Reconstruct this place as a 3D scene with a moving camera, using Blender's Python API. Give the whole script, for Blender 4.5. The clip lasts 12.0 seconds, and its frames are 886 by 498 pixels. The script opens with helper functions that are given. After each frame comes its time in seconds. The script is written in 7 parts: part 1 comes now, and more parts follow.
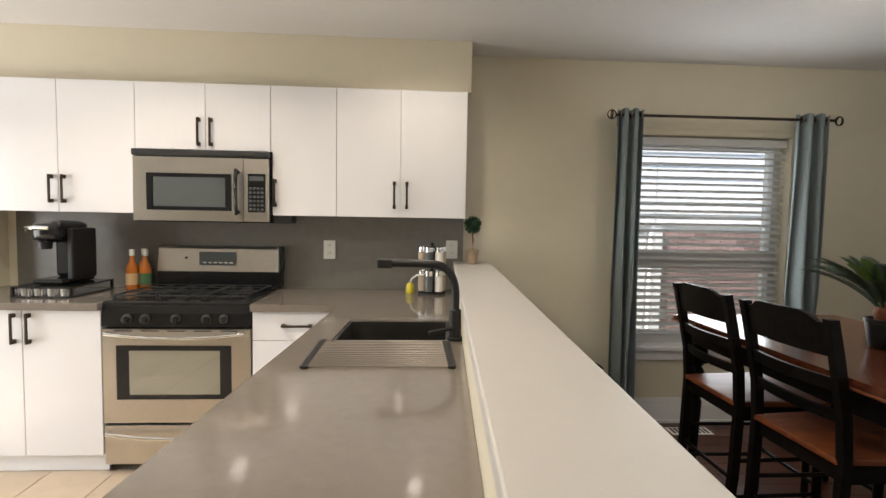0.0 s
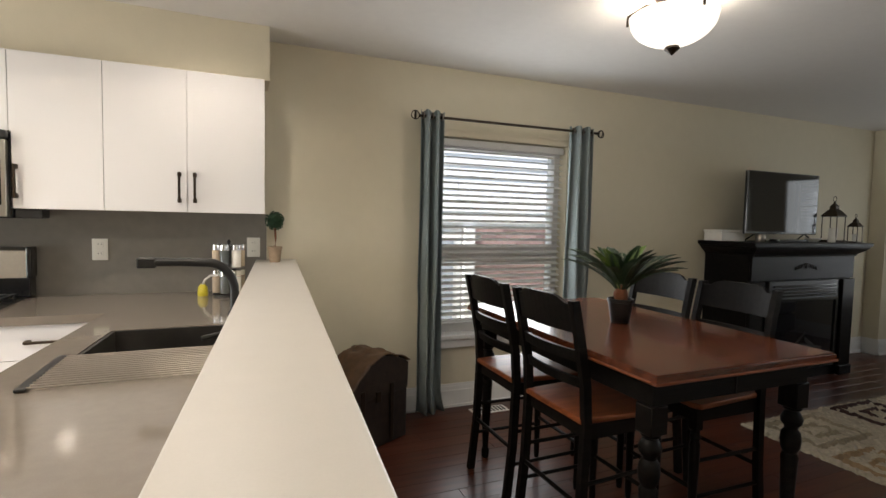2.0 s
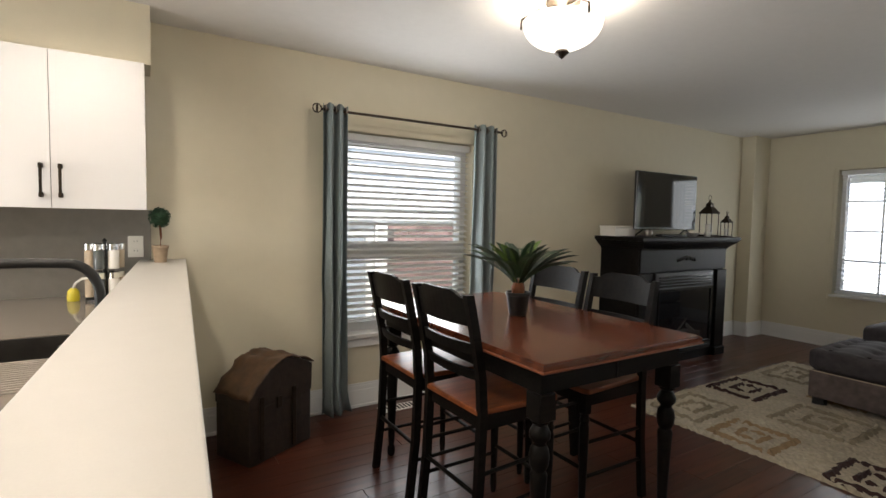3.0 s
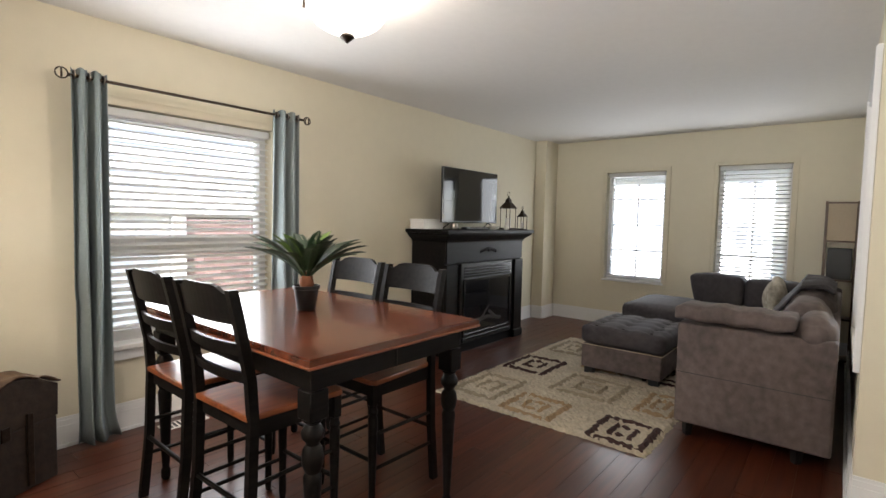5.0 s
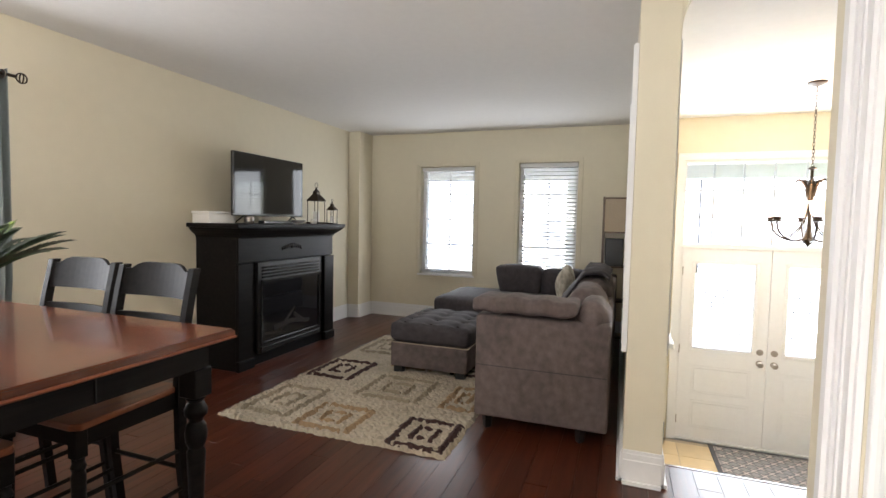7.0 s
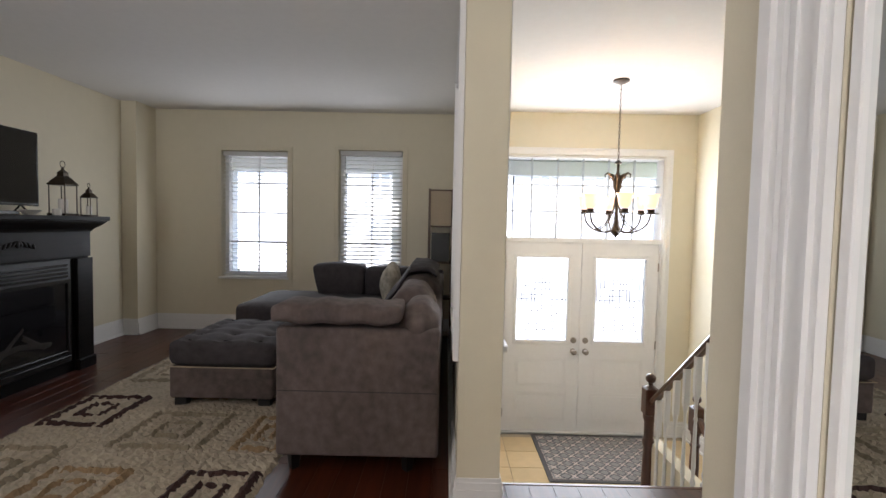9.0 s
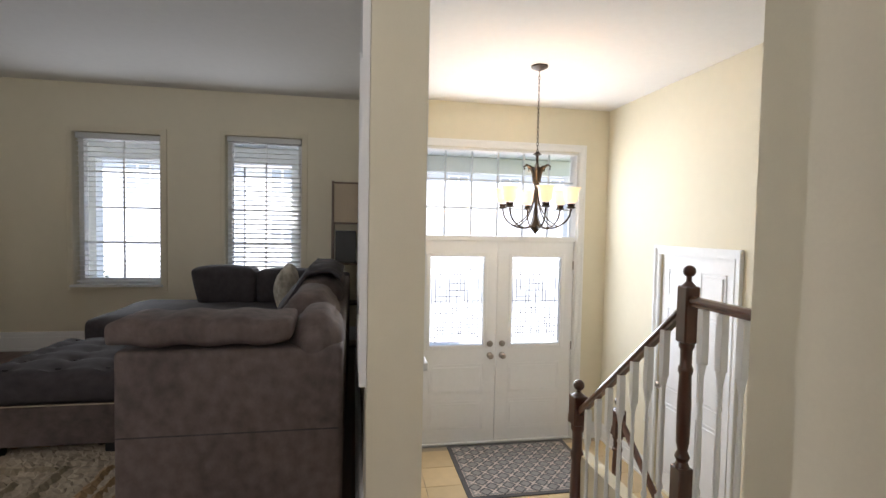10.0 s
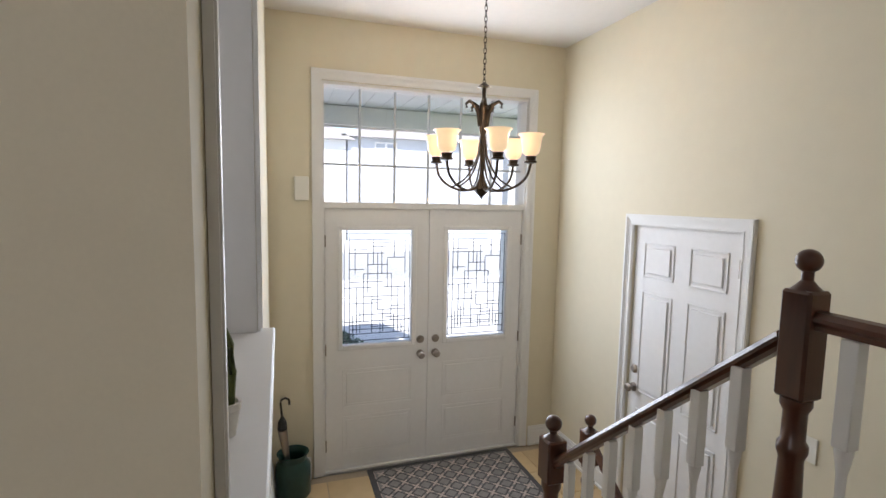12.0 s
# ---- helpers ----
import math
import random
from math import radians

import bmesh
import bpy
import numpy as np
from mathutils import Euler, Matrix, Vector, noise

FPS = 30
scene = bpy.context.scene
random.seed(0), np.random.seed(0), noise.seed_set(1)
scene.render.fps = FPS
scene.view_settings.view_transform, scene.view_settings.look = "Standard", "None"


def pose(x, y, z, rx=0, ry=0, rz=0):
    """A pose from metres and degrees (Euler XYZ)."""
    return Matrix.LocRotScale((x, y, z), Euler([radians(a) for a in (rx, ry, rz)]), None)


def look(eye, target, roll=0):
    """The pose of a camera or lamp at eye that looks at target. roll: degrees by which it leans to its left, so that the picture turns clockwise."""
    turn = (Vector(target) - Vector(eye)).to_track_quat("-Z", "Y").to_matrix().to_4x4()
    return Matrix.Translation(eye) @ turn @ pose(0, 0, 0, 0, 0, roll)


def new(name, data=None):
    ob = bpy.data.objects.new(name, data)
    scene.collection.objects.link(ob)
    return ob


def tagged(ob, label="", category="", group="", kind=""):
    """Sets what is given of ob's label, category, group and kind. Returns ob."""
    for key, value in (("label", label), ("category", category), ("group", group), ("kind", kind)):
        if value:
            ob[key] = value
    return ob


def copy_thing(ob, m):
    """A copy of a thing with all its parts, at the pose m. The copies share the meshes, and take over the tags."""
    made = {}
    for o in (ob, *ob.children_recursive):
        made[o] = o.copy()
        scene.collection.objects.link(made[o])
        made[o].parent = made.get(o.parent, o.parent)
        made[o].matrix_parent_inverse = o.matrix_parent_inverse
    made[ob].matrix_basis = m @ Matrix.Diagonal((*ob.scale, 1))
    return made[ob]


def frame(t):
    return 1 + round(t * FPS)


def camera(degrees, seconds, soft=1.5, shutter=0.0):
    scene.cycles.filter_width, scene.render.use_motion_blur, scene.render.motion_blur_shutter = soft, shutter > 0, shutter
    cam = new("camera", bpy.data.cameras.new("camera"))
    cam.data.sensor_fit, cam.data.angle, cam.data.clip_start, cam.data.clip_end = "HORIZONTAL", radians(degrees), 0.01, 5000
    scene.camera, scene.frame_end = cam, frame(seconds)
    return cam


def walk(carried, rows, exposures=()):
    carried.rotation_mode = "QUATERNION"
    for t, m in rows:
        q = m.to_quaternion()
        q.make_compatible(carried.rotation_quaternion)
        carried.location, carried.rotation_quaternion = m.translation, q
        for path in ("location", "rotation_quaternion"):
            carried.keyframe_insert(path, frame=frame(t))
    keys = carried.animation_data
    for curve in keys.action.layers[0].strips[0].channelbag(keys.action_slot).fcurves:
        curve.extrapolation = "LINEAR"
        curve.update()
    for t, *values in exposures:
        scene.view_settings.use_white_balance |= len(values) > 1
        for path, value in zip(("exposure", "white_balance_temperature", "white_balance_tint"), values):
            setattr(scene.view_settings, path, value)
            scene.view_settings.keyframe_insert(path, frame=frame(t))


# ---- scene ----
cam = camera(84.1, 12.0)
PATH = [
    (0, (1.64, 2.098, 1.375), (1.759, 4.091, 1.255), 1.0),
    (0.5, (1.687, 2.099, 1.373), (1.971, 4.075, 1.254), 1.0),
    (1, (1.73, 2.099, 1.374), (2.178, 4.044, 1.254), 1.1),
    (1.5, (1.785, 2.084, 1.373), (2.385, 3.988, 1.254), 1.1),
    (2, (1.829, 2.077, 1.367), (2.584, 3.926, 1.251), 1.2),
    (2.5, (1.867, 2.069, 1.366), (2.775, 3.847, 1.248), 1.2),
    (3, (1.916, 2.052, 1.362), (2.963, 3.752, 1.243), 1.1),
    (3.2, (1.935, 2.047, 1.361), (3.042, 3.709, 1.246), 1.2),
    (5, (2.139, 1.968, 1.334), (3.683, 3.232, 1.215), 1.3),
    (5.5, (2.222, 1.949, 1.326), (3.869, 3.077, 1.207), 1.2),
    (6, (2.332, 1.927, 1.32), (4.068, 2.912, 1.198), 1.3),
    (6.5, (2.449, 1.909, 1.306), (4.26, 2.749, 1.19), 1.2),
    (7, (2.554, 1.924, 1.292), (4.43, 2.608, 1.18), 1.2),
    (9, (3.121, 1.945, 1.234), (5.119, 1.957, 1.133), 1.2),
    (9.5, (3.315, 1.921, 1.199), (5.306, 1.755, 1.112), 1.3),
    (10, (3.571, 1.926, 1.183), (5.537, 1.57, 1.098), 1.1),
    (10.5, (3.856, 1.825, 1.161), (5.795, 1.341, 1.071), 1.0),
    (11, (4.098, 1.773, 1.149), (6.01, 1.197, 1.039), 1.1),
    (11.5, (4.351, 1.721, 1.147), (6.245, 1.097, 0.996), 1.0),
    (12, (4.633, 1.624, 1.137), (6.521, 0.992, 0.94), 1.1),
]
walk(cam, [(t, look(eye, target, roll)) for t, eye, target, roll in PATH],
     exposures=[(0.0, 1.02, 6500, 10), (2.5, 1.33, 6550, 10), (5.0, 2.3, 6450, 12), (7.0, 2.45, 6400, 13), (9.0, 1.7, 6300, 15), (10.5, 1.42, 6300, 14), (12.0, 0.98, 6200, 15)])

# ---- light ----
world = bpy.data.worlds.new("sky")
scene.world = world
world.use_nodes = True
wn = world.node_tree.nodes
sky = wn.new("ShaderNodeTexSky")
sky.sky_type, sky.sun_disc = "NISHITA", False
sky.sun_elevation, sky.sun_rotation = radians(48), radians(248)
world.node_tree.links.new(sky.outputs[0], wn["Background"].inputs[0])
wn["Background"].inputs[1].default_value = 0.15
sun = new("sun", bpy.data.lights.new("sun", "SUN"))
sun.data.energy, sun.data.angle, sun.data.color = 5.0, radians(0.6), (1, 0.96, 0.9)
sun.matrix_world = look((0, 0, 0), (0.62, 0.25, -0.74))


def area(name, at, to, w, h, power, color=(1, 1, 1)):
    l = bpy.data.lights.new(name, "AREA")
    l.shape, l.size, l.size_y, l.energy, l.color = "RECTANGLE", w, h, power, color
    ob = new(name, l)
    ob.matrix_world = look(at, to)
    return ob


def bulb(name, at, power, color=(1, 0.8, 0.55), radius=0.04):
    l = bpy.data.lights.new(name, "POINT")
    l.energy, l.color, l.shadow_soft_size = power, color, radius
    ob = new(name, l)
    ob.location = at
    return ob


area("daylight_north_window", (3.62, 5.30, 1.3), (3.62, 0, 1.3), 0.9, 1.3, 6.5, (0.95, 0.98, 1))
area("daylight_front_window_a", (8.52, 4.09, 1.3), (0, 4.2, 1.0), 0.7, 1.35, 2.8, (0.92, 0.97, 1))
area("daylight_front_window_b", (8.52, 2.80, 1.3), (0, 2.92, 1.0), 0.7, 1.35, 2.8, (0.92, 0.97, 1))
area("daylight_transom", (8.40, 0.47, 1.55), (0, 0.47, 0.9), 1.6, 0.85, 12, (0.86, 0.94, 1))
area("daylight_entry_panes", (8.38, 0.47, 0.44), (0, 0.47, 0.2), 1.2, 0.85, 8, (0.84, 0.92, 1))
area("daylight_patio_door", (-2.28, 3.72, 1.05), (1.0, 3.4, 1.0), 1.6, 1.9, 36, (0.98, 0.99, 1))
POTS = [(0.32, 4.15), (0.43, 2.94), (1.68, 4.47), (1.5, 2.8)]
for k, (px, py) in enumerate(POTS):
    s = bpy.data.lights.new("pot_light", "SPOT")
    s.energy, s.color, s.spot_size, s.spot_blend, s.shadow_soft_size = (24, 24, 10, 16)[k], (1, 0.9, 0.77), radians(158), 0.7, 0.05
    ob = new("pot_light", s)
    ob.location = (px, py, 2.415)
bulb("dining_bulb", (3.68, 3.845, 2.29), 4.4, (1, 0.90, 0.78), 0.08)
for k in range(6):
    a = radians(60 * k + 54)
    bulb("chandelier_bulb", (7.21 + 0.27 * math.cos(a), 0.54 + 0.27 * math.sin(a), 1.47), 0.7, (1, 0.85, 0.64), 0.03)


# ---- materials ----
def mat(name, color=(0.8, 0.8, 0.8), rough=0.5, metal=0.0, noise_scale=0.0, amount=0.08, bump=0.0, coat=0.0, spec=0.5):
    m = bpy.data.materials.new(name)
    m.use_nodes = True
    nt = m.node_tree
    b = nt.nodes["Principled BSDF"]
    b.inputs["Base Color"].default_value = (*color, 1)
    b.inputs["Roughness"].default_value = rough
    b.inputs["Metallic"].default_value = metal
    b.inputs["Coat Weight"].default_value = coat
    b.inputs["Specular IOR Level"].default_value = spec
    if noise_scale:
        co = nt.nodes.new("ShaderNodeTexCoord")
        n1, n2 = nt.nodes.new("ShaderNodeTexNoise"), nt.nodes.new("ShaderNodeTexNoise")
        n1.inputs["Scale"].default_value, n2.inputs["Scale"].default_value = noise_scale, noise_scale * 0.07
        n1.inputs["Detail"].default_value = n2.inputs["Detail"].default_value = 5
        add = nt.nodes.new("ShaderNodeMath")
        add.operation = "ADD"
        ramp = nt.nodes.new("ShaderNodeMapRange")
        ramp.inputs["From Min"].default_value, ramp.inputs["From Max"].default_value = 0.6, 1.4
        ramp.inputs["To Min"].default_value, ramp.inputs["To Max"].default_value = 1 - amount, 1 + amount
        mul = nt.nodes.new("ShaderNodeVectorMath")
        mul.operation = "SCALE"
        mul.inputs[0].default_value = color
        for n in (n1, n2):
            nt.links.new(co.outputs["Object"], n.inputs["Vector"])
        nt.links.new(n1.outputs["Fac"], add.inputs[0])
        nt.links.new(n2.outputs["Fac"], add.inputs[1])
        nt.links.new(add.outputs[0], ramp.inputs["Value"])
        nt.links.new(ramp.outputs[0], mul.inputs["Scale"])
        nt.links.new(mul.outputs[0], b.inputs["Base Color"])
        if bump:
            bp = nt.nodes.new("ShaderNodeBump")
            bp.inputs["Strength"].default_value, bp.inputs["Distance"].default_value = bump, 0.004
            nt.links.new(n1.outputs["Fac"], bp.inputs["Height"])
            nt.links.new(bp.outputs[0], b.inputs["Normal"])
    return m


def random_tint(m, low, high):
    nt = m.node_tree
    b = nt.nodes["Principled BSDF"]
    src = b.inputs["Base Color"].links[0].from_socket if b.inputs["Base Color"].links else None
    info, mr, mul = nt.nodes.new("ShaderNodeObjectInfo"), nt.nodes.new("ShaderNodeMapRange"), nt.nodes.new("ShaderNodeVectorMath")
    mr.inputs["To Min"].default_value, mr.inputs["To Max"].default_value = low, high
    mul.operation = "SCALE"
    nt.links.new(info.outputs["Random"], mr.inputs["Value"])
    nt.links.new(mr.outputs[0], mul.inputs["Scale"])
    if src:
        nt.links.new(src, mul.inputs[0])
    else:
        mul.inputs[0].default_value = b.inputs["Base Color"].default_value[:3]
    nt.links.new(mul.outputs[0], b.inputs["Base Color"])
    return m


def grain(name, dark, light, rough=0.3, scale=(2, 30, 30), coat=0.0, bump=0.1):
    m = bpy.data.materials.new(name)
    m.use_nodes = True
    nt = m.node_tree
    b = nt.nodes["Principled BSDF"]
    co, mp, n = nt.nodes.new("ShaderNodeTexCoord"), nt.nodes.new("ShaderNodeMapping"), nt.nodes.new("ShaderNodeTexNoise")
    mp.inputs["Scale"].default_value = scale
    n.inputs["Scale"].default_value, n.inputs["Detail"].default_value, n.inputs["Distortion"].default_value = 1.0, 7, 0.6
    r = nt.nodes.new("ShaderNodeValToRGB")
    r.color_ramp.elements[0].position, r.color_ramp.elements[1].position = 0.3, 0.72
    r.color_ramp.elements[0].color, r.color_ramp.elements[1].color = (*dark, 1), (*light, 1)
    nt.links.new(co.outputs["Object"], mp.inputs[0])
    nt.links.new(mp.outputs[0], n.inputs["Vector"])
    nt.links.new(n.outputs["Fac"], r.inputs[0])
    nt.links.new(r.outputs[0], b.inputs["Base Color"])
    b.inputs["Roughness"].default_value, b.inputs["Coat Weight"].default_value = rough, coat
    b.inputs["Coat Roughness"].default_value = 0.08
    bp = nt.nodes.new("ShaderNodeBump")
    bp.inputs["Strength"].default_value, bp.inputs["Distance"].default_value = bump, 0.001
    nt.links.new(n.outputs["Fac"], bp.inputs["Height"])
    nt.links.new(bp.outputs[0], b.inputs["Normal"])
    return m


def glow(name, color, strength):
    m = bpy.data.materials.new(name)
    m.use_nodes = True
    b = m.node_tree.nodes["Principled BSDF"]
    b.inputs["Base Color"].default_value = (*color, 1)
    b.inputs["Emission Color"].default_value = (*color, 1)
    b.inputs["Emission Strength"].default_value = strength
    b.inputs["Roughness"].default_value = 0.3
    return m


def clear_glass(name, tint=(1, 1, 1), rough=0.0):
    m = bpy.data.materials.new(name)
    m.use_nodes = True
    nt = m.node_tree
    nt.nodes.remove(nt.nodes["Principled BSDF"])
    t, g, f, mix = (nt.nodes.new("ShaderNode" + k) for k in ("BsdfTransparent", "BsdfGlossy", "Fresnel", "MixShader"))
    t.inputs[0].default_value = (*tint, 1)
    g.inputs["Roughness"].default_value = rough
    f.inputs["IOR"].default_value = 1.45
    nt.links.new(f.outputs[0], mix.inputs[0])
    nt.links.new(t.outputs[0], mix.inputs[1])
    nt.links.new(g.outputs[0], mix.inputs[2])
    nt.links.new(mix.outputs[0], nt.nodes["Material Output"].inputs[0])
    return m


M_WALL = mat("cream_paint", (0.68, 0.622, 0.485), 0.75, 0, 180, 0.025, 0.05)
M_CEIL = mat("ceiling_paint", (0.72, 0.70, 0.68), 0.9, 0, 240, 0.03, 0.25)
M_TRIM = mat("white_trim_paint", (0.77, 0.765, 0.76), 0.4, 0, 30, 0.02)
M_DOORW = mat("white_door_paint", (0.745, 0.74, 0.745), 0.45, 0, 25, 0.03)
M_GLOSS = mat("gloss_white_lacquer", (0.76, 0.75, 0.76), 0.08, 0, 0.0, 0.02, 0, 0.6)
M_COUNTER = mat("taupe_quartz", (0.195, 0.168, 0.142), 0.09, 0, 420, 0.08, 0)
M_SPLASH = mat("grey_quartz_splash", (0.20, 0.185, 0.165), 0.28, 0, 260, 0.12, 0)
M_LEDGE = mat("cream_ledge_laminate", (0.53, 0.505, 0.47), 0.38, 0, 220, 0.03)
M_STEEL = mat("brushed_steel", (0.62, 0.585, 0.53), 0.3, 1.0, 90, 0.06)
M_CHROME = mat("polished_chrome", (0.8, 0.8, 0.8), 0.12, 1.0)
M_BLACK = mat("black_enamel", (0.012, 0.012, 0.013), 0.18, 0, 60, 0.2)
M_MATTE = mat("matte_black", (0.010, 0.0095, 0.0095), 0.45, 0, 60, 0.2)
M_SCREEN = mat("dark_glass", (0.012, 0.012, 0.014), 0.05)
M_IRON = mat("cast_iron", (0.02, 0.02, 0.02), 0.6, 0.3, 120, 0.3, 0.3)
M_BRONZE = mat("oil_rubbed_bronze", (0.045, 0.032, 0.022), 0.38, 0.8, 60, 0.4, 0.1)
M_NICKEL = mat("brushed_nickel", (0.34, 0.30, 0.27), 0.42, 1.0)
M_SINK = mat("black_granite_sink", (0.03, 0.027, 0.024), 0.4, 0, 300, 0.3)
M_BLACKWOOD = grain("black_stained_wood", (0.004, 0.0035, 0.0035), (0.011, 0.009, 0.008), 0.42, (3, 40, 40), 0.0)
M_BLACKWOOD.node_tree.nodes["Principled BSDF"].inputs["Specular IOR Level"].default_value = 0.12
M_CHERRY = grain("cherry_table_wood", (0.062, 0.015, 0.007), (0.168, 0.045, 0.018), 0.24, (3, 26, 26), 0.3)
M_SEAT = grain("honey_cherry_seat", (0.13, 0.032, 0.010), (0.27, 0.076, 0.022), 0.42, (3, 24, 24), 0.12)
M_RAIL = grain("walnut_stair_wood", (0.040, 0.012, 0.006), (0.115, 0.036, 0.016), 0.28, (10, 10, 2), 0.4)
M_FLOOR = random_tint(grain("dark_cherry_floor", (0.034, 0.0085, 0.0042), (0.084, 0.022, 0.0095), 0.3, (2, 28, 20), 0.06, 0.12), 0.82, 1.2)
M_FLOOR.node_tree.nodes["Principled BSDF"].inputs["Specular IOR Level"].default_value = 0.38
M_TILE = random_tint(mat("beige_floor_tile", (0.50, 0.40, 0.29), 0.35, 0, 9, 0.12, 0.05), 0.92, 1.08)
M_TILE2 = random_tint(mat("honey_foyer_tile", (0.52, 0.38, 0.21), 0.3, 0, 9, 0.12, 0.05), 0.92, 1.08)
M_GROUT = mat("grout", (0.38, 0.31, 0.23), 0.9, 0, 60, 0.1)
M_CURTAIN = mat("grey_blue_curtain", (0.20, 0.235, 0.24), 0.85, 0, 900, 0.12, 0.3)
M_BLIND = mat("white_blind", (0.82, 0.82, 0.80), 0.5, 0, 20, 0.02)
nt = M_BLIND.node_tree
tl, mx = nt.nodes.new("ShaderNodeBsdfTranslucent"), nt.nodes.new("ShaderNodeMixShader")
tl.inputs[0].default_value = (0.85, 0.85, 0.84, 1)
mx.inputs[0].default_value = 0.3
nt.links.new(nt.nodes["Principled BSDF"].outputs[0], mx.inputs[1])
nt.links.new(tl.outputs[0], mx.inputs[2])
nt.links.new(mx.outputs[0], nt.nodes["Material Output"].inputs[0])
M_GLASS = clear_glass("window_glass")
M_LEADED = clear_glass("textured_glass", (0.96, 0.97, 0.97), 0.2)
M_MIRROR = mat("mirror_silver", (0.88, 0.9, 0.89), 0.0, 1.0)
M_SOFA = mat("brown_grey_microsuede", (0.102, 0.077, 0.070), 0.9, 0, 22, 0.5, 0.4)
M_SOFA2 = mat("dark_grey_microsuede", (0.044, 0.037, 0.040), 0.85, 0, 24, 0.4, 0.4)
M_HIDE = mat("worn_tan_hide", (0.070, 0.034, 0.014), 0.6, 0, 16, 0.7, 1.0)
M_LEATHER = mat("worn_brown_leather", (0.026, 0.015, 0.009), 0.6, 0, 22, 0.75, 0.8)
M_SHADE = mat("parchment_shade", (0.42, 0.34, 0.25), 0.8, 0, 60, 0.08)
M_LAMPWOOD = grain("lamp_wood", (0.05, 0.03, 0.018), (0.12, 0.07, 0.04), 0.45)
M_PALM = random_tint(mat("palm_green", (0.020, 0.045, 0.018), 0.5, 0, 30, 0.45), 0.6, 1.6)
M_PALM2 = random_tint(mat("young_palm_green", (0.12, 0.19, 0.035), 0.5, 0, 30, 0.35), 0.7, 1.4)
M_SHRUB = mat("shrub_green", (0.11, 0.17, 0.12), 0.7, 0, 12, 0.4)
M_TOPIARY = mat("boxwood_green", (0.012, 0.045, 0.016), 0.8, 0, 60, 0.5)
M_TERRA = mat("aged_pot", (0.34, 0.25, 0.17), 0.8, 0, 40, 0.25, 0.3)
M_BARK = mat("palm_core", (0.17, 0.055, 0.02), 0.8, 0, 60, 0.4, 0.5)
M_BRICK = random_tint(mat("red_brick", (0.27, 0.175, 0.165), 0.85, 0, 60, 0.25, 0.4), 0.7, 1.35)
M_MORTAR = mat("mortar", (0.42, 0.38, 0.34), 0.95, 0, 60, 0.1)
M_SIDING = mat("white_siding", (0.72, 0.73, 0.74), 0.6, 0, 12, 0.05)
M_BLUEGREY = mat("grey_siding", (0.52, 0.55, 0.6), 0.7, 0, 12, 0.08)
M_ROOF = mat("asphalt_shingle", (0.34, 0.33, 0.33), 0.9, 0, 40, 0.3, 0.4)
M_GRASS = mat("lawn", (0.10, 0.15, 0.05), 0.95, 0, 14, 0.4, 0.5)
# asphalt lightened so that the street's outdoor glare sits in its colour
M_ASPHALT = mat("sun_bleached_asphalt", (0.36, 0.36, 0.36), 0.9, 0, 80, 0.25, 0.4)
M_CONCRETE = mat("concrete", (0.6, 0.59, 0.57), 0.9, 0, 30, 0.12, 0.3)
M_WHITECER = mat("white_ceramic", (0.78, 0.75, 0.70), 0.3, 0, 20, 0.03)
M_AMBER = mat("amber_syrup", (0.42, 0.13, 0.02), 0.1)
M_LABEL = mat("green_label", (0.06, 0.14, 0.06), 0.6)
M_LABEL2 = mat("cream_label", (0.62, 0.42, 0.22), 0.6)
M_YELLOW = mat("yellow_plastic", (0.55, 0.46, 0.03), 0.4)
M_PLASTIC = mat("ivory_plastic", (0.76, 0.74, 0.68), 0.4)
M_DISPLAY = mat("grey_display", (0.09, 0.10, 0.10), 0.15)
M_OVENGLASS = mat("oven_glass", (0.45, 0.47, 0.43), 0.05, 0.8)
M_CARPAINT = mat("dark_blue_car_paint", (0.04, 0.06, 0.12), 0.25, 0, 0, 0, 0, 0.5)
M_LEAD = mat("grey_lead", (0.10, 0.11, 0.12), 0.5, 0.3)
# reflected sky is painted into the blue-grey colour of the distant panes
M_FARGLASS = mat("sky_lit_glass", (0.34, 0.37, 0.42), 0.1)
M_CACTUS = mat("cactus_green", (0.10, 0.12, 0.03), 0.7, 0, 60, 0.3, 0.3)
M_LOG = mat("ceramic_log", (0.022, 0.018, 0.015), 0.9, 0, 20, 0.5, 0.8)
M_ALABASTER = glow("alabaster_glass", (1.0, 0.94, 0.84), 0.5)
M_LAMPLENS = glow("lamp_lens", (1.0, 0.93, 0.84), 2.5)
M_AMBERSHADE = glow("amber_glass_shade", (1.0, 0.72, 0.42), 0.32)
M_RUGCREAM = mat("cream_shag", (0.35, 0.298, 0.222), 0.95, 0, 45, 0.3, 1.0)
M_RUGTAN = mat("tan_shag", (0.245, 0.186, 0.122), 0.95, 0, 45, 0.3, 1.0)
M_RUGGOLD = mat("gold_shag", (0.25, 0.165, 0.088), 0.95, 0, 45, 0.3, 1.0)
M_RUGGREY = mat("grey_shag", (0.218, 0.181, 0.126), 0.95, 0, 45, 0.3, 1.0)
M_RUGDARK = mat("dark_brown_shag", (0.035, 0.013, 0.011), 0.95, 0, 45, 0.4, 1.0)
M_MAT = mat("grey_mat", (0.22, 0.205, 0.195), 0.9, 0, 300, 0.2, 0.5)
M_MATDARK = mat("charcoal_mat", (0.07, 0.065, 0.065), 0.9, 0, 300, 0.2, 0.5)
M_MATROSE = mat("dusty_rose_mat", (0.48, 0.39, 0.34), 0.9, 0, 300, 0.2, 0.5)
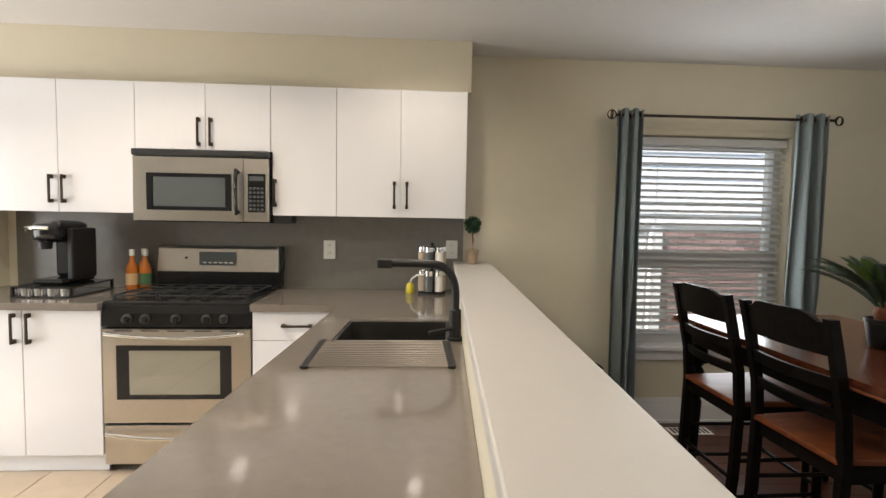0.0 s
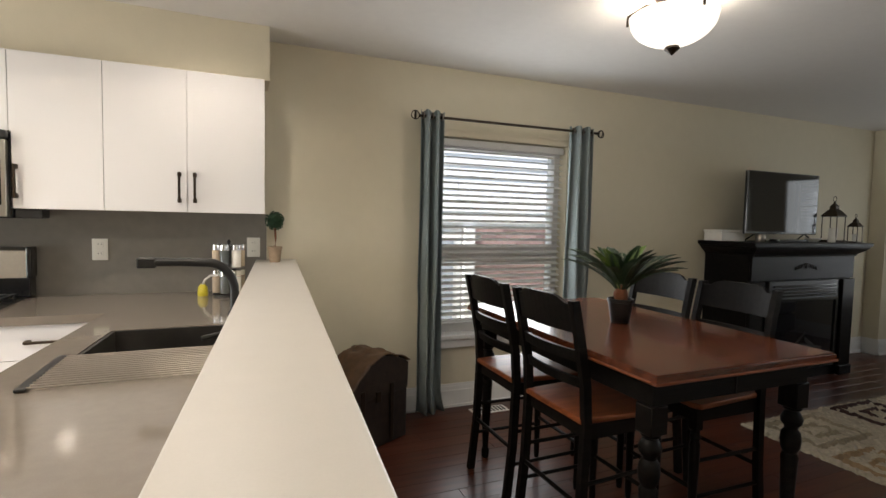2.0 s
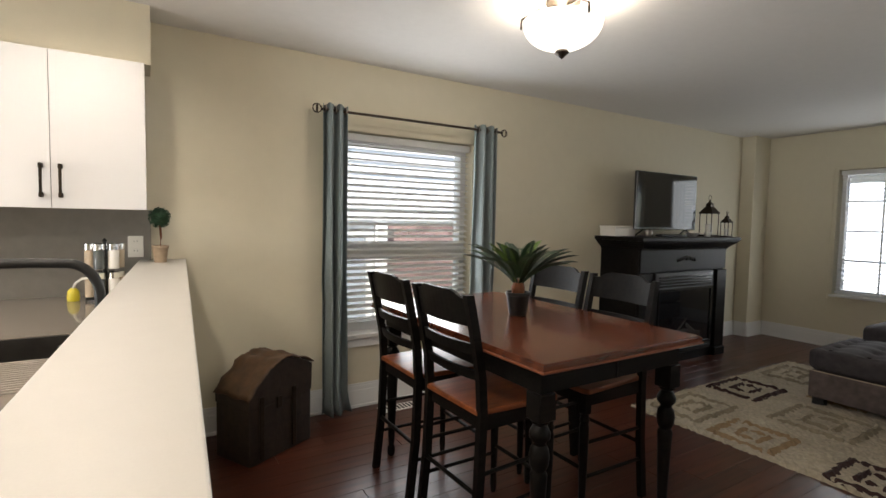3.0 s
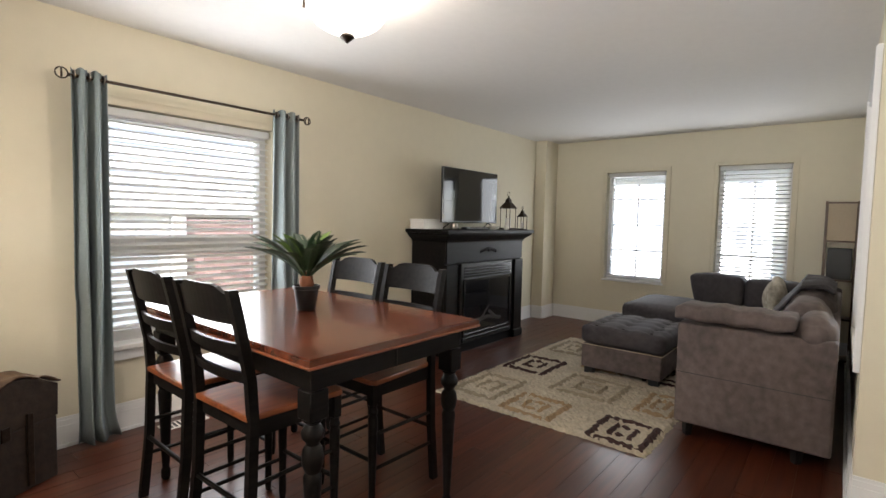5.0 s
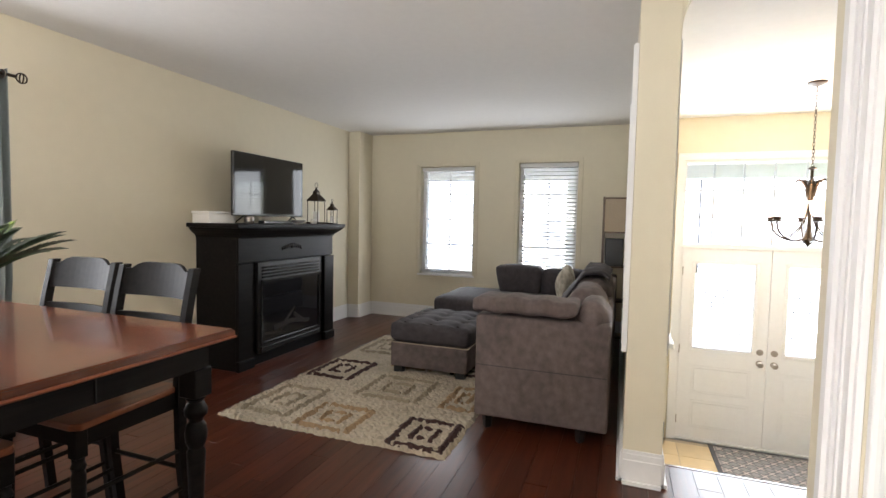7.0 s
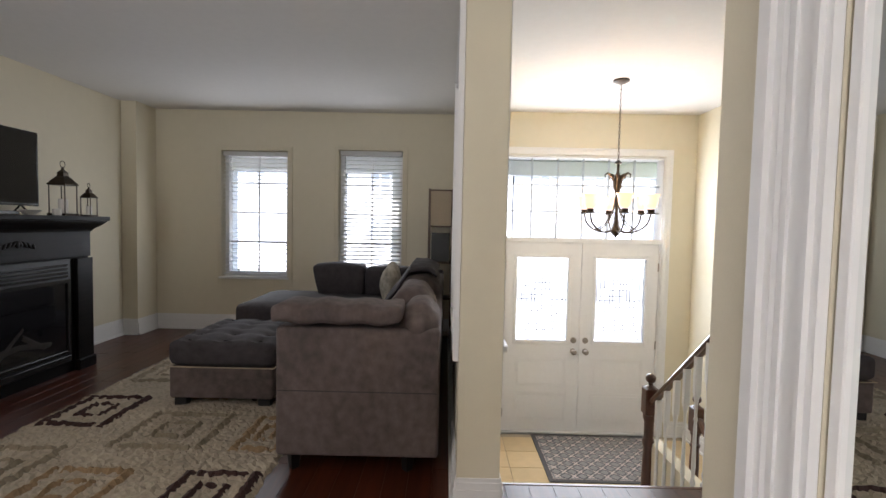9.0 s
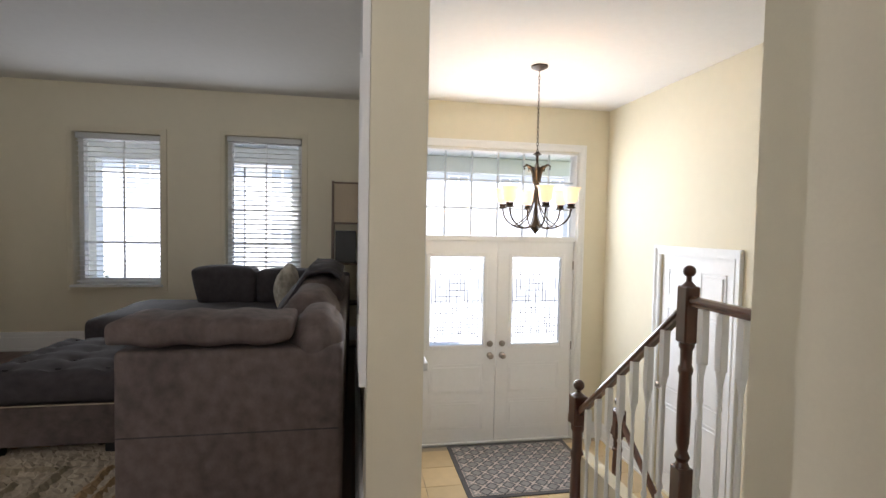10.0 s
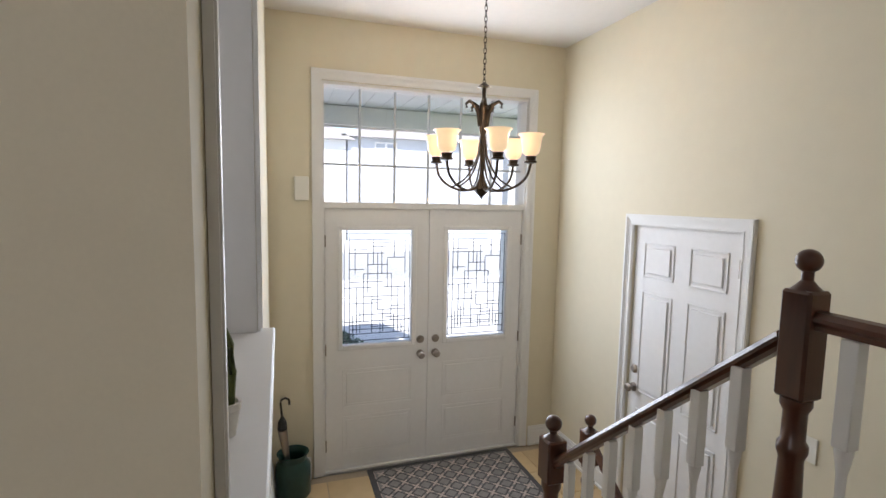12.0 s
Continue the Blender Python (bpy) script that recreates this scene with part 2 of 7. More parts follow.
M_PATTERN = mat("cream_patterned_fabric", (0.42, 0.38, 0.31), 0.9, 0, 22, 0.6, 0.3)
M_GREENPOT = mat("dark_green_enamel", (0.012, 0.045, 0.036), 0.3, 0, 20, 0.3)
M_PAPER = mat("news_paper", (0.6, 0.6, 0.58), 0.9, 0, 60, 0.2)


# ---- mesh helpers ----
def box(bm, x0, x1, y0, y1, z0, z1, bevel=0.0, seg=2):
    r = bmesh.ops.create_cube(bm, size=1)
    vs = r["verts"]
    for v in vs:
        v.co = Vector((x0 + (v.co.x + 0.5) * (x1 - x0), y0 + (v.co.y + 0.5) * (y1 - y0), z0 + (v.co.z + 0.5) * (z1 - z0)))
    if bevel:
        es = {e for v in vs for e in v.link_edges}
        bmesh.ops.bevel(bm, geom=list(es), offset=bevel, segments=seg, profile=0.5, affect="EDGES")
    return vs


def boxm(x0, x1, y0, y1, z0, z1, bevel=0.0, seg=2):
    bm = bmesh.new()
    box(bm, x0, x1, y0, y1, z0, z1, bevel, seg)
    return bm


def lathe(bm, prof, at=(0, 0, 0), n=20, m=None):
    """Turned shape round z; prof rows of (radius, z)."""
    m = m or Matrix.Identity(4)
    rings = []
    for r, z in prof:
        rings.append([bm.verts.new(m @ (Vector(at) + Vector((r * math.cos(2 * math.pi * k / n), r * math.sin(2 * math.pi * k / n), z)))) for k in range(n)])
    for a, b in zip(rings, rings[1:]):
        for k in range(n):
            bm.faces.new((a[k], a[(k + 1) % n], b[(k + 1) % n], b[k]))
    if prof[0][0] > 1e-4:
        bm.faces.new(rings[0][::-1])
    if prof[-1][0] > 1e-4:
        bm.faces.new(rings[-1])
    return bm


def smooth(pts, n=4):
    """Points of a curve that passes evenly through pts."""
    p = [Vector(q) for q in pts]
    p = [p[0] * 2 - p[1]] + p + [p[-1] * 2 - p[-2]]
    out = []
    for a, b, c, d in zip(p, p[1:], p[2:], p[3:]):
        for i in range(n):
            t = i / n
            out.append(0.5 * (b * 2 + (c - a) * t + (a * 2 - b * 5 + c * 4 - d) * t * t + (b * 3 - a - c * 3 + d) * t ** 3))
    return out + [p[-2]]


def tube(bm, pts, r, n=8, radii=None):
    pts = [Vector(p) for p in pts]
    rings = []
    up = Vector((0, 0, 1))
    for i, p in enumerate(pts):
        d = (pts[min(i + 1, len(pts) - 1)] - pts[max(i - 1, 0)]).normalized()
        s = d.cross(up)
        s = d.cross(Vector((1, 0, 0))) if s.length < 1e-3 else s
        s.normalize()
        u = s.cross(d).normalized()
        rr = radii[i] if radii else r
        rings.append([bm.verts.new(p + rr * (s * math.cos(2 * math.pi * k / n) + u * math.sin(2 * math.pi * k / n))) for k in range(n)])
    for a, b in zip(rings, rings[1:]):
        for k in range(n):
            bm.faces.new((a[k], a[(k + 1) % n], b[(k + 1) % n], b[k]))
    bm.faces.new(rings[0][::-1])
    bm.faces.new(rings[-1])
    return bm


def prism(bm, poly, axis, a, b):
    """A flat outline (pairs) drawn out along axis x, y or z from a to b."""
    def at(p, q):
        return {"x": (q, p[0], p[1]), "y": (p[0], q, p[1]), "z": (p[0], p[1], q)}[axis]
    lo, hi = [bm.verts.new(at(p, a)) for p in poly], [bm.verts.new(at(p, b)) for p in poly]
    n = len(poly)
    bm.faces.new(lo)
    bm.faces.new(hi[::-1])
    for k in range(n):
        bm.faces.new((lo[k], hi[k], hi[(k + 1) % n], lo[(k + 1) % n]))
    return bm


def cushion(bm, x0, x1, y0, y1, z0, z1, puff=0.04, n=8, seed=0, soft_edge=0.55):
    """A soft block with bulging faces and slightly uneven outline."""
    soft = bmesh.new()
    bmesh.ops.create_cube(soft, size=2)
    bmesh.ops.subdivide_edges(soft, edges=soft.edges[:], cuts=n, use_grid_fill=True)
    c = Vector(((x0 + x1) / 2, (y0 + y1) / 2, (z0 + z1) / 2))
    h = Vector(((x1 - x0) / 2, (y1 - y0) / 2, (z1 - z0) / 2))
    rad = min(h) * soft_edge
    for v in soft.verts:
        p = v.co.copy()
        q = Vector((p.x * h.x, p.y * h.y, p.z * h.z))
        inner = Vector([max(-(h[i] - rad), min(h[i] - rad, q[i])) for i in range(3)])
        d = q - inner
        if d.length > 1e-6:
            q = inner + d.normalized() * rad
        for i in range(3):
            j, k = (i + 1) % 3, (i + 2) % 3
            if abs(p[i]) > 0.99:
                q[i] += math.copysign(puff * (1 - p[j] ** 2) * (1 - p[k] ** 2), p[i])
        q += Vector([noise.noise(q * 5 + Vector((seed * 3.1, i * 7.7, 0))) * puff * 0.35 for i in range(3)])
        v.co = c + q
    copied = {v: bm.verts.new(v.co) for v in soft.verts}
    for f in soft.faces:
        bm.faces.new([copied[v] for v in f.verts])
    soft.free()
    return bm


def mesh(name, bm, material, smooth=False):
    bmesh.ops.recalc_face_normals(bm, faces=bm.faces)
    me = bpy.data.meshes.new(name)
    bm.to_mesh(me)
    bm.free()
    me.materials.append(material)
    if smooth:
        me.shade_smooth()
        me.set_sharp_from_angle(angle=radians(38))
    return me


def thing(name, at=(0, 0, 0), label="", category="", group="", turn=0.0):
    ob = new(name)
    ob.empty_display_size = 0.1
    ob.matrix_world = pose(*at, 0, 0, turn)
    return tagged(ob, label, category, group)


def part(name, bm, material, parent, label="", smooth=False):
    ob = new(name, mesh(name, bm, material, smooth))
    ob.parent = parent
    return tagged(ob, label)


def solid(name, bm, material, label="", category="", group="", smooth=False):
    return tagged(new(name, mesh(name, bm, material, smooth)), label, category, group)


def structure(name, bm, material, label="", parent=None, smooth=False):
    ob = new(name, mesh(name, bm, material, smooth))
    ob.parent = parent
    return tagged(ob, label, "", "", "structure") if parent is None else tagged(ob, label)


def shift(obs, dx=0.0, dy=0.0, dz=0.0):
    """Moves top-level things, with all their parts."""
    for ob in obs:
        if ob.parent is None:
            ob.location += Vector((dx, dy, dz))


def since(made):
    """The objects that are not in the set made."""
    return [ob for ob in scene.objects if ob not in made]


def rects_with_holes(u0, u1, v0, v1, holes):
    """Splits a wall's face into strips round its openings; holes rows of (u0, u1, v0, v1)."""
    us = sorted({u0, u1, *[h[0] for h in holes], *[h[1] for h in holes]})
    out = []
    for a, b in zip(us, us[1:]):
        cuts = sorted((h[2], h[3]) for h in holes if h[0] <= a + 1e-6 and h[1] >= b - 1e-6)
        z = v0
        for c, d in cuts:
            if c > z + 1e-6:
                out.append((a, b, z, c))
            z = d
        if z < v1 - 1e-6:
            out.append((a, b, z, v1))
    return out


def wall_y(name, y0, y1, x0, x1, z0, z1, holes, material=M_WALL, label=""):
    bm = bmesh.new()
    for a, b, c, d in rects_with_holes(x0, x1, z0, z1, holes):
        box(bm, a, b, y0, y1, c, d)
    bmesh.ops.remove_doubles(bm, verts=bm.verts, dist=1e-5)
    return structure(name, bm, material, label)


def wall_x(name, x0, x1, y0, y1, z0, z1, holes, material=M_WALL, label=""):
    bm = bmesh.new()
    for a, b, c, d in rects_with_holes(y0, y1, z0, z1, holes):
        box(bm, x0, x1, a, b, c, d)
    bmesh.ops.remove_doubles(bm, verts=bm.verts, dist=1e-5)
    return structure(name, bm, material, label)


# ---- structure ----
H = 2.44
FOY = -1.035
wall_y("wall_north", 5.34, 5.56, -2.5, 8.81, -1.3, H, [(3.12, 4.20, 0.53, 1.965)], label="cream painted wall with a window behind curtains")
wall_x("wall_east", 8.59, 8.81, 1.88, 5.34, -1.3, H, [(3.715, 4.455, 0.59, 2.0), (2.44, 3.15, 0.59, 2.03)], label="cream painted front wall with two windows")
wall_x("wall_entry", 8.4, 8.62, -0.9, 1.70, -1.3, H, [(-0.383, 1.327, -1.3, 1.995)], label="cream painted front wall of the foyer with the entry")
structure("chase", boxm(8.24, 8.587, 5.18, 5.338, 0, H), M_WALL, "cream painted boxed chase in the corner")
wall_y("wall_divider", 1.70, 1.88, 5.14, 8.588, FOY - 0.02, H - 0.001, [(5.30, 6.42, 0.64, 2.13)], label="cream painted dividing wall with a cased pass-through")
wall_y("wall_foyer_south", -0.90, -0.70, 3.9, 8.398, -2.4, H, [(6.58, 7.42, FOY, 0.995)], label="cream painted foyer wall with a white door")
wall_y("wall_closet", 1.344, 1.46, 1.6, 4.012, 0, H, [(2.25, 3.74, 0, 2.05)], label="cream painted wall round the mirrored closet")
wall_x("wall_closet_end", 3.92, 4.010, 0.68, 1.344, 0, H, [], label="cream painted end of the closet")
wall_y("wall_hall", 0.562, 0.68, 3.92, 4.925, -2.4, H, [], label="cream painted hall wall beside the stairs")
wall_y("wall_closet_back", 0.562, 0.67, 1.6, 3.92, 0, H, [])
wall_x("wall_closet_side", 1.6, 1.7, 0.67, 1.344, 0, H, [])
wall_x("wall_stair_west", 3.9, 4.02, -0.7, 0.562, -2.4, H, [])
wall_x("wall_west", -2.5, -2.3, -1.6, 5.34, -0.2, H, [(2.85, 4.6, 0.0, 2.05)], label="cream painted wall with a patio door")
wall_y("wall_south", -1.8, -1.6, -2.5, 3.9, -0.2, H, [])
wall_x("wall_back_side", 3.9, 4.1, -1.8, -0.9, -0.2, H, [])
structure("ceiling", boxm(-2.5, 8.81, -1.8, 5.56, H, H + 0.15), M_CEIL, "flat off-white ceiling")
structure("soffit", boxm(-2.298, 1.973, 5.085, 5.338, 2.137, H - 0.001), M_WALL, "cream painted soffit above the upper cabinets")
structure("floor", boxm(1.95, 8.59, 1.868, 5.34, -0.15, -0.012), M_FLOOR, "dark cherry hardwood floor with a satin finish")
structure("floor_hall", boxm(1.95, 5.405, 0.59, 1.868, -0.15, -0.012), M_FLOOR, "dark cherry hardwood floor of the hall")
structure("floor_kitchen", boxm(-2.5, 1.949, -1.8, 5.34, -0.15, -0.010), M_GROUT, "beige ceramic tile floor with pale joints")
structure("floor_rear", boxm(1.95, 3.9, -1.8, 0.589, -0.15, 0), M_FLOOR)
structure("floor_foyer", boxm(6.30, 8.4, -0.7, 1.70, FOY - 0.15, FOY - 0.010), M_GROUT, "honey coloured ceramic tile floor of the foyer")
structure("wall_under_landing", boxm(4.02, 6.30, 0.51, 0.588, -2.4, -0.151), M_WALL)
structure("floor_basement", boxm(3.9, 6.30, -0.7, 0.51, -2.4, -2.3), M_GROUT)
structure("landing_edge", boxm(5.405, 5.43, 0.61, 1.698, -0.035, 0.001, 0.006), M_RAIL, "polished wood nosing at the top of the stairs")

# arch between the pillar and the hall wall
bm = bmesh.new()
for side in (-1, 1):
    end = 1.19 + 0.509 * side
    poly = [(end, H - 0.001), (end, 2.18)]
    for k in range(1, 13):
        z = 2.18 + (H - 0.002 - 2.18) * k / 12
        poly.append((1.19 + side * math.sqrt(0.509 ** 2 - (z - 2.18) ** 2), z))
    prism(bm, poly, "x", 5.145, 5.30)
structure("arch", bm, M_WALL, "cream painted arched header over the stairs")


def baseboard(name, pts, h=0.14, t=0.016):
    """A moulded skirting along walls; pts rows of (x0, y0, x1, y1, nx, ny), n pointing into the room."""
    bm = bmesh.new()
    for x0, y0, x1, y1, nx, ny, z in pts:
        for tt, za, zb in ((t, z, z + h * 0.72), (t * 0.7, z + h * 0.72, z + h * 0.9), (t * 0.45, z + h * 0.9, z + h), (t * 1.8, z, z + 0.018)):
            xs, ys = sorted((x0, x1 + 0.0)), sorted((y0, y1))
            if nx:
                xs = sorted((x0 + 0.0005 * nx, x0 + tt * nx))
            if ny:
                ys = sorted((y0 + 0.0005 * ny, y0 + tt * ny))
            box(bm, xs[0], xs[1], ys[0], ys[1], za, zb)
    return structure(name, bm, M_TRIM, "white moulded baseboard")


baseboard("baseboard", [(2.16, 5.34, 8.24, 5.34, 0, -1, 0), (8.24, 5.18, 8.24, 5.33, -1, 0, 0), (8.23, 5.18, 8.59, 5.18, 0, -1, 0), (8.59, 1.88, 8.59, 5.17, -1, 0, 0),
                        (5.14, 1.88, 8.58, 1.88, 0, 1, 0), (5.14, 1.70, 5.14, 1.88, -1, 0, 0), (5.14, 1.70, 5.405, 1.70, 0, -1, 0), (4.010, 0.70, 4.010, 1.46, 1, 0, 0), (4.02, 0.68, 4.92, 0.68, 0, 1, 0),
                        (3.87, 1.46, 4.010, 1.46, 0, 1, 0), (8.4, -0.69, 8.4, -0.47, -1, 0, FOY), (7.51, -0.7, 8.39, -0.7, 0, 1, FOY), (8.4, 1.41, 8.4, 1.67, -1, 0, FOY), (6.31, 1.70, 8.39, 1.70, 0, -1, FOY)], 0.17)


def casing(name, axis, at, out, u0, u1, v0, v1, w=0.07, t=0.02, parent=None, bottom=True):
    """A profiled trim round an opening in the plane axis = at, standing out by t in the direction out."""
    bm = bmesh.new()
    for f0, f1, ft in ((0.0, 0.10, 0.55), (0.10, 0.16, 0.85), (0.16, 0.46, 0.62), (0.46, 0.54, 0.78), (0.54, 0.60, 0.66), (0.60, 0.72, 0.95), (0.72, 0.93, 1.3), (0.93, 1.0, 1.05)):
        a0, a1, tt = w * f0, w * f1, t * ft
        for (p, q, r, s) in ((u0 - a1, u0 - a0, v0 - (a1 if bottom else 0), v1 + a1), (u1 + a0, u1 + a1, v0 - (a1 if bottom else 0), v1 + a1), (u0 - a0, u1 + a0, v1 + a0, v1 + a1)) + (((u0 - a0, u1 + a0, v0 - a1, v0 - a0),) if bottom else ()):
            lo, hi = sorted((at + 0.001 * out, at + tt * out))
            if axis == "x":
                box(bm, lo, hi, p, q, r, s)
            else:
                box(bm, p, q, lo, hi, r, s)
    if parent:
        return part(name, bm, M_TRIM, parent)
    return structure(name, bm, M_TRIM, "white profiled casing")


casing("trim_pass_north", "y", 1.88, 1, 5.30, 6.42, 0.64, 2.13, bottom=False)
casing("trim_pass_south", "y", 1.70, -1, 5.30, 6.42, 0.64, 2.13, t=0.012, bottom=False)
bm = bmesh.new()
box(bm, 5.302, 5.316, 1.70, 1.88, 0.672, 2.128)
box(bm, 6.404, 6.418, 1.70, 1.88, 0.672, 2.128)
box(bm, 5.316, 6.404, 1.70, 1.88, 2.114, 2.128)
structure("pass_through_liner", bm, M_TRIM, "white painted lining of the pass-through")
structure("pass_through_cap", boxm(5.39, 6.47, 1.643, 1.908, 0.641, 0.671, 0.006), M_TRIM, "white sill board capping the pass-through")
casing("trim_closet", "y", 1.46, 1, 2.25, 3.74, 0, 2.05, w=0.125, t=0.028, bottom=False)
casing("trim_entry", "x", 8.4, -1, -0.373, 1.317, FOY, 1.995, w=0.075, t=0.018, bottom=False)
casing("trim_side_door", "y", -0.7, 1, 6.58, 7.42, FOY, 0.995, w=0.075, t=0.02, bottom=False)


def slats(bm, n, z0, z1, u0, u1, at, axis, depth=0.048, tilt=0.35):
    for k in range(n):
        z = z0 + (z1 - z0) * (k + 0.5) / n
        c, s = math.cos(tilt) * depth / 2, math.sin(tilt) * depth / 2
        pts = [(at - c, z - s - 0.002), (at + c, z + s - 0.002), (at + c, z + s + 0.002), (at - c, z - s + 0.002)]
        if axis == "x":
            prism(bm, pts, "x", u0, u1)
        else:
            prism(bm, pts, "y", u0, u1)


def blind(name, axis, at, u0, u1, z0, z1, label, tilt, pitch=0.046, group=""):
    """Slatted blind hanging in a window recess; axis is the way the slats run."""
    b = thing(name, ((u0 + u1) / 2, at, z1) if axis == "x" else (at, (u0 + u1) / 2, z1), label, "window blind", group)
    inv = b.matrix_world.inverted()

    def p(nm, bm, m):
        bmesh.ops.transform(bm, matrix=inv, verts=bm.verts)
        return part(nm, bm, m, b)
    def bb(x0, x1, y0, y1, za, zb, bev=0.003):
        return boxm(x0, x1, y0, y1, za, zb, bev) if axis == "x" else boxm(y0, y1, x0, x1, za, zb, bev)
    p("headrail", bb(u0, u1, at - 0.03, at + 0.03, z1 - 0.05, z1), M_BLIND)
    p("bottom_rail", bb(u0, u1, at - 0.024, at + 0.024, z0, z0 + 0.018), M_BLIND)
    n = int((z1 - z0 - 0.07) / pitch)
    first = None
    for k in range(n):
        z = z0 + 0.035 + pitch * (k + 0.5)
        if first is None:
            bm = bmesh.new()
            slats(bm, 1, -0.001, 0.001, u0 + 0.004, u1 - 0.004, at, axis, 0.048, tilt)
            bmesh.ops.translate(bm, vec=(-b.location.x, -b.location.y, 0), verts=bm.verts)
            first = part("slat", bm, M_BLIND, b)
            first.location.z = z - z1
        else:
            o = new("slat", first.data)
            o.parent = b
            o.location.z = z - z1
    for u in (u0 + 0.14 * (u1 - u0), u1 - 0.14 * (u1 - u0)):
        p("cord", bb(u - 0.0015, u + 0.0015, at - 0.026, at - 0.023, z0, z1 - 0.05, 0), M_BLIND)
    return b


# north window: two sashes with a wide meeting rail
w = tagged(thing("window_1", (3.66, 5.44, 0.53)), "white double sash window with brick seen outside", "", "", "structure")
def wp(nm, bm, m, par, lab=""):
    bmesh.ops.transform(bm, matrix=par.matrix_world.inverted(), verts=bm.verts)
    return part(nm, bm, m, par, lab)
bm = bmesh.new()
for r in ((3.122, 3.17, 0.532, 1.963), (4.15, 4.198, 0.532, 1.963)):
    box(bm, r[0], r[1], 5.43, 5.52, r[2], r[3])
for r in ((0.532, 0.60), (1.06, 1.17), (1.90, 1.963)):
    box(bm, 3.17, 4.15, 5.43, 5.52, r[0], r[1])
wp("window_frame", bm, M_TRIM, w)
wp("window_sill", boxm(3.10, 4.22, 5.30, 5.429, 0.503, 0.536, 0.006), M_TRIM, w)
wp("apron", boxm(3.11, 4.21, 5.318, 5.339, 0.44, 0.50, 0.004), M_TRIM, w)
for z0, z1 in ((0.60, 1.06), (1.17, 1.90)):
    g = wp("pane", boxm(3.17, 4.15, 5.47, 5.476, z0, z1), M_GLASS, w)
    g.visible_shadow = False
cn = casing("trim_window_1", "y", 5.34, -1, 3.12, 4.20, 0.53, 1.965, w=0.065, t=0.018, bottom=False)
cn.data.materials[0] = M_WALL
blind("window_blind", "x", 5.385, 3.135, 4.185, 0.62, 1.955, "white slatted blind, lowered and tilted open, in the dining window", 0.34, 0.046)

# front windows
for i, (y0, y1) in enumerate(((3.715, 4.455), (2.44, 3.15))):
    zt = 2.0 if i == 0 else 2.03
    w = tagged(thing("window_%d" % (i + 2), (8.69, (y0 + y1) / 2, 0.6)), "tall white window with thin grilles" , "", "", "structure")
    bm = bmesh.new()
    for a, b in ((y0 + 0.002, y0 + 0.045), (y1 - 0.045, y1 - 0.002)):
        box(bm, 8.69, 8.77, a, b, 0.602, zt - 0.002)
    for a, b in ((0.602, 0.65), (zt - 0.05, zt - 0.002)):
        box(bm, 8.69, 8.77, y0 + 0.045, y1 - 0.045, a, b)
    wp("window_frame", bm, M_TRIM, w)
    bm = bmesh.new()
    box(bm, 8.725, 8.735, (y0 + y1) / 2 - 0.008, (y0 + y1) / 2 + 0.008, 0.65, zt - 0.05)
    for z in (0.985, 1.32, 1.655):
        box(bm, 8.7255, 8.7345, y0 + 0.045, y1 - 0.045, z - 0.008, z + 0.008)
    wp("grille", bm, M_TRIM, w)
    g = wp("pane", boxm(8.74, 8.746, y0 + 0.045, y1 - 0.045, 0.65, zt - 0.05), M_GLASS, w)
    g.visible_shadow = False
    wp("window_sill", boxm(8.555, 8.69, y0 - 0.02, y1 + 0.02, 0.578, 0.60, 0.005), M_TRIM, w)
    c = casing("trim", "x", 8.59, -1, y0, y1, 0.59, zt, w=0.055, t=0.014)
    c.data.materials[0] = M_WALL
    c.name = "trim_window_%d" % (i + 2)
    blind("window_blind", "y", 8.64, y0 + 0.012, y1 - 0.012, 0.62, zt - 0.005, "white slatted blind lowered in a tall front window", 0.0 if i == 0 else 0.22, 0.046, "front window blinds")


# entry: frame, transom, two half-lite doors
DOOR_Z = -1.0
made = set(scene.objects)
e = tagged(thing("door_1", (8.46, 0.635, DOOR_Z)), "white double entry door with leaded glass panels below a gridded transom", "", "", "structure")
bm = bmesh.new()
box(bm, 8.41, 8.58, -0.218, -0.195, DOOR_Z, 2.028)
box(bm, 8.41, 8.58, 1.465, 1.488, DOOR_Z, 2.028)
box(bm, 8.41, 8.58, -0.195, 1.465, 1.10, 1.145)
box(bm, 8.41, 8.58, -0.195, 1.465, 2.005, 2.028)
box(bm, 8.41, 8.60, -0.195, 1.465, DOOR_Z, DOOR_Z + 0.015)
box(bm, 8.482, 8.498, -0.19, 1.46, 1.06, 1.103)
wp("door_frame", bm, M_TRIM, e)
bm = bmesh.new()
for k in range(1, 6):
    y = -0.195 + 1.66 * k / 6
    box(bm, 8.49, 8.51, y - 0.008, y + 0.008, 1.145, 2.005)
for k in (1, 2):
    z = 1.145 + 0.86 * k / 3
    box(bm, 8.491, 8.509, -0.195, 1.465, z - 0.008, z + 0.008)
wp("transom_grille", bm, M_BLUEGREY, e)
g = wp("pane", boxm(8.52, 8.526, -0.195, 1.465, 1.145, 2.005), M_GLASS, e)
g.visible_shadow = False


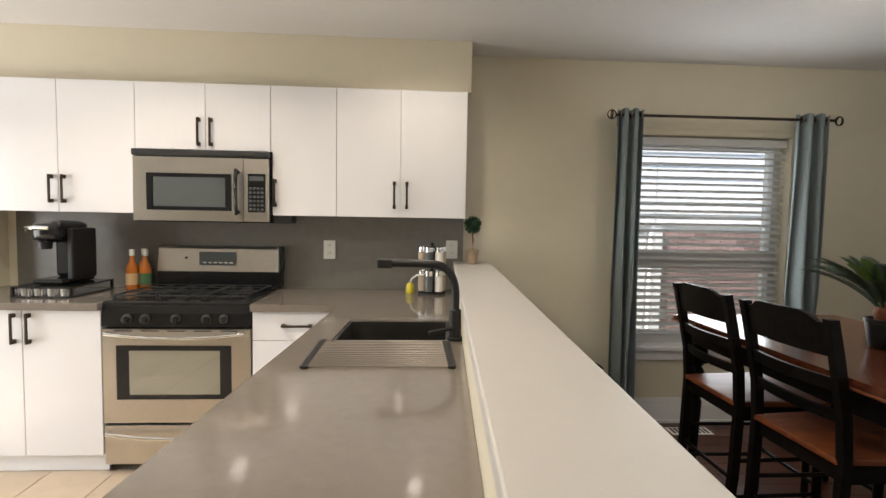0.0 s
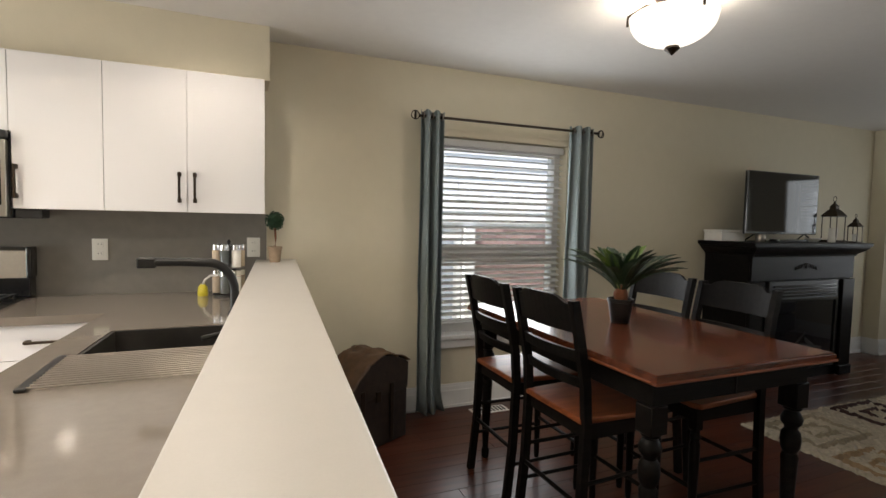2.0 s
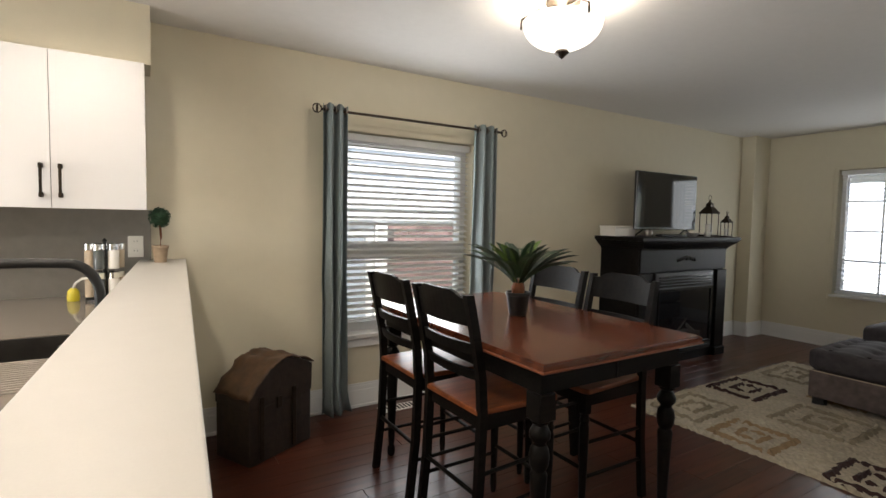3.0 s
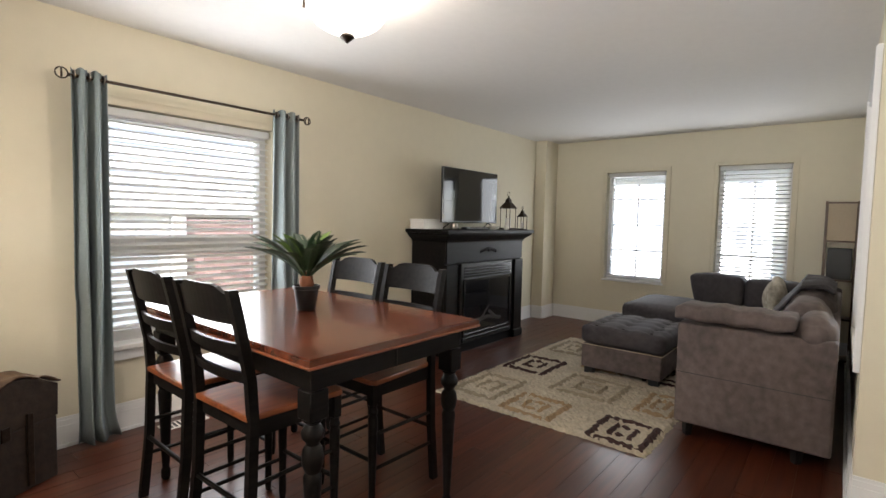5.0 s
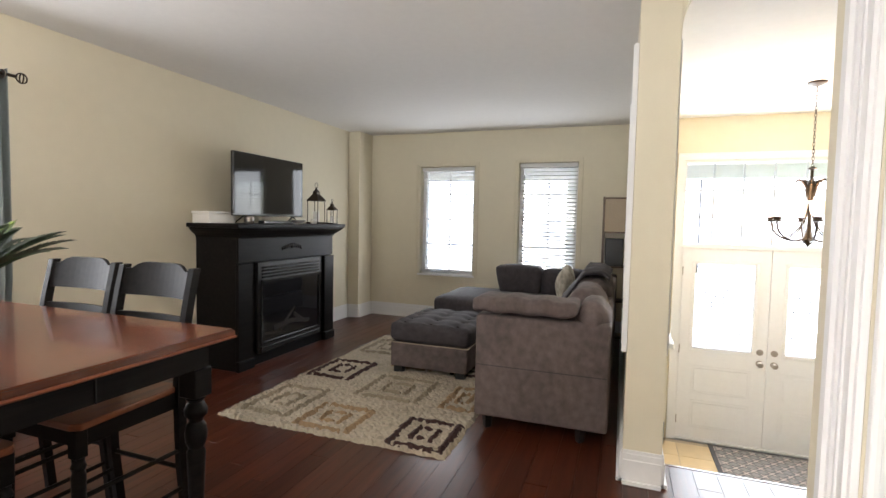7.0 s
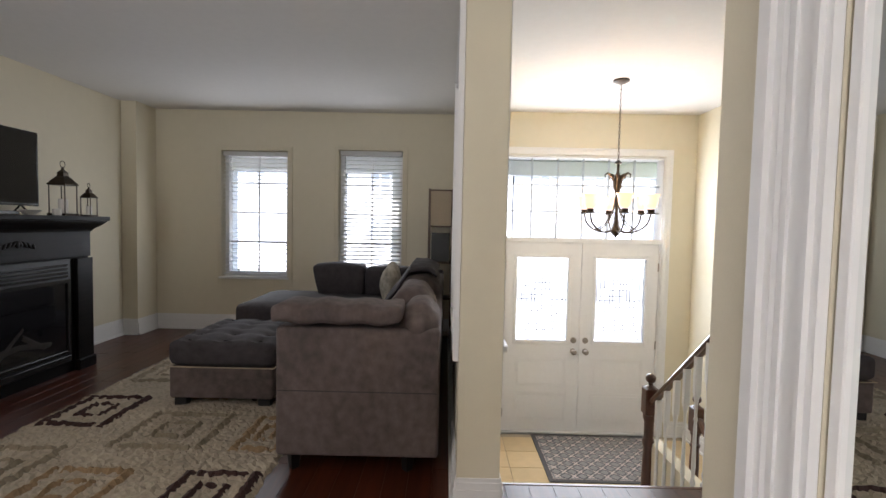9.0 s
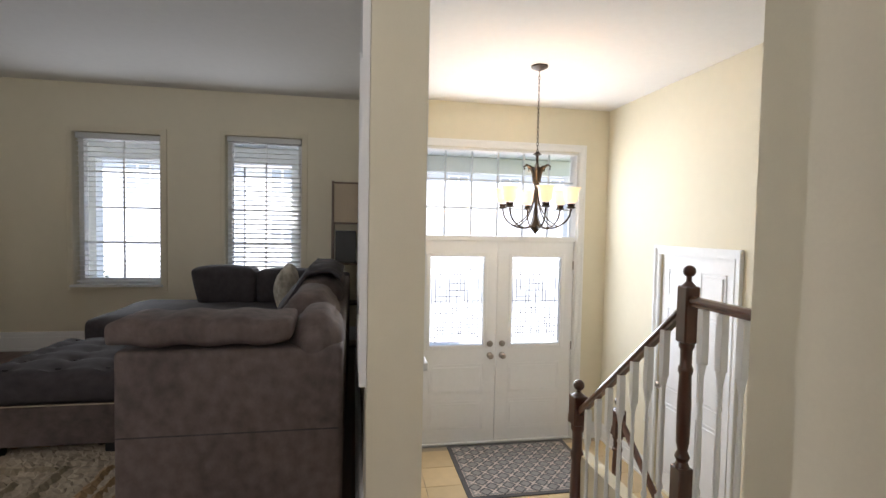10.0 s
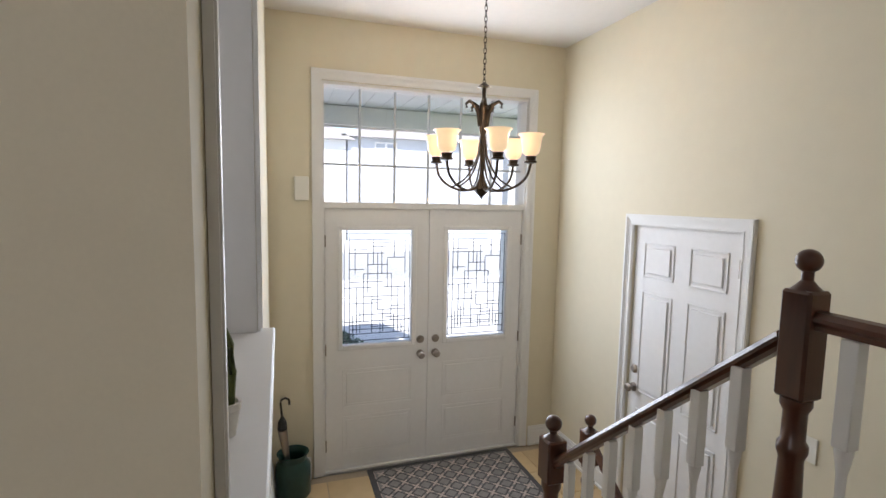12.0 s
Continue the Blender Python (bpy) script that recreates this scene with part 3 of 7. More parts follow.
def panel_relief(bm, x, out, y0, y1, z0, z1, axis="x", t=0.006):
    """Raised and bevelled field of a moulded door panel."""
    lo, hi = sorted((x, x + t * out))
    for a, b, c, d, s in ((y0, y1, z0, z1, 1.0), (y0 + 0.03, y1 - 0.03, z0 + 0.03, z1 - 0.03, 1.6)):
        l2, h2 = sorted((x + 0.0005 * out, x + t * out * s))
        if s == 1.0:
            for (p, q, r, u) in ((a, a + 0.012, c, d), (b - 0.012, b, c, d), (a + 0.012, b - 0.012, c, c + 0.012), (a + 0.012, b - 0.012, d - 0.012, d)):
                box(bm, *((l2, h2, p, q) if axis == "x" else (p, q, l2, h2)), r, u, 0.002, 1)
        else:
            box(bm, *((l2, h2, a, b) if axis == "x" else (a, b, l2, h2)), c, d, 0.004, 1)


def entry_leaf(y0, y1, g0, g1, knob_y, dots):
    d = thing("entry_door", (8.44, (y0 + y1) / 2, DOOR_Z + 0.016), "", "")
    d.parent = e
    d.matrix_world = pose(8.44, (y0 + y1) / 2, DOOR_Z + 0.016)
    bpy.context.view_layer.update()
    bm = bmesh.new()
    for a, b, c, dd in rects_with_holes(y0, y1, DOOR_Z + 0.018, 1.096, [(g0, g1, 0.025, 0.93)]):
        box(bm, 8.43, 8.475, a, b, c, dd)
    panel_relief(bm, 8.43, -1, y0 + 0.13, y1 - 0.13, -0.86, -0.55, t=0.003)
    panel_relief(bm, 8.43, -1, y0 + 0.13, y1 - 0.13, -0.48, -0.17, t=0.003)
    wp("slab", bm, M_DOORW, d)
    casing_bm = bmesh.new()
    for p, q, r, u in ((g0 - 0.035, g0, -0.01, 0.965), (g1, g1 + 0.035, -0.01, 0.965), (g0, g1, 0.93, 0.965), (g0, g1, -0.01, 0.025)):
        box(casing_bm, 8.418, 8.4295, p, q, r, u, 0.004, 1)
    wp("glazing_bead", casing_bm, M_DOORW, d)
    g = wp("leaded_pane", boxm(8.45, 8.456, g0, g1, 0.025, 0.93), M_LEADED, d)
    g.visible_shadow = False
    bm = bmesh.new()
    rr = random.Random(5)
    W = g1 - g0
    def bar(u0, u1, v0, v1):
        a, b = sorted((g0 + W * u0, g0 + W * u1))
        c, f = sorted((0.025 + 0.905 * v0, 0.025 + 0.905 * v1))
        if b - a < 0.005:
            box(bm, 8.444, 8.4495, a - 0.0026, a + 0.0026, c, f)
        else:
            box(bm, 8.4445, 8.449, a, b, c - 0.0026, c + 0.0026)
    for v in (0.03, 0.09, 0.2, 0.97):
        bar(0.02, 0.98, v, v)
    for u in (0.03, 0.1, 0.9, 0.97):
        bar(u, u, 0.03, 0.97 if u in (0.03, 0.97) else 0.55)
    for u, v0, v1 in ((0.2, 0.1, 0.5), (0.3, 0.2, 0.62), (0.42, 0.1, 0.3), (0.5, 0.3, 0.8), (0.58, 0.1, 0.45), (0.7, 0.2, 0.62), (0.8, 0.1, 0.5), (0.36, 0.5, 0.75), (0.64, 0.45, 0.8), (0.15, 0.09, 0.2), (0.26, 0.09, 0.26), (0.46, 0.09, 0.2), (0.75, 0.1, 0.3), (0.85, 0.09, 0.26), (0.9, 0.55, 0.97), (0.82, 0.62, 0.92), (0.1, 0.62, 0.92), (0.44, 0.62, 0.86), (0.56, 0.7, 0.92), (0.26, 0.76, 0.92)):
        bar(u, u, v0, v1)
    for v, u0, u1 in ((0.3, 0.1, 0.5), (0.36, 0.5, 0.9), (0.42, 0.2, 0.7), (0.5, 0.03, 0.42), (0.5, 0.58, 0.97), (0.62, 0.3, 0.7), (0.7, 0.36, 0.64), (0.8, 0.4, 0.9), (0.86, 0.1, 0.6), (0.26, 0.3, 0.8), (0.15, 0.2, 0.6), (0.92, 0.3, 0.9), (0.13, 0.1, 0.9), (0.17, 0.5, 0.9), (0.23, 0.1, 0.42), (0.33, 0.1, 0.3), (0.39, 0.42, 0.58), (0.55, 0.42, 0.9), (0.66, 0.7, 0.9), (0.76, 0.1, 0.36), (0.83, 0.64, 0.9), (0.89, 0.3, 0.75)):
        bar(u0, u1, v, v)
    wp("lead_came", bm, M_LEAD, d)
    for z in (0.035, -0.085):
        k = bmesh.new()
        rot = Matrix.Translation((8.429, knob_y, z)) @ Matrix.Rotation(radians(-90), 4, "Y")
        prof = [(0.032, 0.0), (0.032, 0.008), (0.012, 0.012)] + ([(0.012, 0.03), (0.027, 0.04), (0.03, 0.055), (0.02, 0.066), (0.0001, 0.068)] if z < 0 else [(0.012, 0.016), (0.022, 0.018), (0.02, 0.026), (0.0001, 0.027)])
        lathe(k, prof, n=20, m=rot)
        wp("door_handle" if z < 0 else "deadbolt", k, M_NICKEL, d, "satin nickel knob" if z < 0 else "satin nickel deadbolt")
    for z in (-0.78, 0.0, 0.85):
        hy = y0 if knob_y > (y0 + y1) / 2 else y1
        wp("hinge", boxm(8.418, 8.4285, hy - 0.008, hy + 0.008, z - 0.045, z + 0.045, 0.002), M_NICKEL, d)
    return d


entry_leaf(0.637, 1.462, 0.775, 1.33, 0.70, 0)
entry_leaf(-0.192, 0.633, -0.06, 0.475, 0.57, 0)

shift(since(made), 0, -0.163, -0.035)

# side door with six panels
made = set(scene.objects)
sd = tagged(thing("door_2", (6.99, -0.55, (FOY + 0.05))), "white six-panel door with two nickel knobs, closed", "", "", "structure")
bm = bmesh.new()
box(bm, 6.575, 7.405, -0.56, -0.515, (FOY + 0.05) + 0.01, 1.045)
for a, b in ((6.66, 6.93), (7.05, 7.32)):
    for c, f in ((0.70, 0.93), (-0.10, 0.60), (-0.82, -0.22)):
        panel_relief(bm, -0.515, 1, a, b, c, f, "y", 0.007)
wp("door_panel", bm, M_DOORW, sd)
for z in (-0.08, 0.05):
    k = bmesh.new()
    rot = Matrix.Translation((7.345, -0.514, z)) @ Matrix.Rotation(radians(-90), 4, "X")
    lathe(k, [(0.032, 0.0), (0.032, 0.008), (0.012, 0.012), (0.012, 0.03), (0.027, 0.04), (0.03, 0.055), (0.02, 0.066), (0.0001, 0.068)] if z < 0 else [(0.03, 0), (0.03, 0.01), (0.02, 0.02), (0.0001, 0.021)], n=20, m=rot)
    wp("door_handle" if z < 0 else "deadbolt", k, M_NICKEL, sd)
for z in (-0.75, 0.05, 0.85):
    wp("hinge", boxm(6.572, 6.59, -0.513, -0.503, z - 0.05, z + 0.05, 0.002), M_NICKEL, sd)
shift(since(made), 0.01, -0.2, -0.05)

# mirrored closet doors and patio door
md = tagged(thing("door_3", (3.0, 1.40, 0)), "sliding mirrored closet doors in a white frame", "", "", "structure")
for k, (a, b, y) in enumerate(((2.26, 3.00, 1.41), (2.985, 3.736, 1.44))):
    m_ = wp("mirror", boxm(a + 0.02, b - 0.02, y, y + 0.006, 0.03, 2.03), M_MIRROR, md)
    bm = bmesh.new()
    for r in ((a, a + 0.02, 0.01, 2.045), (b - 0.02, b, 0.01, 2.045), (a + 0.02, b - 0.02, 0.01, 0.03), (a + 0.02, b - 0.02, 2.03, 2.045)):
        box(bm, r[0], r[1], y - 0.008, y + 0.016, r[2], r[3], 0.002, 1)
    wp("mirror_frame", bm, M_TRIM, md)
pd = tagged(thing("door_4", (-2.4, 3.72, 0)), "white framed sliding glass patio door", "", "", "structure")
bm = bmesh.new()
for a, b in ((2.852, 2.92), (3.68, 3.76), (4.53, 4.598)):
    box(bm, -2.45, -2.37, a, b, 0.0, 2.05)
box(bm, -2.45, -2.37, 2.92, 4.53, 1.98, 2.048)
wp("door_frame", bm, M_TRIM, pd)
g = wp("pane", boxm(-2.415, -2.409, 2.92, 4.53, 0.0, 1.98), M_GLASS, pd)
g.visible_shadow = False

# stairs down to the foyer and to the basement
st = tagged(thing("stairs", (5.405, 1.1, FOY)), "dark cherry stairs with white risers down to the foyer", "", "", "structure")
for k in range(1, 5):
    z = -0.207 * k
    x0 = 5.405 + 0.225 * (k - 1)
    wp("tread", boxm(x0, x0 + 0.25, 0.61, 1.698, z - 0.03, z, 0.006), M_RAIL, st)
for k in range(0, 5):
    z = -0.207 * k
    x0 = 5.405 + 0.225 * k
    wp("riser", boxm(x0 - 0.012, x0, 0.61, 1.698, z - 0.207 + 0.001, z - 0.031), M_TRIM, st)
bm = bmesh.new()
prism(bm, [(5.26, 0.0), (5.405, 0.0), (6.30, -0.84), (6.30, FOY), (5.26, FOY)], "y", 0.575, 0.608)
wp("skirt", bm, M_TRIM, st)
bs = tagged(thing("basement_stairs", (6.3, 0.0, -2.3)), "dark stairs going down under the landing", "", "", "structure")
for k in range(1, 7):
    z = FOY - 0.19 * k
    x1 = 6.30 - 0.23 * (k - 1)
    wp("tread", boxm(x1 - 0.26, x1, -0.699, 0.508, z - 0.03, z, 0.005), M_RAIL, bs)
    wp("riser", boxm(x1, x1 + 0.012, -0.699, 0.508, z, z + 0.16), M_TRIM, bs)


# ---- kitchen ----
def world_part(nm, bm, m, par, lab="", smooth=False):
    bpy.context.view_layer.update()
    bmesh.ops.transform(bm, matrix=par.matrix_world.inverted(), verts=bm.verts)
    return part(nm, bm, m, par, lab, smooth)


def bar_handle(par, x, y, z, length, upright=True):
    """A square black bar pull on two posts, standing out towards -y."""
    bm = bmesh.new()
    h = length / 2
    if upright:
        box(bm, x - 0.006, x + 0.006, y - 0.032, y - 0.022, z - h, z + h, 0.002, 1)
        for zz in (z - h + 0.012, z + h - 0.012):
            box(bm, x - 0.009, x + 0.009, y - 0.024, y - 0.0005, zz - 0.011, zz + 0.011, 0.002, 1)
    else:
        box(bm, x - h, x + h, y - 0.032, y - 0.022, z - 0.006, z + 0.006, 0.002, 1)
        for xx in (x - h + 0.012, x + h - 0.012):
            box(bm, xx - 0.011, xx + 0.011, y - 0.024, y - 0.0005, z - 0.009, z + 0.009, 0.002, 1)
    return world_part("handle", bm, M_BRONZE, par, "dark bronze bar pull")


def upper_cabinet(x0, x1, z0, z1, handles, label, split=None):
    c = thing("wall_cabinet", ((x0 + x1) / 2, 5.2, z0), label, "kitchen cabinet", "wall cabinets")
    world_part("body", boxm(x0 + 0.001, x1 - 0.001, 5.032, 5.338, z0, z1), M_TRIM, c)
    edges = [x0] + ([split] if split else []) + [x1]
    for k, (a, b) in enumerate(zip(edges, edges[1:])):
        d = world_part("door", boxm(a + 0.0015, b - 0.0015, 5.010, 5.030, z0 - 0.004, z1 - 0.002, 0.0015, 1), M_GLOSS, c, "high-gloss white slab door")
        if k < len(handles):
            bar_handle(d, handles[k], 5.01, z0 + (0.125 if z1 - z0 > 0.5 else 0.10), 0.16)
    return c


upper_cabinet(-0.885, 0.055, 1.386, 2.125, (-0.402, -0.333), "high-gloss white two-door wall cabinet above the coffee maker", -0.367)
upper_cabinet(0.055, 0.810, 1.748, 2.125, (0.410, 0.478), "short high-gloss white two-door wall cabinet above the microwave", 0.444)
upper_cabinet(0.810, 1.185, 1.386, 2.125, (0.835,), "narrow high-gloss white single-door wall cabinet beside the microwave")
upper_cabinet(1.185, 1.945, 1.386, 2.125, (1.522, 1.595), "high-gloss white two-door wall cabinet at the end of the run", 1.558)


def base_cabinet(x0, x1, y0, y1, label, fronts, face="y"):
    c = thing("base_cabinet", ((x0 + x1) / 2, (y0 + y1) / 2, 0.0), label, "kitchen cabinet", "base cabinets")
    world_part("body", boxm(x0 + 0.001, x1 - 0.001, y0 + 0.021, y1, 0.10, 0.876), M_TRIM, c)
    world_part("toe_kick", boxm(x0 + 0.001, x1 - 0.001, y0 + 0.05, y0 + 0.066, 0.0, 0.099), M_TRIM, c)
    for a, b, za, zb, hx, hz, up in fronts:
        d = world_part("drawer_front" if not up else "door", boxm(a + 0.0015, b - 0.0015, y0, y0 + 0.019, za, zb, 0.0015, 1), M_GLOSS, c, "high-gloss white slab front")
        if hx is not None:
            bar_handle(d, hx, y0, hz, 0.16, up)
    return c


base_cabinet(-0.90, 0.025, 4.715, 5.338, "high-gloss white two-door base cabinet under the coffee maker", [(-0.90, -0.365, 0.105, 0.872, -0.40, 0.78, True), (-0.365, 0.025, 0.105, 0.872, -0.325, 0.78, True)])
base_cabinet(0.795, 1.25, 4.715, 5.338, "high-gloss white base cabinet with a stack of drawers beside the stove",
             [(0.795, 1.25, 0.72, 0.872, 1.03, 0.80, False), (0.795, 1.25, 0.42, 0.717, 1.03, 0.61, False), (0.795, 1.25, 0.105, 0.417, 1.03, 0.3, False)])
pc_ = c = thing("peninsula_cabinet", (1.58, 3.4, 0), "high-gloss white base cabinets under the peninsula worktop", "kitchen cabinet")
world_part("body", boxm(1.25, 1.825, 2.56, 5.338, 0.10, 0.68), M_TRIM, c)
world_part("toe_kick", boxm(1.31, 1.825, 2.60, 5.0, 0.0, 0.099), M_TRIM, c)
for k in range(3):
    y = 2.56 + 0.68 * k
    world_part("door", boxm(1.228, 1.248, y + 0.002, y + 0.678, 0.105, 0.872), M_GLOSS, c)

# worktop with the sink cut out
bm = bmesh.new()
for a, b, p, q in rects_with_holes(1.209, 1.832, 2.52, 5.318, [(1.340, 1.785, 3.66, 4.30)]):
    box(bm, a, b, p, q, 0.877, 0.915)
box(bm, 0.790, 1.209, 4.69, 5.318, 0.877, 0.915)
bmesh.ops.remove_doubles(bm, verts=bm.verts, dist=1e-5)
solid("worktop", bm, M_COUNTER, "polished taupe quartz worktop over the drawers and sink peninsula", "countertop")
solid("worktop", boxm(-0.90, 0.025, 4.69, 5.318, 0.877, 0.915, 0.003, 1), M_COUNTER, "polished taupe quartz worktop under the coffee maker", "countertop")
structure("backsplash", boxm(-0.84, 1.965, 5.319, 5.338, 0.9155, 1.384), M_SPLASH, "plain grey-brown quartz slab backsplash")
structure("cabinet_end_wall", boxm(-0.985, -0.905, 5.26, 5.338, 0, 2.148), M_WALL, "cream painted return beside the fridge")
fr = thing("refrigerator", (-1.45, 4.98, 0), "black refrigerator standing in the corner beside the cabinets", "refrigerator")
world_part("body", boxm(-1.87, -1.02, 4.98, 5.33, 0.02, 1.78, 0.01), M_BLACK, fr)
for x0, x1 in ((-1.868, -1.452), (-1.448, -1.022)):
    d = world_part("door", boxm(x0, x1, 4.91, 4.978, 0.06, 1.775, 0.012), M_BLACK, fr)
world_part("base_grille", boxm(-1.86, -1.03, 4.94, 4.979, 0.0, 0.055), M_MATTE, fr)

# bar ledge and its half wall
structure("half_wall", boxm(1.833, 2.02, 2.52, 5.338, 0.0, 1.062), M_WALL, "cream painted half wall behind the worktop")
solid("bar_ledge", boxm(1.822, 2.060, 2.47, 5.338, 1.063, 1.100, 0.004), M_LEDGE, "long cream bar ledge capping the half wall", "ledge")
tagged(bpy.data.objects["bar_ledge"], kind="structure")

def skew(obs, y0=4.0, rate=0.062, x_from=1.0):
    """Turns the peninsula by the slight angle at which it leaves the wall."""
    seen = set()
    bpy.context.view_layer.update()
    for ob in obs:
        if ob.type != "MESH" or ob.data.name in seen:
            continue
        seen.add(ob.data.name)
        for v in ob.data.vertices:
            w_ = ob.matrix_world @ v.co
            if w_.x > x_from:
                w_.x += (w_.y - y0) * rate
                v.co = ob.matrix_world.inverted() @ w_


# sink, rack and tap
sk = thing("sink", (1.59, 4.02, 0.915), "black granite undermount sink, half covered by a roll-up rack", "sink")
bm = bmesh.new()
for a, b, p, q, za, zb in ((1.342, 1.354, 3.662, 4.298, 0.70, 0.913), (1.771, 1.783, 3.662, 4.298, 0.70, 0.913), (1.354, 1.771, 3.662, 3.674, 0.70, 0.913), (1.354, 1.771, 4.286, 4.298, 0.70, 0.913), (1.342, 1.783, 3.662, 4.298, 0.688, 0.70)):
    box(bm, a, b, p, q, za, zb)
world_part("basin", bm, M_SINK, sk)
k = bmesh.new()
lathe(k, [(0.045, 0.701), (0.045, 0.706), (0.03, 0.7035), (0.0001, 0.7035)], (1.60, 4.05, 0), 20)
world_part("drain", k, M_CHROME, sk)
rk = thing("drying_rack", (1.56, 3.78, 0.918), "roll-up steel drying rack with dark end bars over the sink", "dish rack")
for x in (1.325, 1.775):
    world_part("end_bar", boxm(x, x + 0.025, 3.615, 3.945, 0.917, 0.926, 0.002, 1), M_MATTE, rk)
rod = None
for j in range(15):
    y = 3.627 + 0.0218 * j
    if rod is None:
        bm = bmesh.new()
        tube(bm, [(1.348, y, 0.923), (1.777, y, 0.923)], 0.0034, 8)
        rod = world_part("rod", bm, M_NICKEL, rk, "thin steel rod", True)
    else:
        o = new("rod", rod.data)
        o.parent = rk
        o.location.y = y - 3.627
        tagged(o, "thin steel rod")
fa = thing("faucet", (1.79, 4.05, 0.915), "matte black pull-out kitchen faucet behind the sink", "faucet")
k = bmesh.new()
lathe(k, [(0.030, 0.916), (0.030, 0.925), (0.023, 0.93), (0.023, 1.03), (0.019, 1.035)], (1.825, 4.05, 0), 20)
world_part("base", k, M_MATTE, fa, "", True)
pts = [(1.825, 4.05, 1.03)] + [(1.825 - 0.085 * (1 - math.cos(a)), 4.05, 1.10 + 0.105 * math.sin(a)) for a in [math.pi / 2 * i / 8 for i in range(9)]] + [(1.66, 4.052, 1.208), (1.56, 4.056, 1.208)]
k = bmesh.new()
tube(k, pts, 0.015, 14)
world_part("spout", k, M_MATTE, fa, "", True)
k = bmesh.new()
lathe(k, [(0.0001, -0.022), (0.015, -0.022), (0.016, 0.0), (0.0001, 0.012)], (0, 0, 0), 14, Matrix.Translation((1.548, 4.056, 1.196)))
world_part("spray_head", boxm(1.527, 1.585, 4.040, 4.072, 1.188, 1.224, 0.006), M_MATTE, fa)
k.free()
k = bmesh.new()
tube(k, [(1.825, 4.04, 0.965), (1.77, 4.02, 0.958), (1.725, 4.0, 0.952)], 0.008, 10)
world_part("lever", k, M_MATTE, fa, "", True)

shift((fa,), -0.02, -0.10)
shift((rk,), -0.025, -0.035)
bpy.context.view_layer.update()
skew([o for o in scene.objects if o.name in ("worktop", "bar_ledge", "half_wall")])
for o in (pc_, sk, fa):
    skew(o.children_recursive)

# stove
sv = thing("stove", (0.42, 5.0, 0), "freestanding stainless gas stove with black top and knob panel", "stove")
X0, X1, YF = 0.028, 0.785, 4.72
world_part("body", boxm(X0 + 0.003, X1 - 0.003, YF + 0.03, 5.30, 0.05, 0.895), M_BLACK, sv, "black enamel sides")
world_part("cooktop", boxm(X0, X1, YF + 0.005, 5.235, 0.896, 0.922, 0.008), M_BLACK, sv, "black enamel cooktop")
bm = bmesh.new()
prism(bm, [(YF - 0.005, 0.79), (YF + 0.055, 0.79), (YF + 0.055, 0.895), (YF + 0.012, 0.915), (YF - 0.004, 0.86)], "x", X0, X1)
cp = world_part("control_panel", bm, M_BLACK, sv, "black enamel knob panel")
for kx in (0.16, 0.25, 0.405, 0.56, 0.65):
    k = bmesh.new()
    lathe(k, [(0.026, 0.0), (0.026, 0.006), (0.020, 0.01), (0.018, 0.03), (0.0001, 0.031)], (0, 0, 0), 18, Matrix.Translation((kx, YF - 0.005, 0.832)) @ Matrix.Rotation(radians(90), 4, "X"))
    box(k, kx - 0.0035, kx + 0.0035, YF - 0.042, YF - 0.034, 0.814, 0.850, 0.001, 1)
    world_part("knob", k, M_MATTE, cp, "black burner knob", True)
bm = bmesh.new()
for a, b, p, q in rects_with_holes(X0, X1, 0.275, 0.775, [(0.095, 0.685, 0.40, 0.69)]):
    box(bm, a, b, YF, YF + 0.028, p, q)
bmesh.ops.remove_doubles(bm, verts=bm.verts, dist=1e-5)
od = world_part("oven_door", bm, M_STEEL, sv, "brushed stainless oven door with a dark window")
world_part("window", boxm(0.097, 0.683, YF + 0.002, YF + 0.012, 0.402, 0.688), M_OVENGLASS, od, "dark reflective oven glass")
bm = bmesh.new()
for r in ((0.097, 0.158, 0.402, 0.688), (0.625, 0.683, 0.402, 0.688), (0.158, 0.625, 0.402, 0.425), (0.158, 0.625, 0.662, 0.688)):
    box(bm, r[0], r[1], YF - 0.001, YF + 0.0018, r[2], r[3])
world_part("window_border", bm, M_SCREEN, od)
for z, s in ((0.755, 1), (0.225, 2)):
    k = bmesh.new()
    pts = [(X0 + 0.03 + (X1 - X0 - 0.06) * i / 14, YF - 0.028 - 0.022 * math.sin(math.pi * i / 14), z - 0.018 * math.sin(math.pi * i / 14)) for i in range(15)]
    tube(k, [(pts[0][0], YF, z)] + pts + [(pts[-1][0], YF, z)], 0.0105, 10)
    if s == 1:
        world_part("handle", k, M_CHROME, od, "curved polished steel handle", True)
    else:
        dw = world_part("drawer", boxm(X0, X1, YF, YF + 0.028, 0.05, 0.262, 0.004), M_STEEL, sv, "brushed stainless storage drawer")
        world_part("handle", k, M_CHROME, dw, "curved polished steel handle", True)
for i in range(5):
    world_part("vent_slot", boxm(X0 + 0.06 + 0.135 * i, X0 + 0.15 + 0.135 * i, YF - 0.001, YF + 0.002, 0.764, 0.769), M_MATTE, od)
bm = bmesh.new()
prism(bm, [(5.24, 1.025), (5.31, 1.025), (5.31, 1.18), (5.275, 1.18), (5.262, 1.165)], "x", 0.05, 0.785)
bg = world_part("backguard", bm, M_STEEL, sv, "brushed stainless backguard with a small clock panel")
world_part("backguard_base", boxm(0.05, 0.805, 5.236, 5.316, 0.923, 1.024, 0.004), M_BLACK, sv, "black lower backguard")
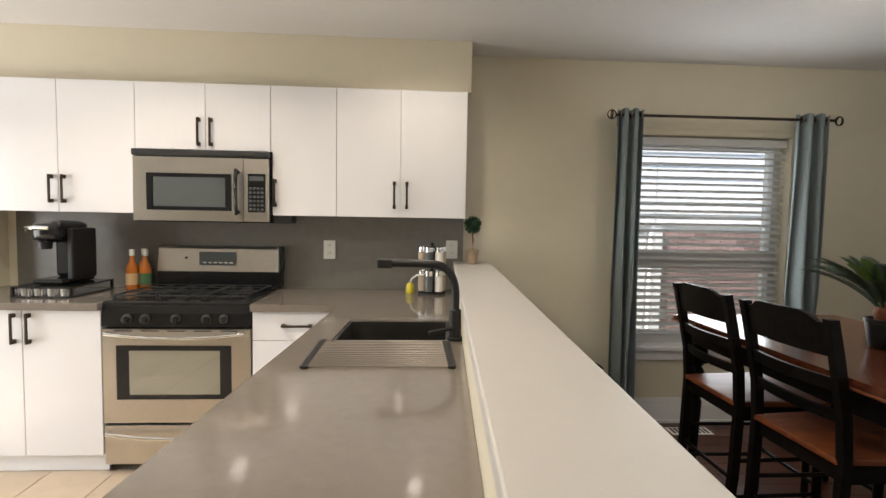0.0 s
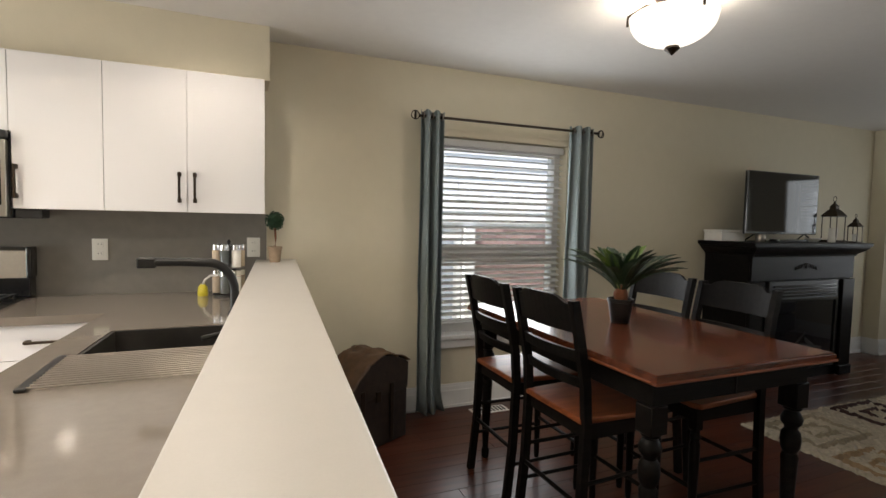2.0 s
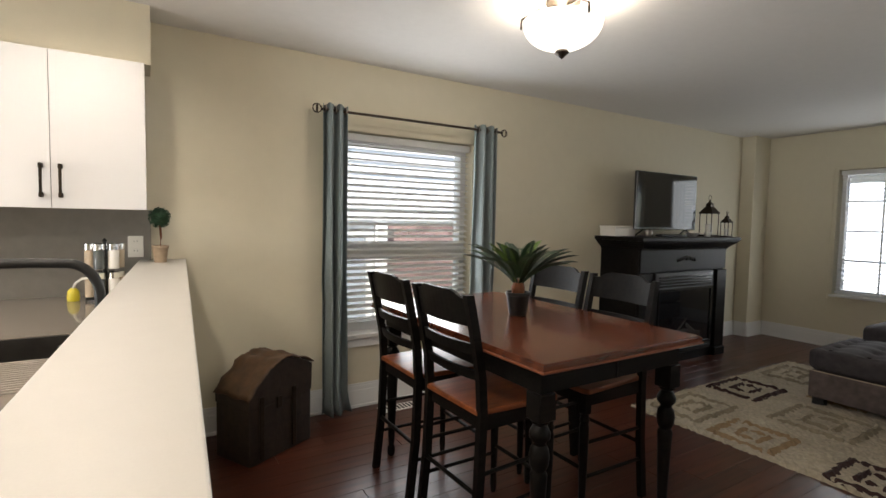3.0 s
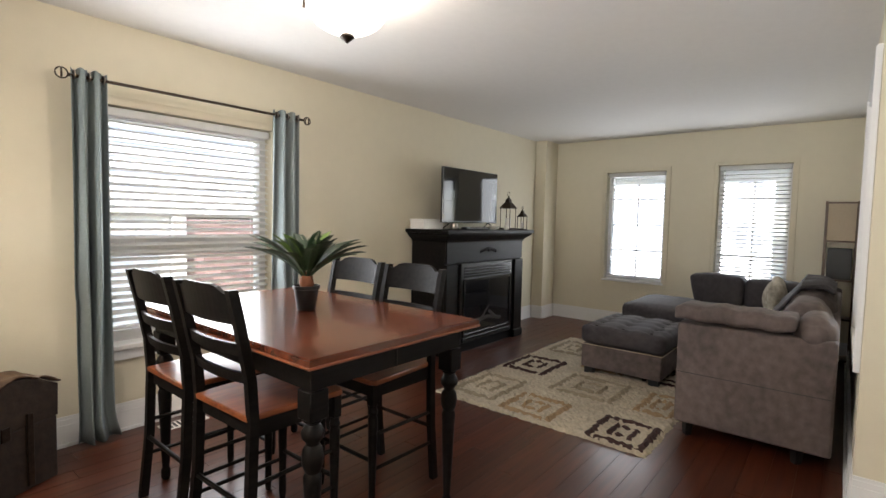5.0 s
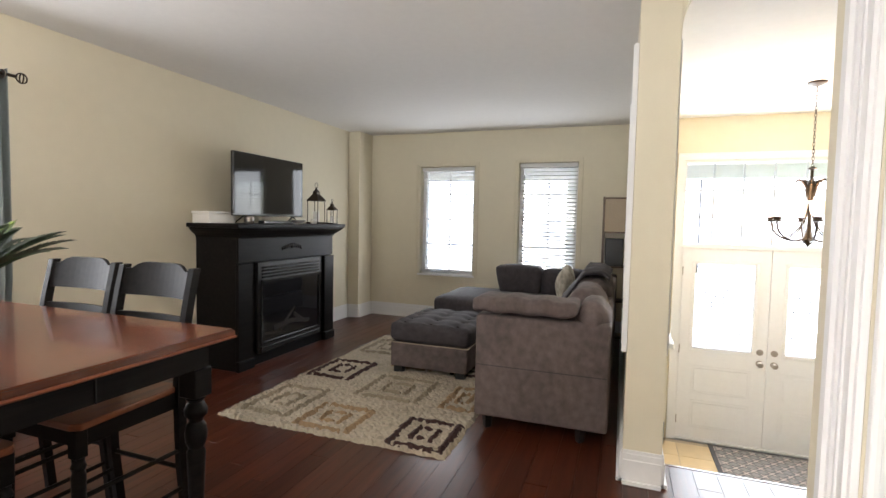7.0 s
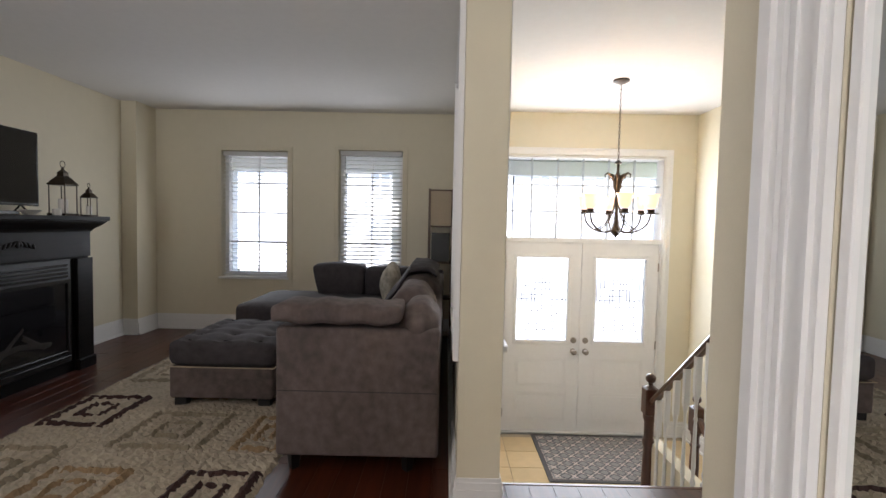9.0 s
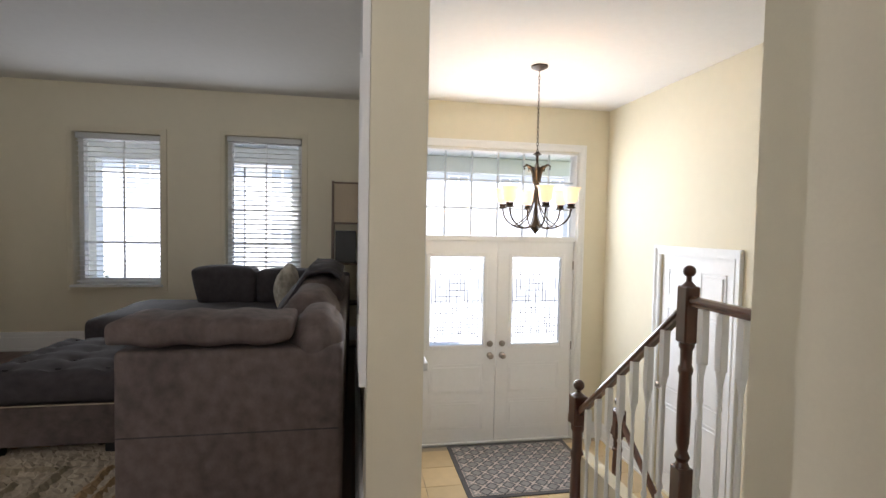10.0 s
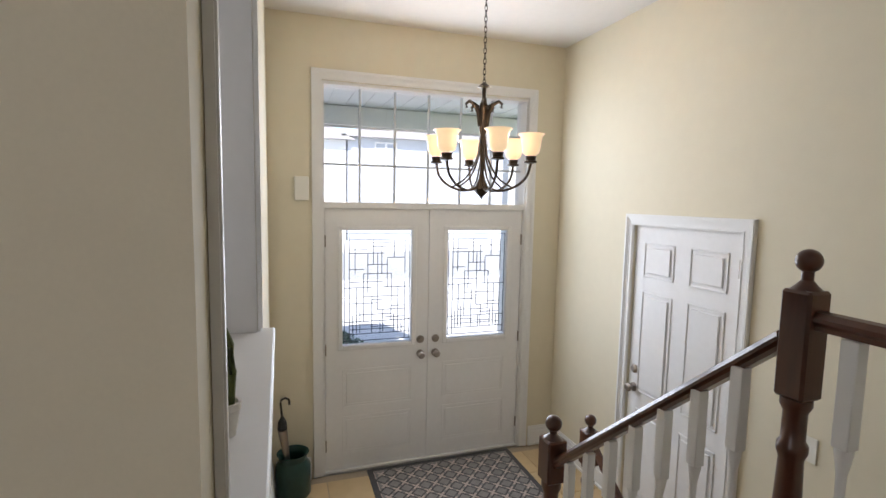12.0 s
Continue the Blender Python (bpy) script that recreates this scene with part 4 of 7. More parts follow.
world_part("side_cap", boxm(0.787, 0.812, 5.236, 5.316, 1.025, 1.185, 0.006), M_BLACK, sv)
disp = world_part("clock_panel", boxm(0.305, 0.525, 5.235, 5.2495, 1.065, 1.148, 0.003, 1), M_DISPLAY, bg, "grey clock and timer panel")
bm = bmesh.new()
for i in range(6):
    box(bm, 0.33 + 0.032 * i, 0.35 + 0.032 * i, 5.2335, 5.2348, 1.077, 1.085)
world_part("button", bm, M_PLASTIC, bg)
k = bmesh.new()
lathe(k, [(0.008, 0), (0.008, 0.006), (0.0001, 0.007)], (0, 0, 0), 12, Matrix.Translation((0.225, 5.243, 1.11)) @ Matrix.Rotation(radians(90), 4, "X"))
world_part("lamp_switch", k, M_MATTE, bg)
for i in range(3):
    gx0 = X0 + 0.035 + 0.235 * i
    bm = bmesh.new()
    zz = 0.948
    for x in (gx0, gx0 + 0.11, gx0 + 0.22):
        box(bm, x - 0.005, x + 0.005, YF + 0.05, 5.20, zz - 0.008, zz, 0.002, 1)
    for y in (YF + 0.05, YF + 0.17, YF + 0.25, YF + 0.37, 5.195):
        box(bm, gx0 - 0.005, gx0 + 0.225, y - 0.005, y + 0.005, zz - 0.007, zz + 0.001, 0.002, 1)
    for x in (gx0, gx0 + 0.22):
        for y in (YF + 0.055, 5.19):
            box(bm, x - 0.006, x + 0.006, y - 0.006, y + 0.006, 0.9225, zz - 0.006)
    world_part("grate", bm, M_IRON, sv, "cast iron burner grate")
for bx, by in ((0.17, 4.90), (0.17, 5.09), (0.41, 4.99), (0.65, 4.90), (0.65, 5.09)):
    k = bmesh.new()
    lathe(k, [(0.045, 0.9225), (0.045, 0.93), (0.032, 0.932), (0.032, 0.938), (0.0001, 0.939)], (bx, by, 0), 18)
    world_part("burner", k, M_IRON, sv, "", True)

# microwave
mw = thing("microwave", (0.45, 5.1, 1.35), "stainless over-the-range microwave with a dark glass door", "microwave")
x0, x1, yf, z0, z1 = 0.058, 0.808, 4.975, 1.342, 1.746
world_part("body", boxm(x0 + 0.004, x1 + 0.012, yf + 0.035, 5.335, z0 - 0.006, z1), M_BLACK, mw)
world_part("vent_hood", boxm(x0 - 0.004, x1 + 0.006, yf - 0.012, yf + 0.034, z1 - 0.04, z1 - 0.002, 0.008), M_MATTE, mw, "black vent strip")
bm = bmesh.new()
for a, b, p, q in rects_with_holes(x0, 0.665, z0, z1 - 0.045, [(0.13, 0.60, z0 + 0.06, z1 - 0.135)]):
    box(bm, a, b, yf, yf + 0.034, p, q)
bmesh.ops.remove_doubles(bm, verts=bm.verts, dist=1e-5)
md_ = world_part("door", bm, M_STEEL, mw, "brushed stainless door")
bm = bmesh.new()
for r in ((0.13, 0.165, z0 + 0.06, z1 - 0.135), (0.565, 0.60, z0 + 0.06, z1 - 0.135), (0.165, 0.565, z0 + 0.06, z0 + 0.08), (0.165, 0.565, z1 - 0.155, z1 - 0.135)):
    box(bm, r[0] + 0.001, r[1] - 0.001, yf - 0.002, yf + 0.008, r[2], r[3])
world_part("window_border", bm, M_SCREEN, md_)
world_part("window", boxm(0.166, 0.564, yf + 0.002, yf + 0.01, z0 + 0.081, z1 - 0.156), M_DISPLAY, md_, "grey mesh window")
k = bmesh.new()
tube(k, [(0.637, yf, z1 - 0.125), (0.637, yf - 0.035, z1 - 0.115), (0.637, yf - 0.045, z1 - 0.16), (0.637, yf - 0.047, 1.53), (0.637, yf - 0.045, z0 + 0.09), (0.637, yf - 0.035, z0 + 0.045), (0.637, yf, z0 + 0.055)], 0.012, 10)
world_part("handle", k, M_BLACK, md_, "curved black handle", True)
pn = world_part("control_panel", boxm(0.667, x1, yf, yf + 0.034, z0, z1 - 0.045, 0.002, 1), M_STEEL, mw, "stainless side panel with a black keypad")
world_part("keypad", boxm(0.69, 0.79, yf - 0.003, yf - 0.0005, z0 + 0.055, z1 - 0.13, 0.001, 1), M_SCREEN, pn, "black keypad")
world_part("display", boxm(0.70, 0.78, yf - 0.0045, yf - 0.0032, z1 - 0.17, z1 - 0.145), M_DISPLAY, pn)
bm = bmesh.new()
for i in range(4):
    for j in range(6):
        box(bm, 0.698 + 0.022 * i, 0.713 + 0.022 * i, yf - 0.0045, yf - 0.0032, z0 + 0.065 + 0.024 * j, z0 + 0.077 + 0.024 * j)
world_part("button", bm, M_DISPLAY, pn)
world_part("light_housing", boxm(0.82, 0.93, 5.02, 5.12, 1.335, 1.380, 0.006), M_MATTE, mw)


def outlet(at, label, kind="outlet", w=0.075, h=0.12, turn=0.0, group=""):
    """Cover plate facing -y before the turn."""
    o = thing(kind, at, label, "outlet" if "outlet" in kind else "switch", group, turn)
    part("cover_plate", boxm(-w / 2, w / 2, -0.006, 0, -h / 2, h / 2, 0.003, 2), M_PLASTIC, o)
    if "outlet" in kind:
        for z in (-0.026, 0.026):
            s_ = part("socket", boxm(-0.017, 0.017, -0.009, -0.006, z - 0.015, z + 0.015, 0.002, 1), M_PLASTIC, o)
            bm = bmesh.new()
            for x in (-0.007, 0.007):
                box(bm, x - 0.0012, x + 0.0012, -0.0096, -0.0088, z - 0.002, z + 0.008)
            part("slot", bm, M_MATTE, s_)
    else:
        part("rocker", boxm(-0.017, 0.017, -0.010, -0.006, -0.033, 0.033, 0.002, 1), M_PLASTIC, o)
    return o


outlet((1.095, 5.318, 1.167), "ivory duplex outlet on the grey backsplash", "wall_outlet", group="wall outlets")
outlet((1.89, 5.318, 1.178), "ivory duplex outlet behind the jar rack", "wall_outlet", group="wall outlets")
outlet((-0.402, 5.318, 1.178), "ivory duplex outlet beside the coffee maker", "wall_outlet", group="wall outlets")

# coffee maker on its capsule drawer
cd = thing("capsule_drawer", (-0.70, 5.05, 0.915), "black wire drawer full of coffee capsules", "coffee capsule drawer")
world_part("tray", boxm(-0.90, -0.42, 4.86, 5.24, 0.918, 0.925), M_BLACK, cd)
world_part("top_plate", boxm(-0.90, -0.42, 4.86, 5.24, 0.968, 0.978, 0.003, 1), M_BLACK, cd)
for x in (-0.89, -0.43):
    for y in (4.87, 5.23):
        world_part("post", boxm(x - 0.008, x + 0.008, y - 0.008, y + 0.008, 0.9155, 0.968), M_BLACK, cd)
cap = None
for i in range(9):
    x = -0.87 + 0.052 * i
    k = bmesh.new()
    lathe(k, [(0.018, 0), (0.023, 0.038), (0.025, 0.040), (0.0001, 0.041)], (0, 0, 0), 14, Matrix.Translation((x, 4.89, 0.9255)))
    world_part("capsule", k, (M_CHROME, M_WHITECER)[i % 2], cd, "foil-topped coffee capsule", True)
cm = thing("coffee_maker", (-0.68, 5.05, 0.978), "black single-serve coffee maker with a silver lever, on the capsule drawer", "coffee maker")
world_part("base", boxm(-0.80, -0.56, 4.92, 5.20, 0.979, 1.01, 0.012), M_BLACK, cm)
world_part("column", boxm(-0.76, -0.58, 5.06, 5.20, 1.01, 1.27, 0.02), M_BLACK, cm)
bm = bmesh.new()
cushion(bm, -0.80, -0.59, 4.91, 5.19, 1.225, 1.335, 0.012, 6, 3)
world_part("head", bm, M_BLACK, cm, "rounded black brew head", True)
world_part("water_tank", boxm(-0.578, -0.53, 4.98, 5.19, 1.0, 1.30, 0.012), M_MATTE, cm)
k = bmesh.new()
tube(k, [(-0.84, 4.93, 1.285), (-0.80, 4.885, 1.30), (-0.70, 4.87, 1.305), (-0.62, 4.885, 1.30)], 0.010, 8)
world_part("lever", k, M_CHROME, cm, "silver lever", True)
k = bmesh.new()
lathe(k, [(0.035, 1.18), (0.042, 1.225)], (-0.715, 4.95, 0), 16)
world_part("spout", k, M_MATTE, cm, "", True)


for o_ in (cd, cm):
    o_.scale = (0.66, 1.0, 0.97)
    o_.location.x += 0.315
    o_.location.y -= 0.02
def bottle(x, y, col, lab, name_):
    b = thing("syrup_bottle", (x, y, 0.9155), name_, "bottle", "syrup bottles")
    k = bmesh.new()
    lathe(k, [(0.030, 0), (0.034, 0.005), (0.034, 0.12), (0.026, 0.15), (0.013, 0.175), (0.012, 0.205), (0.0001, 0.206)], n=20)
    part("glass_body", k, col, b, "", True)
    k = bmesh.new()
    lathe(k, [(0.0348, 0.03), (0.0348, 0.10)], n=20)
    part("label_band", k, lab, b, "", True)
    k = bmesh.new()
    lathe(k, [(0.015, 0.207), (0.015, 0.245), (0.0001, 0.246)], n=14)
    part("cap", k, M_WHITECER, b, "pale cap", True)
    return b


bottle(-0.075, 5.19, M_AMBER, M_LABEL2, "amber syrup bottle with a tan label beside the stove")
bottle(-0.04, 5.26, M_AMBER, M_LABEL2, "amber syrup bottle with an orange label behind the others")
bottle(0.0, 5.20, M_AMBER, M_LABEL, "amber syrup bottle with a green label beside the stove")

# spice carousel and small things by the ledge
cr = thing("spice_carousel", (1.755, 5.12, 0.9155), "chrome carousel rack with two tiers of glass spice jars", "spice rack")
k = bmesh.new()
lathe(k, [(0.085, 0), (0.085, 0.012), (0.02, 0.018), (0.008, 0.02), (0.008, 0.30), (0.014, 0.305), (0.0001, 0.32)], n=24)
part("stand", k, M_MATTE, cr, "", True)
for tier in (0, 1):
    for i in range(6):
        a = radians(60 * i + 10)
        m_ = Matrix.Translation((0.062 * math.cos(a), 0.062 * math.sin(a), 0.02 + 0.145 * tier))
        k = bmesh.new()
        lathe(k, [(0.024, 0), (0.025, 0.09), (0.022, 0.095)], n=14, m=m_)
        j = part("jar", k, (M_SHADE, M_DISPLAY, M_WHITECER)[i % 3], cr, "small glass spice jar", True)
        k = bmesh.new()
        lathe(k, [(0.026, 0.096), (0.026, 0.125), (0.0001, 0.127)], n=14, m=m_)
        part("lid", k, M_CHROME, j, "chrome lid", True)
so = thing("soap_bottle", (1.62, 5.13, 0.9155), "small yellow dish soap bottle with a curved white spout", "bottle")
k = bmesh.new()
lathe(k, [(0.026, 0), (0.028, 0.01), (0.024, 0.05), (0.012, 0.065), (0.0001, 0.066)], n=16)
part("body", k, M_YELLOW, so, "", True)
k = bmesh.new()
tube(k, [(0, 0, 0.06), (0.01, -0.01, 0.09), (0.04, -0.03, 0.115), (0.075, -0.05, 0.12)], 0.006, 8)
part("spout", k, M_PLASTIC, so, "", True)
tp = thing("topiary", (2.005, 5.14, 1.1005), "small boxwood ball topiary in a clay pot on the ledge", "plant")
k = bmesh.new()
lathe(k, [(0.030, 0), (0.038, 0.075), (0.042, 0.077), (0.042, 0.092), (0.036, 0.092), (0.034, 0.082), (0.0001, 0.08)], n=20)
part("pot", k, M_TERRA, tp, "aged clay pot", True)
k = bmesh.new()
tube(k, [(0, 0, 0.08), (0.004, 0.002, 0.14), (0, 0, 0.20)], 0.006, 8)
part("stem", k, M_BARK, tp)
k = bmesh.new()
rr = random.Random(3)
for i in range(420):
    z = rr.uniform(-1, 1)
    a = rr.uniform(0, 2 * math.pi)
    r = math.sqrt(1 - z * z)
    n_ = Vector((r * math.cos(a), r * math.sin(a), z))
    c_ = Vector((0, 0, 0.245)) + n_ * rr.uniform(0.040, 0.057)
    t_ = n_.orthogonal().normalized()
    t_.rotate(Matrix.Rotation(rr.uniform(0, 6.28), 3, n_))
    b_ = n_.cross(t_)
    s_ = rr.uniform(0.006, 0.010)
    k.faces.new([k.verts.new(c_ + t_ * s_), k.verts.new(c_ + b_ * s_ * 0.6 + n_ * 0.004), k.verts.new(c_ - t_ * s_), k.verts.new(c_ - b_ * s_ * 0.6 - n_ * 0.002)])
bmesh.ops.create_icosphere(k, subdivisions=2, radius=0.046, matrix=Matrix.Translation((0, 0, 0.245)))
part("foliage_ball", k, M_TOPIARY, tp, "clipped dark green ball")


# ---- dining ----
tb = thing("dining_table", (3.52, 3.97, 0), "counter-height table with a cherry top and turned black legs", "table")
bm = bmesh.new()
tx0, tx1, ty0, ty1 = 3.065, 3.975, 3.262, 4.675
for (ins, za, zb) in ((0.0, 0.884, 0.903), (0.006, 0.903, 0.909)):
    c_ = 0.035
    poly = [(tx0 + ins + c_, ty0 + ins), (tx1 - ins - c_, ty0 + ins), (tx1 - ins, ty0 + ins + c_ * 0.4), (tx1 - ins, ty1 - ins - c_ * 0.4), (tx1 - ins - c_, ty1 - ins), (tx0 + ins + c_, ty1 - ins), (tx0 + ins, ty1 - ins - c_ * 0.4), (tx0 + ins, ty0 + ins + c_ * 0.4)]
    poly = [(tx0 + ins, ty0 + ins), (tx1 - ins, ty0 + ins), (tx1 - ins, ty1 - ins), (tx0 + ins, ty1 - ins)]
    prism(bm, poly, "z", za, zb)
tt = world_part("tabletop", bm, M_CHERRY, tb, "reddish cherry wood top with a moulded lighter edge")
bm = bmesh.new()
for a, b, p, q in ((tx0 - 0.006, tx1 + 0.006, ty0 - 0.006, ty0 + 0.02), (tx0 - 0.006, tx1 + 0.006, ty1 - 0.02, ty1 + 0.006), (tx0 - 0.006, tx0 + 0.02, ty0 + 0.02, ty1 - 0.02), (tx1 - 0.02, tx1 + 0.006, ty0 + 0.02, ty1 - 0.02)):
    box(bm, a, b, p, q, 0.874, 0.8835, 0.003, 1)
world_part("edge_moulding", bm, M_SEAT, tt)
for a, b, p, q in ((3.12, 3.92, 3.33, 3.352), (3.12, 3.92, 4.585, 4.607), (3.12, 3.142, 3.352, 4.585), (3.898, 3.92, 3.352, 4.585)):
    world_part("apron", boxm(a, b, p, q, 0.775, 0.8735), M_BLACKWOOD, tb)
world_part("apron_joint", boxm(3.515, 3.519, 3.326, 3.3295, 0.775, 0.873), M_MATTE, tb)
TURN_LEG = [(0.018, 0), (0.026, 0.012), (0.026, 0.05), (0.018, 0.065), (0.022, 0.10), (0.030, 0.28), (0.036, 0.42), (0.038, 0.46), (0.030, 0.475), (0.042, 0.50), (0.045, 0.53), (0.040, 0.56), (0.028, 0.575), (0.030, 0.585), (0.045, 0.60), (0.047, 0.62), (0.036, 0.64), (0.028, 0.65), (0.040, 0.66), (0.040, 0.668)]
for x in (3.15, 3.89):
    for y in (3.36, 4.577):
        k = bmesh.new()
        lathe(k, [(r_ * 0.84, z_) for r_, z_ in TURN_LEG], (x, y, 0), 24)
        box(k, x - 0.038, x + 0.038, y - 0.038, y + 0.038, 0.668, 0.774, 0.004, 1)
        world_part("leg", k, M_BLACKWOOD, tb, "", True)

tb.location = (3.502, 3.944, 0)
tb.scale = (1.005, 1.0, 0.976)


def dining_chair():
    """Counter-height chair facing +x, seat centre over the origin."""
    ch = thing("dining_chair", (0, 0, 0), "black ladder-back counter chair with a honey cherry seat, at the table", "chair", "dining chairs")
    sw, sd_, sh = 0.42, 0.43, 0.62
    bm = bmesh.new()
    poly = [(-sd_ / 2, -sw / 2 + 0.02), (sd_ / 2 - 0.02, -sw / 2 - 0.01), (sd_ / 2, -sw / 2 + 0.02), (sd_ / 2, sw / 2 - 0.02), (sd_ / 2 - 0.02, sw / 2 + 0.01), (-sd_ / 2, sw / 2 - 0.02)]
    prism(bm, poly, "z", sh - 0.024, sh)
    es = [e for e in bm.edges]
    bmesh.ops.bevel(bm, geom=es, offset=0.006, segments=2, profile=0.5, affect="EDGES")
    part("seat", bm, M_SEAT, ch, "honey cherry wood seat")
    bm = bmesh.new()
    for a, b, p, q in ((-0.19, 0.19, -0.195, -0.175), (-0.19, 0.19, 0.175, 0.195), (0.17, 0.19, -0.175, 0.175), (-0.19, -0.17, -0.175, 0.175)):
        box(bm, a, b, p, q, sh - 0.085, sh - 0.025)
    part("seat_frame", bm, M_BLACKWOOD, ch)
    for s in (-1, 1):
        bm = bmesh.new()
        y = s * 0.195
        path = [(-0.235, 0.0), (-0.205, 0.30), (-0.195, 0.60), (-0.205, 0.75), (-0.245, 0.95), (-0.275, 1.08)]
        front = [(a + 0.018, z) for a, z in path]
        back = [(a - 0.018, z) for a, z in path][::-1]
        prism(bm, front + back, "y", y - 0.014, y + 0.014)
        part("leg", bm, M_BLACKWOOD, ch, "curved back leg rising into the post")
        bm = bmesh.new()
        lathe(bm, [(0.013, 0.0), (0.017, 0.04), (0.016, 0.12), (0.021, 0.34), (0.022, 0.44), (0.018, 0.455), (0.024, 0.47), (0.018, 0.485), (0.020, 0.50)], (0.185, s * 0.185, 0), 14)
        box(bm, 0.165, 0.205, s * 0.185 - 0.02, s * 0.185 + 0.02, 0.50, sh - 0.0245, 0.002, 1)
        part("leg", bm, M_BLACKWOOD, ch, "", True)
        for z in (0.20, 0.36):
            bm = bmesh.new()
            tube(bm, [(-0.205, y, z), (0.185, s * 0.185, z)], 0.009, 8)
            part("stretcher", bm, M_BLACKWOOD, ch, "", True)
    for x, z in ((0.185, 0.24), (-0.21, 0.28)):
        bm = bmesh.new()
        tube(bm, [(x, -0.19, z), (x, 0.19, z)], 0.010, 8)
        part("stretcher", bm, M_BLACKWOOD, ch, "", True)

    def slat(z0, z1, crest):
        bm = bmesh.new()
        n = 12
        rows = []
        for i in range(n + 1):
            u = -1 + 2 * i / n
            y = u * 0.181
            bow = -0.022 * (1 - u * u)
            top = z1
            if crest:
                top = z1 + (0.028 if abs(u) < 0.62 else 0.028 * max(0, 1 - (abs(u) - 0.62) / 0.16))
            def xa(z):
                return -0.205 - (z - 0.75) * 0.2 if z > 0.75 else -0.2
            rows.append([bm.verts.new((xa(zz) + bow + o, y, zz)) for zz, o in ((z0, 0.008), (top, 0.008), (top, -0.008), (z0, -0.008))])
        for a, b in zip(rows, rows[1:]):
            for j in range(4):
                bm.faces.new((a[j], a[(j + 1) % 4], b[(j + 1) % 4], b[j]))
        bm.faces.new(rows[0])
        bm.faces.new(rows[-1][::-1])
        return bm
    part("crest_rail", slat(0.955, 1.065, True), M_BLACKWOOD, ch, "wide shaped top rail")
    part("back_slat", slat(0.84, 0.885, False), M_BLACKWOOD, ch)
    part("back_slat", slat(0.735, 0.775, False), M_BLACKWOOD, ch)
    return ch


first = dining_chair()
for x, y, t_ in ((3.232, 4.27, 0), (3.80, 3.745, 180), (3.82, 4.215, 182)):
    copy_thing(first, pose(x, y, 0, 0, 0, t_))
first.matrix_world = pose(3.232, 3.765, 0, 0, 0, 1.5)


def palm():
    p = thing("potted_palm", (3.535, 3.95, 0.8885), "artificial sago palm in a black pot on the table", "plant")
    k = bmesh.new()
    lathe(k, [(0.040, 0), (0.044, 0.004), (0.058, 0.10), (0.063, 0.102), (0.063, 0.118), (0.056, 0.118), (0.052, 0.10), (0.0001, 0.098)], n=24)
    part("pot", k, M_MATTE, p, "tapered matte black pot", True)
    k = bmesh.new()
    bmesh.ops.create_icosphere(k, subdivisions=3, radius=1, matrix=Matrix.Translation((0, 0, 0.135)) @ Matrix.Diagonal((0.034, 0.034, 0.045, 1)))
    for v in k.verts:
        v.co += Vector([noise.noise(v.co * 60 + Vector((i, 0, 0))) * 0.006 for i in range(3)])
    part("core", k, M_BARK, p, "rusty brown scaly core", True)
    rr = random.Random(11)
    for i in range(34):
        ring = i % 3
        a = 2 * math.pi * i / 34 * 3.0 + rr.uniform(-0.15, 0.15)
        length = (0.30, 0.29, 0.25)[ring] * rr.uniform(0.9, 1.08)
        rise = radians((50, 63, 78)[ring] + rr.uniform(-6, 6))
        d = Vector((math.cos(a), math.sin(a), 0))
        side = Vector((-math.sin(a), math.cos(a), 0))
        k = bmesh.new()
        pts = []
        for j in range(13):
            u = j / 12
            ang = rise - u * radians(22)
            pts.append(Vector((0, 0, 0.16)) + d * (0.02 + length * u * math.cos(ang)) + Vector((0, 0, length * u * math.sin(ang))))
        tube(k, pts, 0.002, 5, [0.003 * (1 - 0.7 * j / 12) for j in range(13)])
        for j in range(44):
            u = 0.12 + 0.86 * j / 43
            f = u * 12
            q = pts[int(f)].lerp(pts[min(12, int(f) + 1)], f - int(f))
            t_ = (pts[min(12, int(f) + 1)] - pts[int(f)]).normalized() if int(f) < 12 else (pts[12] - pts[11]).normalized()
            ll = 0.060 * math.sin(math.pi * min(1, u * 0.9 + 0.12)) ** 0.7
            for s in (-1, 1):
                out = (side * s * 0.8 + t_ * 0.75 + Vector((0, 0, 0.28))).normalized()
                w_ = t_ * 0.0048
                tip = q + out * ll * rr.uniform(0.85, 1.1)
                k.faces.new([k.verts.new(q - w_), k.verts.new(q + out * ll * 0.55 - w_ * 0.9 + Vector((0, 0, 0.001))), k.verts.new(tip), k.verts.new(q + out * ll * 0.5 + w_)])
        part("frond", k, M_PALM2 if ring == 2 and i % 2 else M_PALM, p, "stiff dark green frond" if not (ring == 2 and i % 2) else "lighter young frond")
    return p


palm()

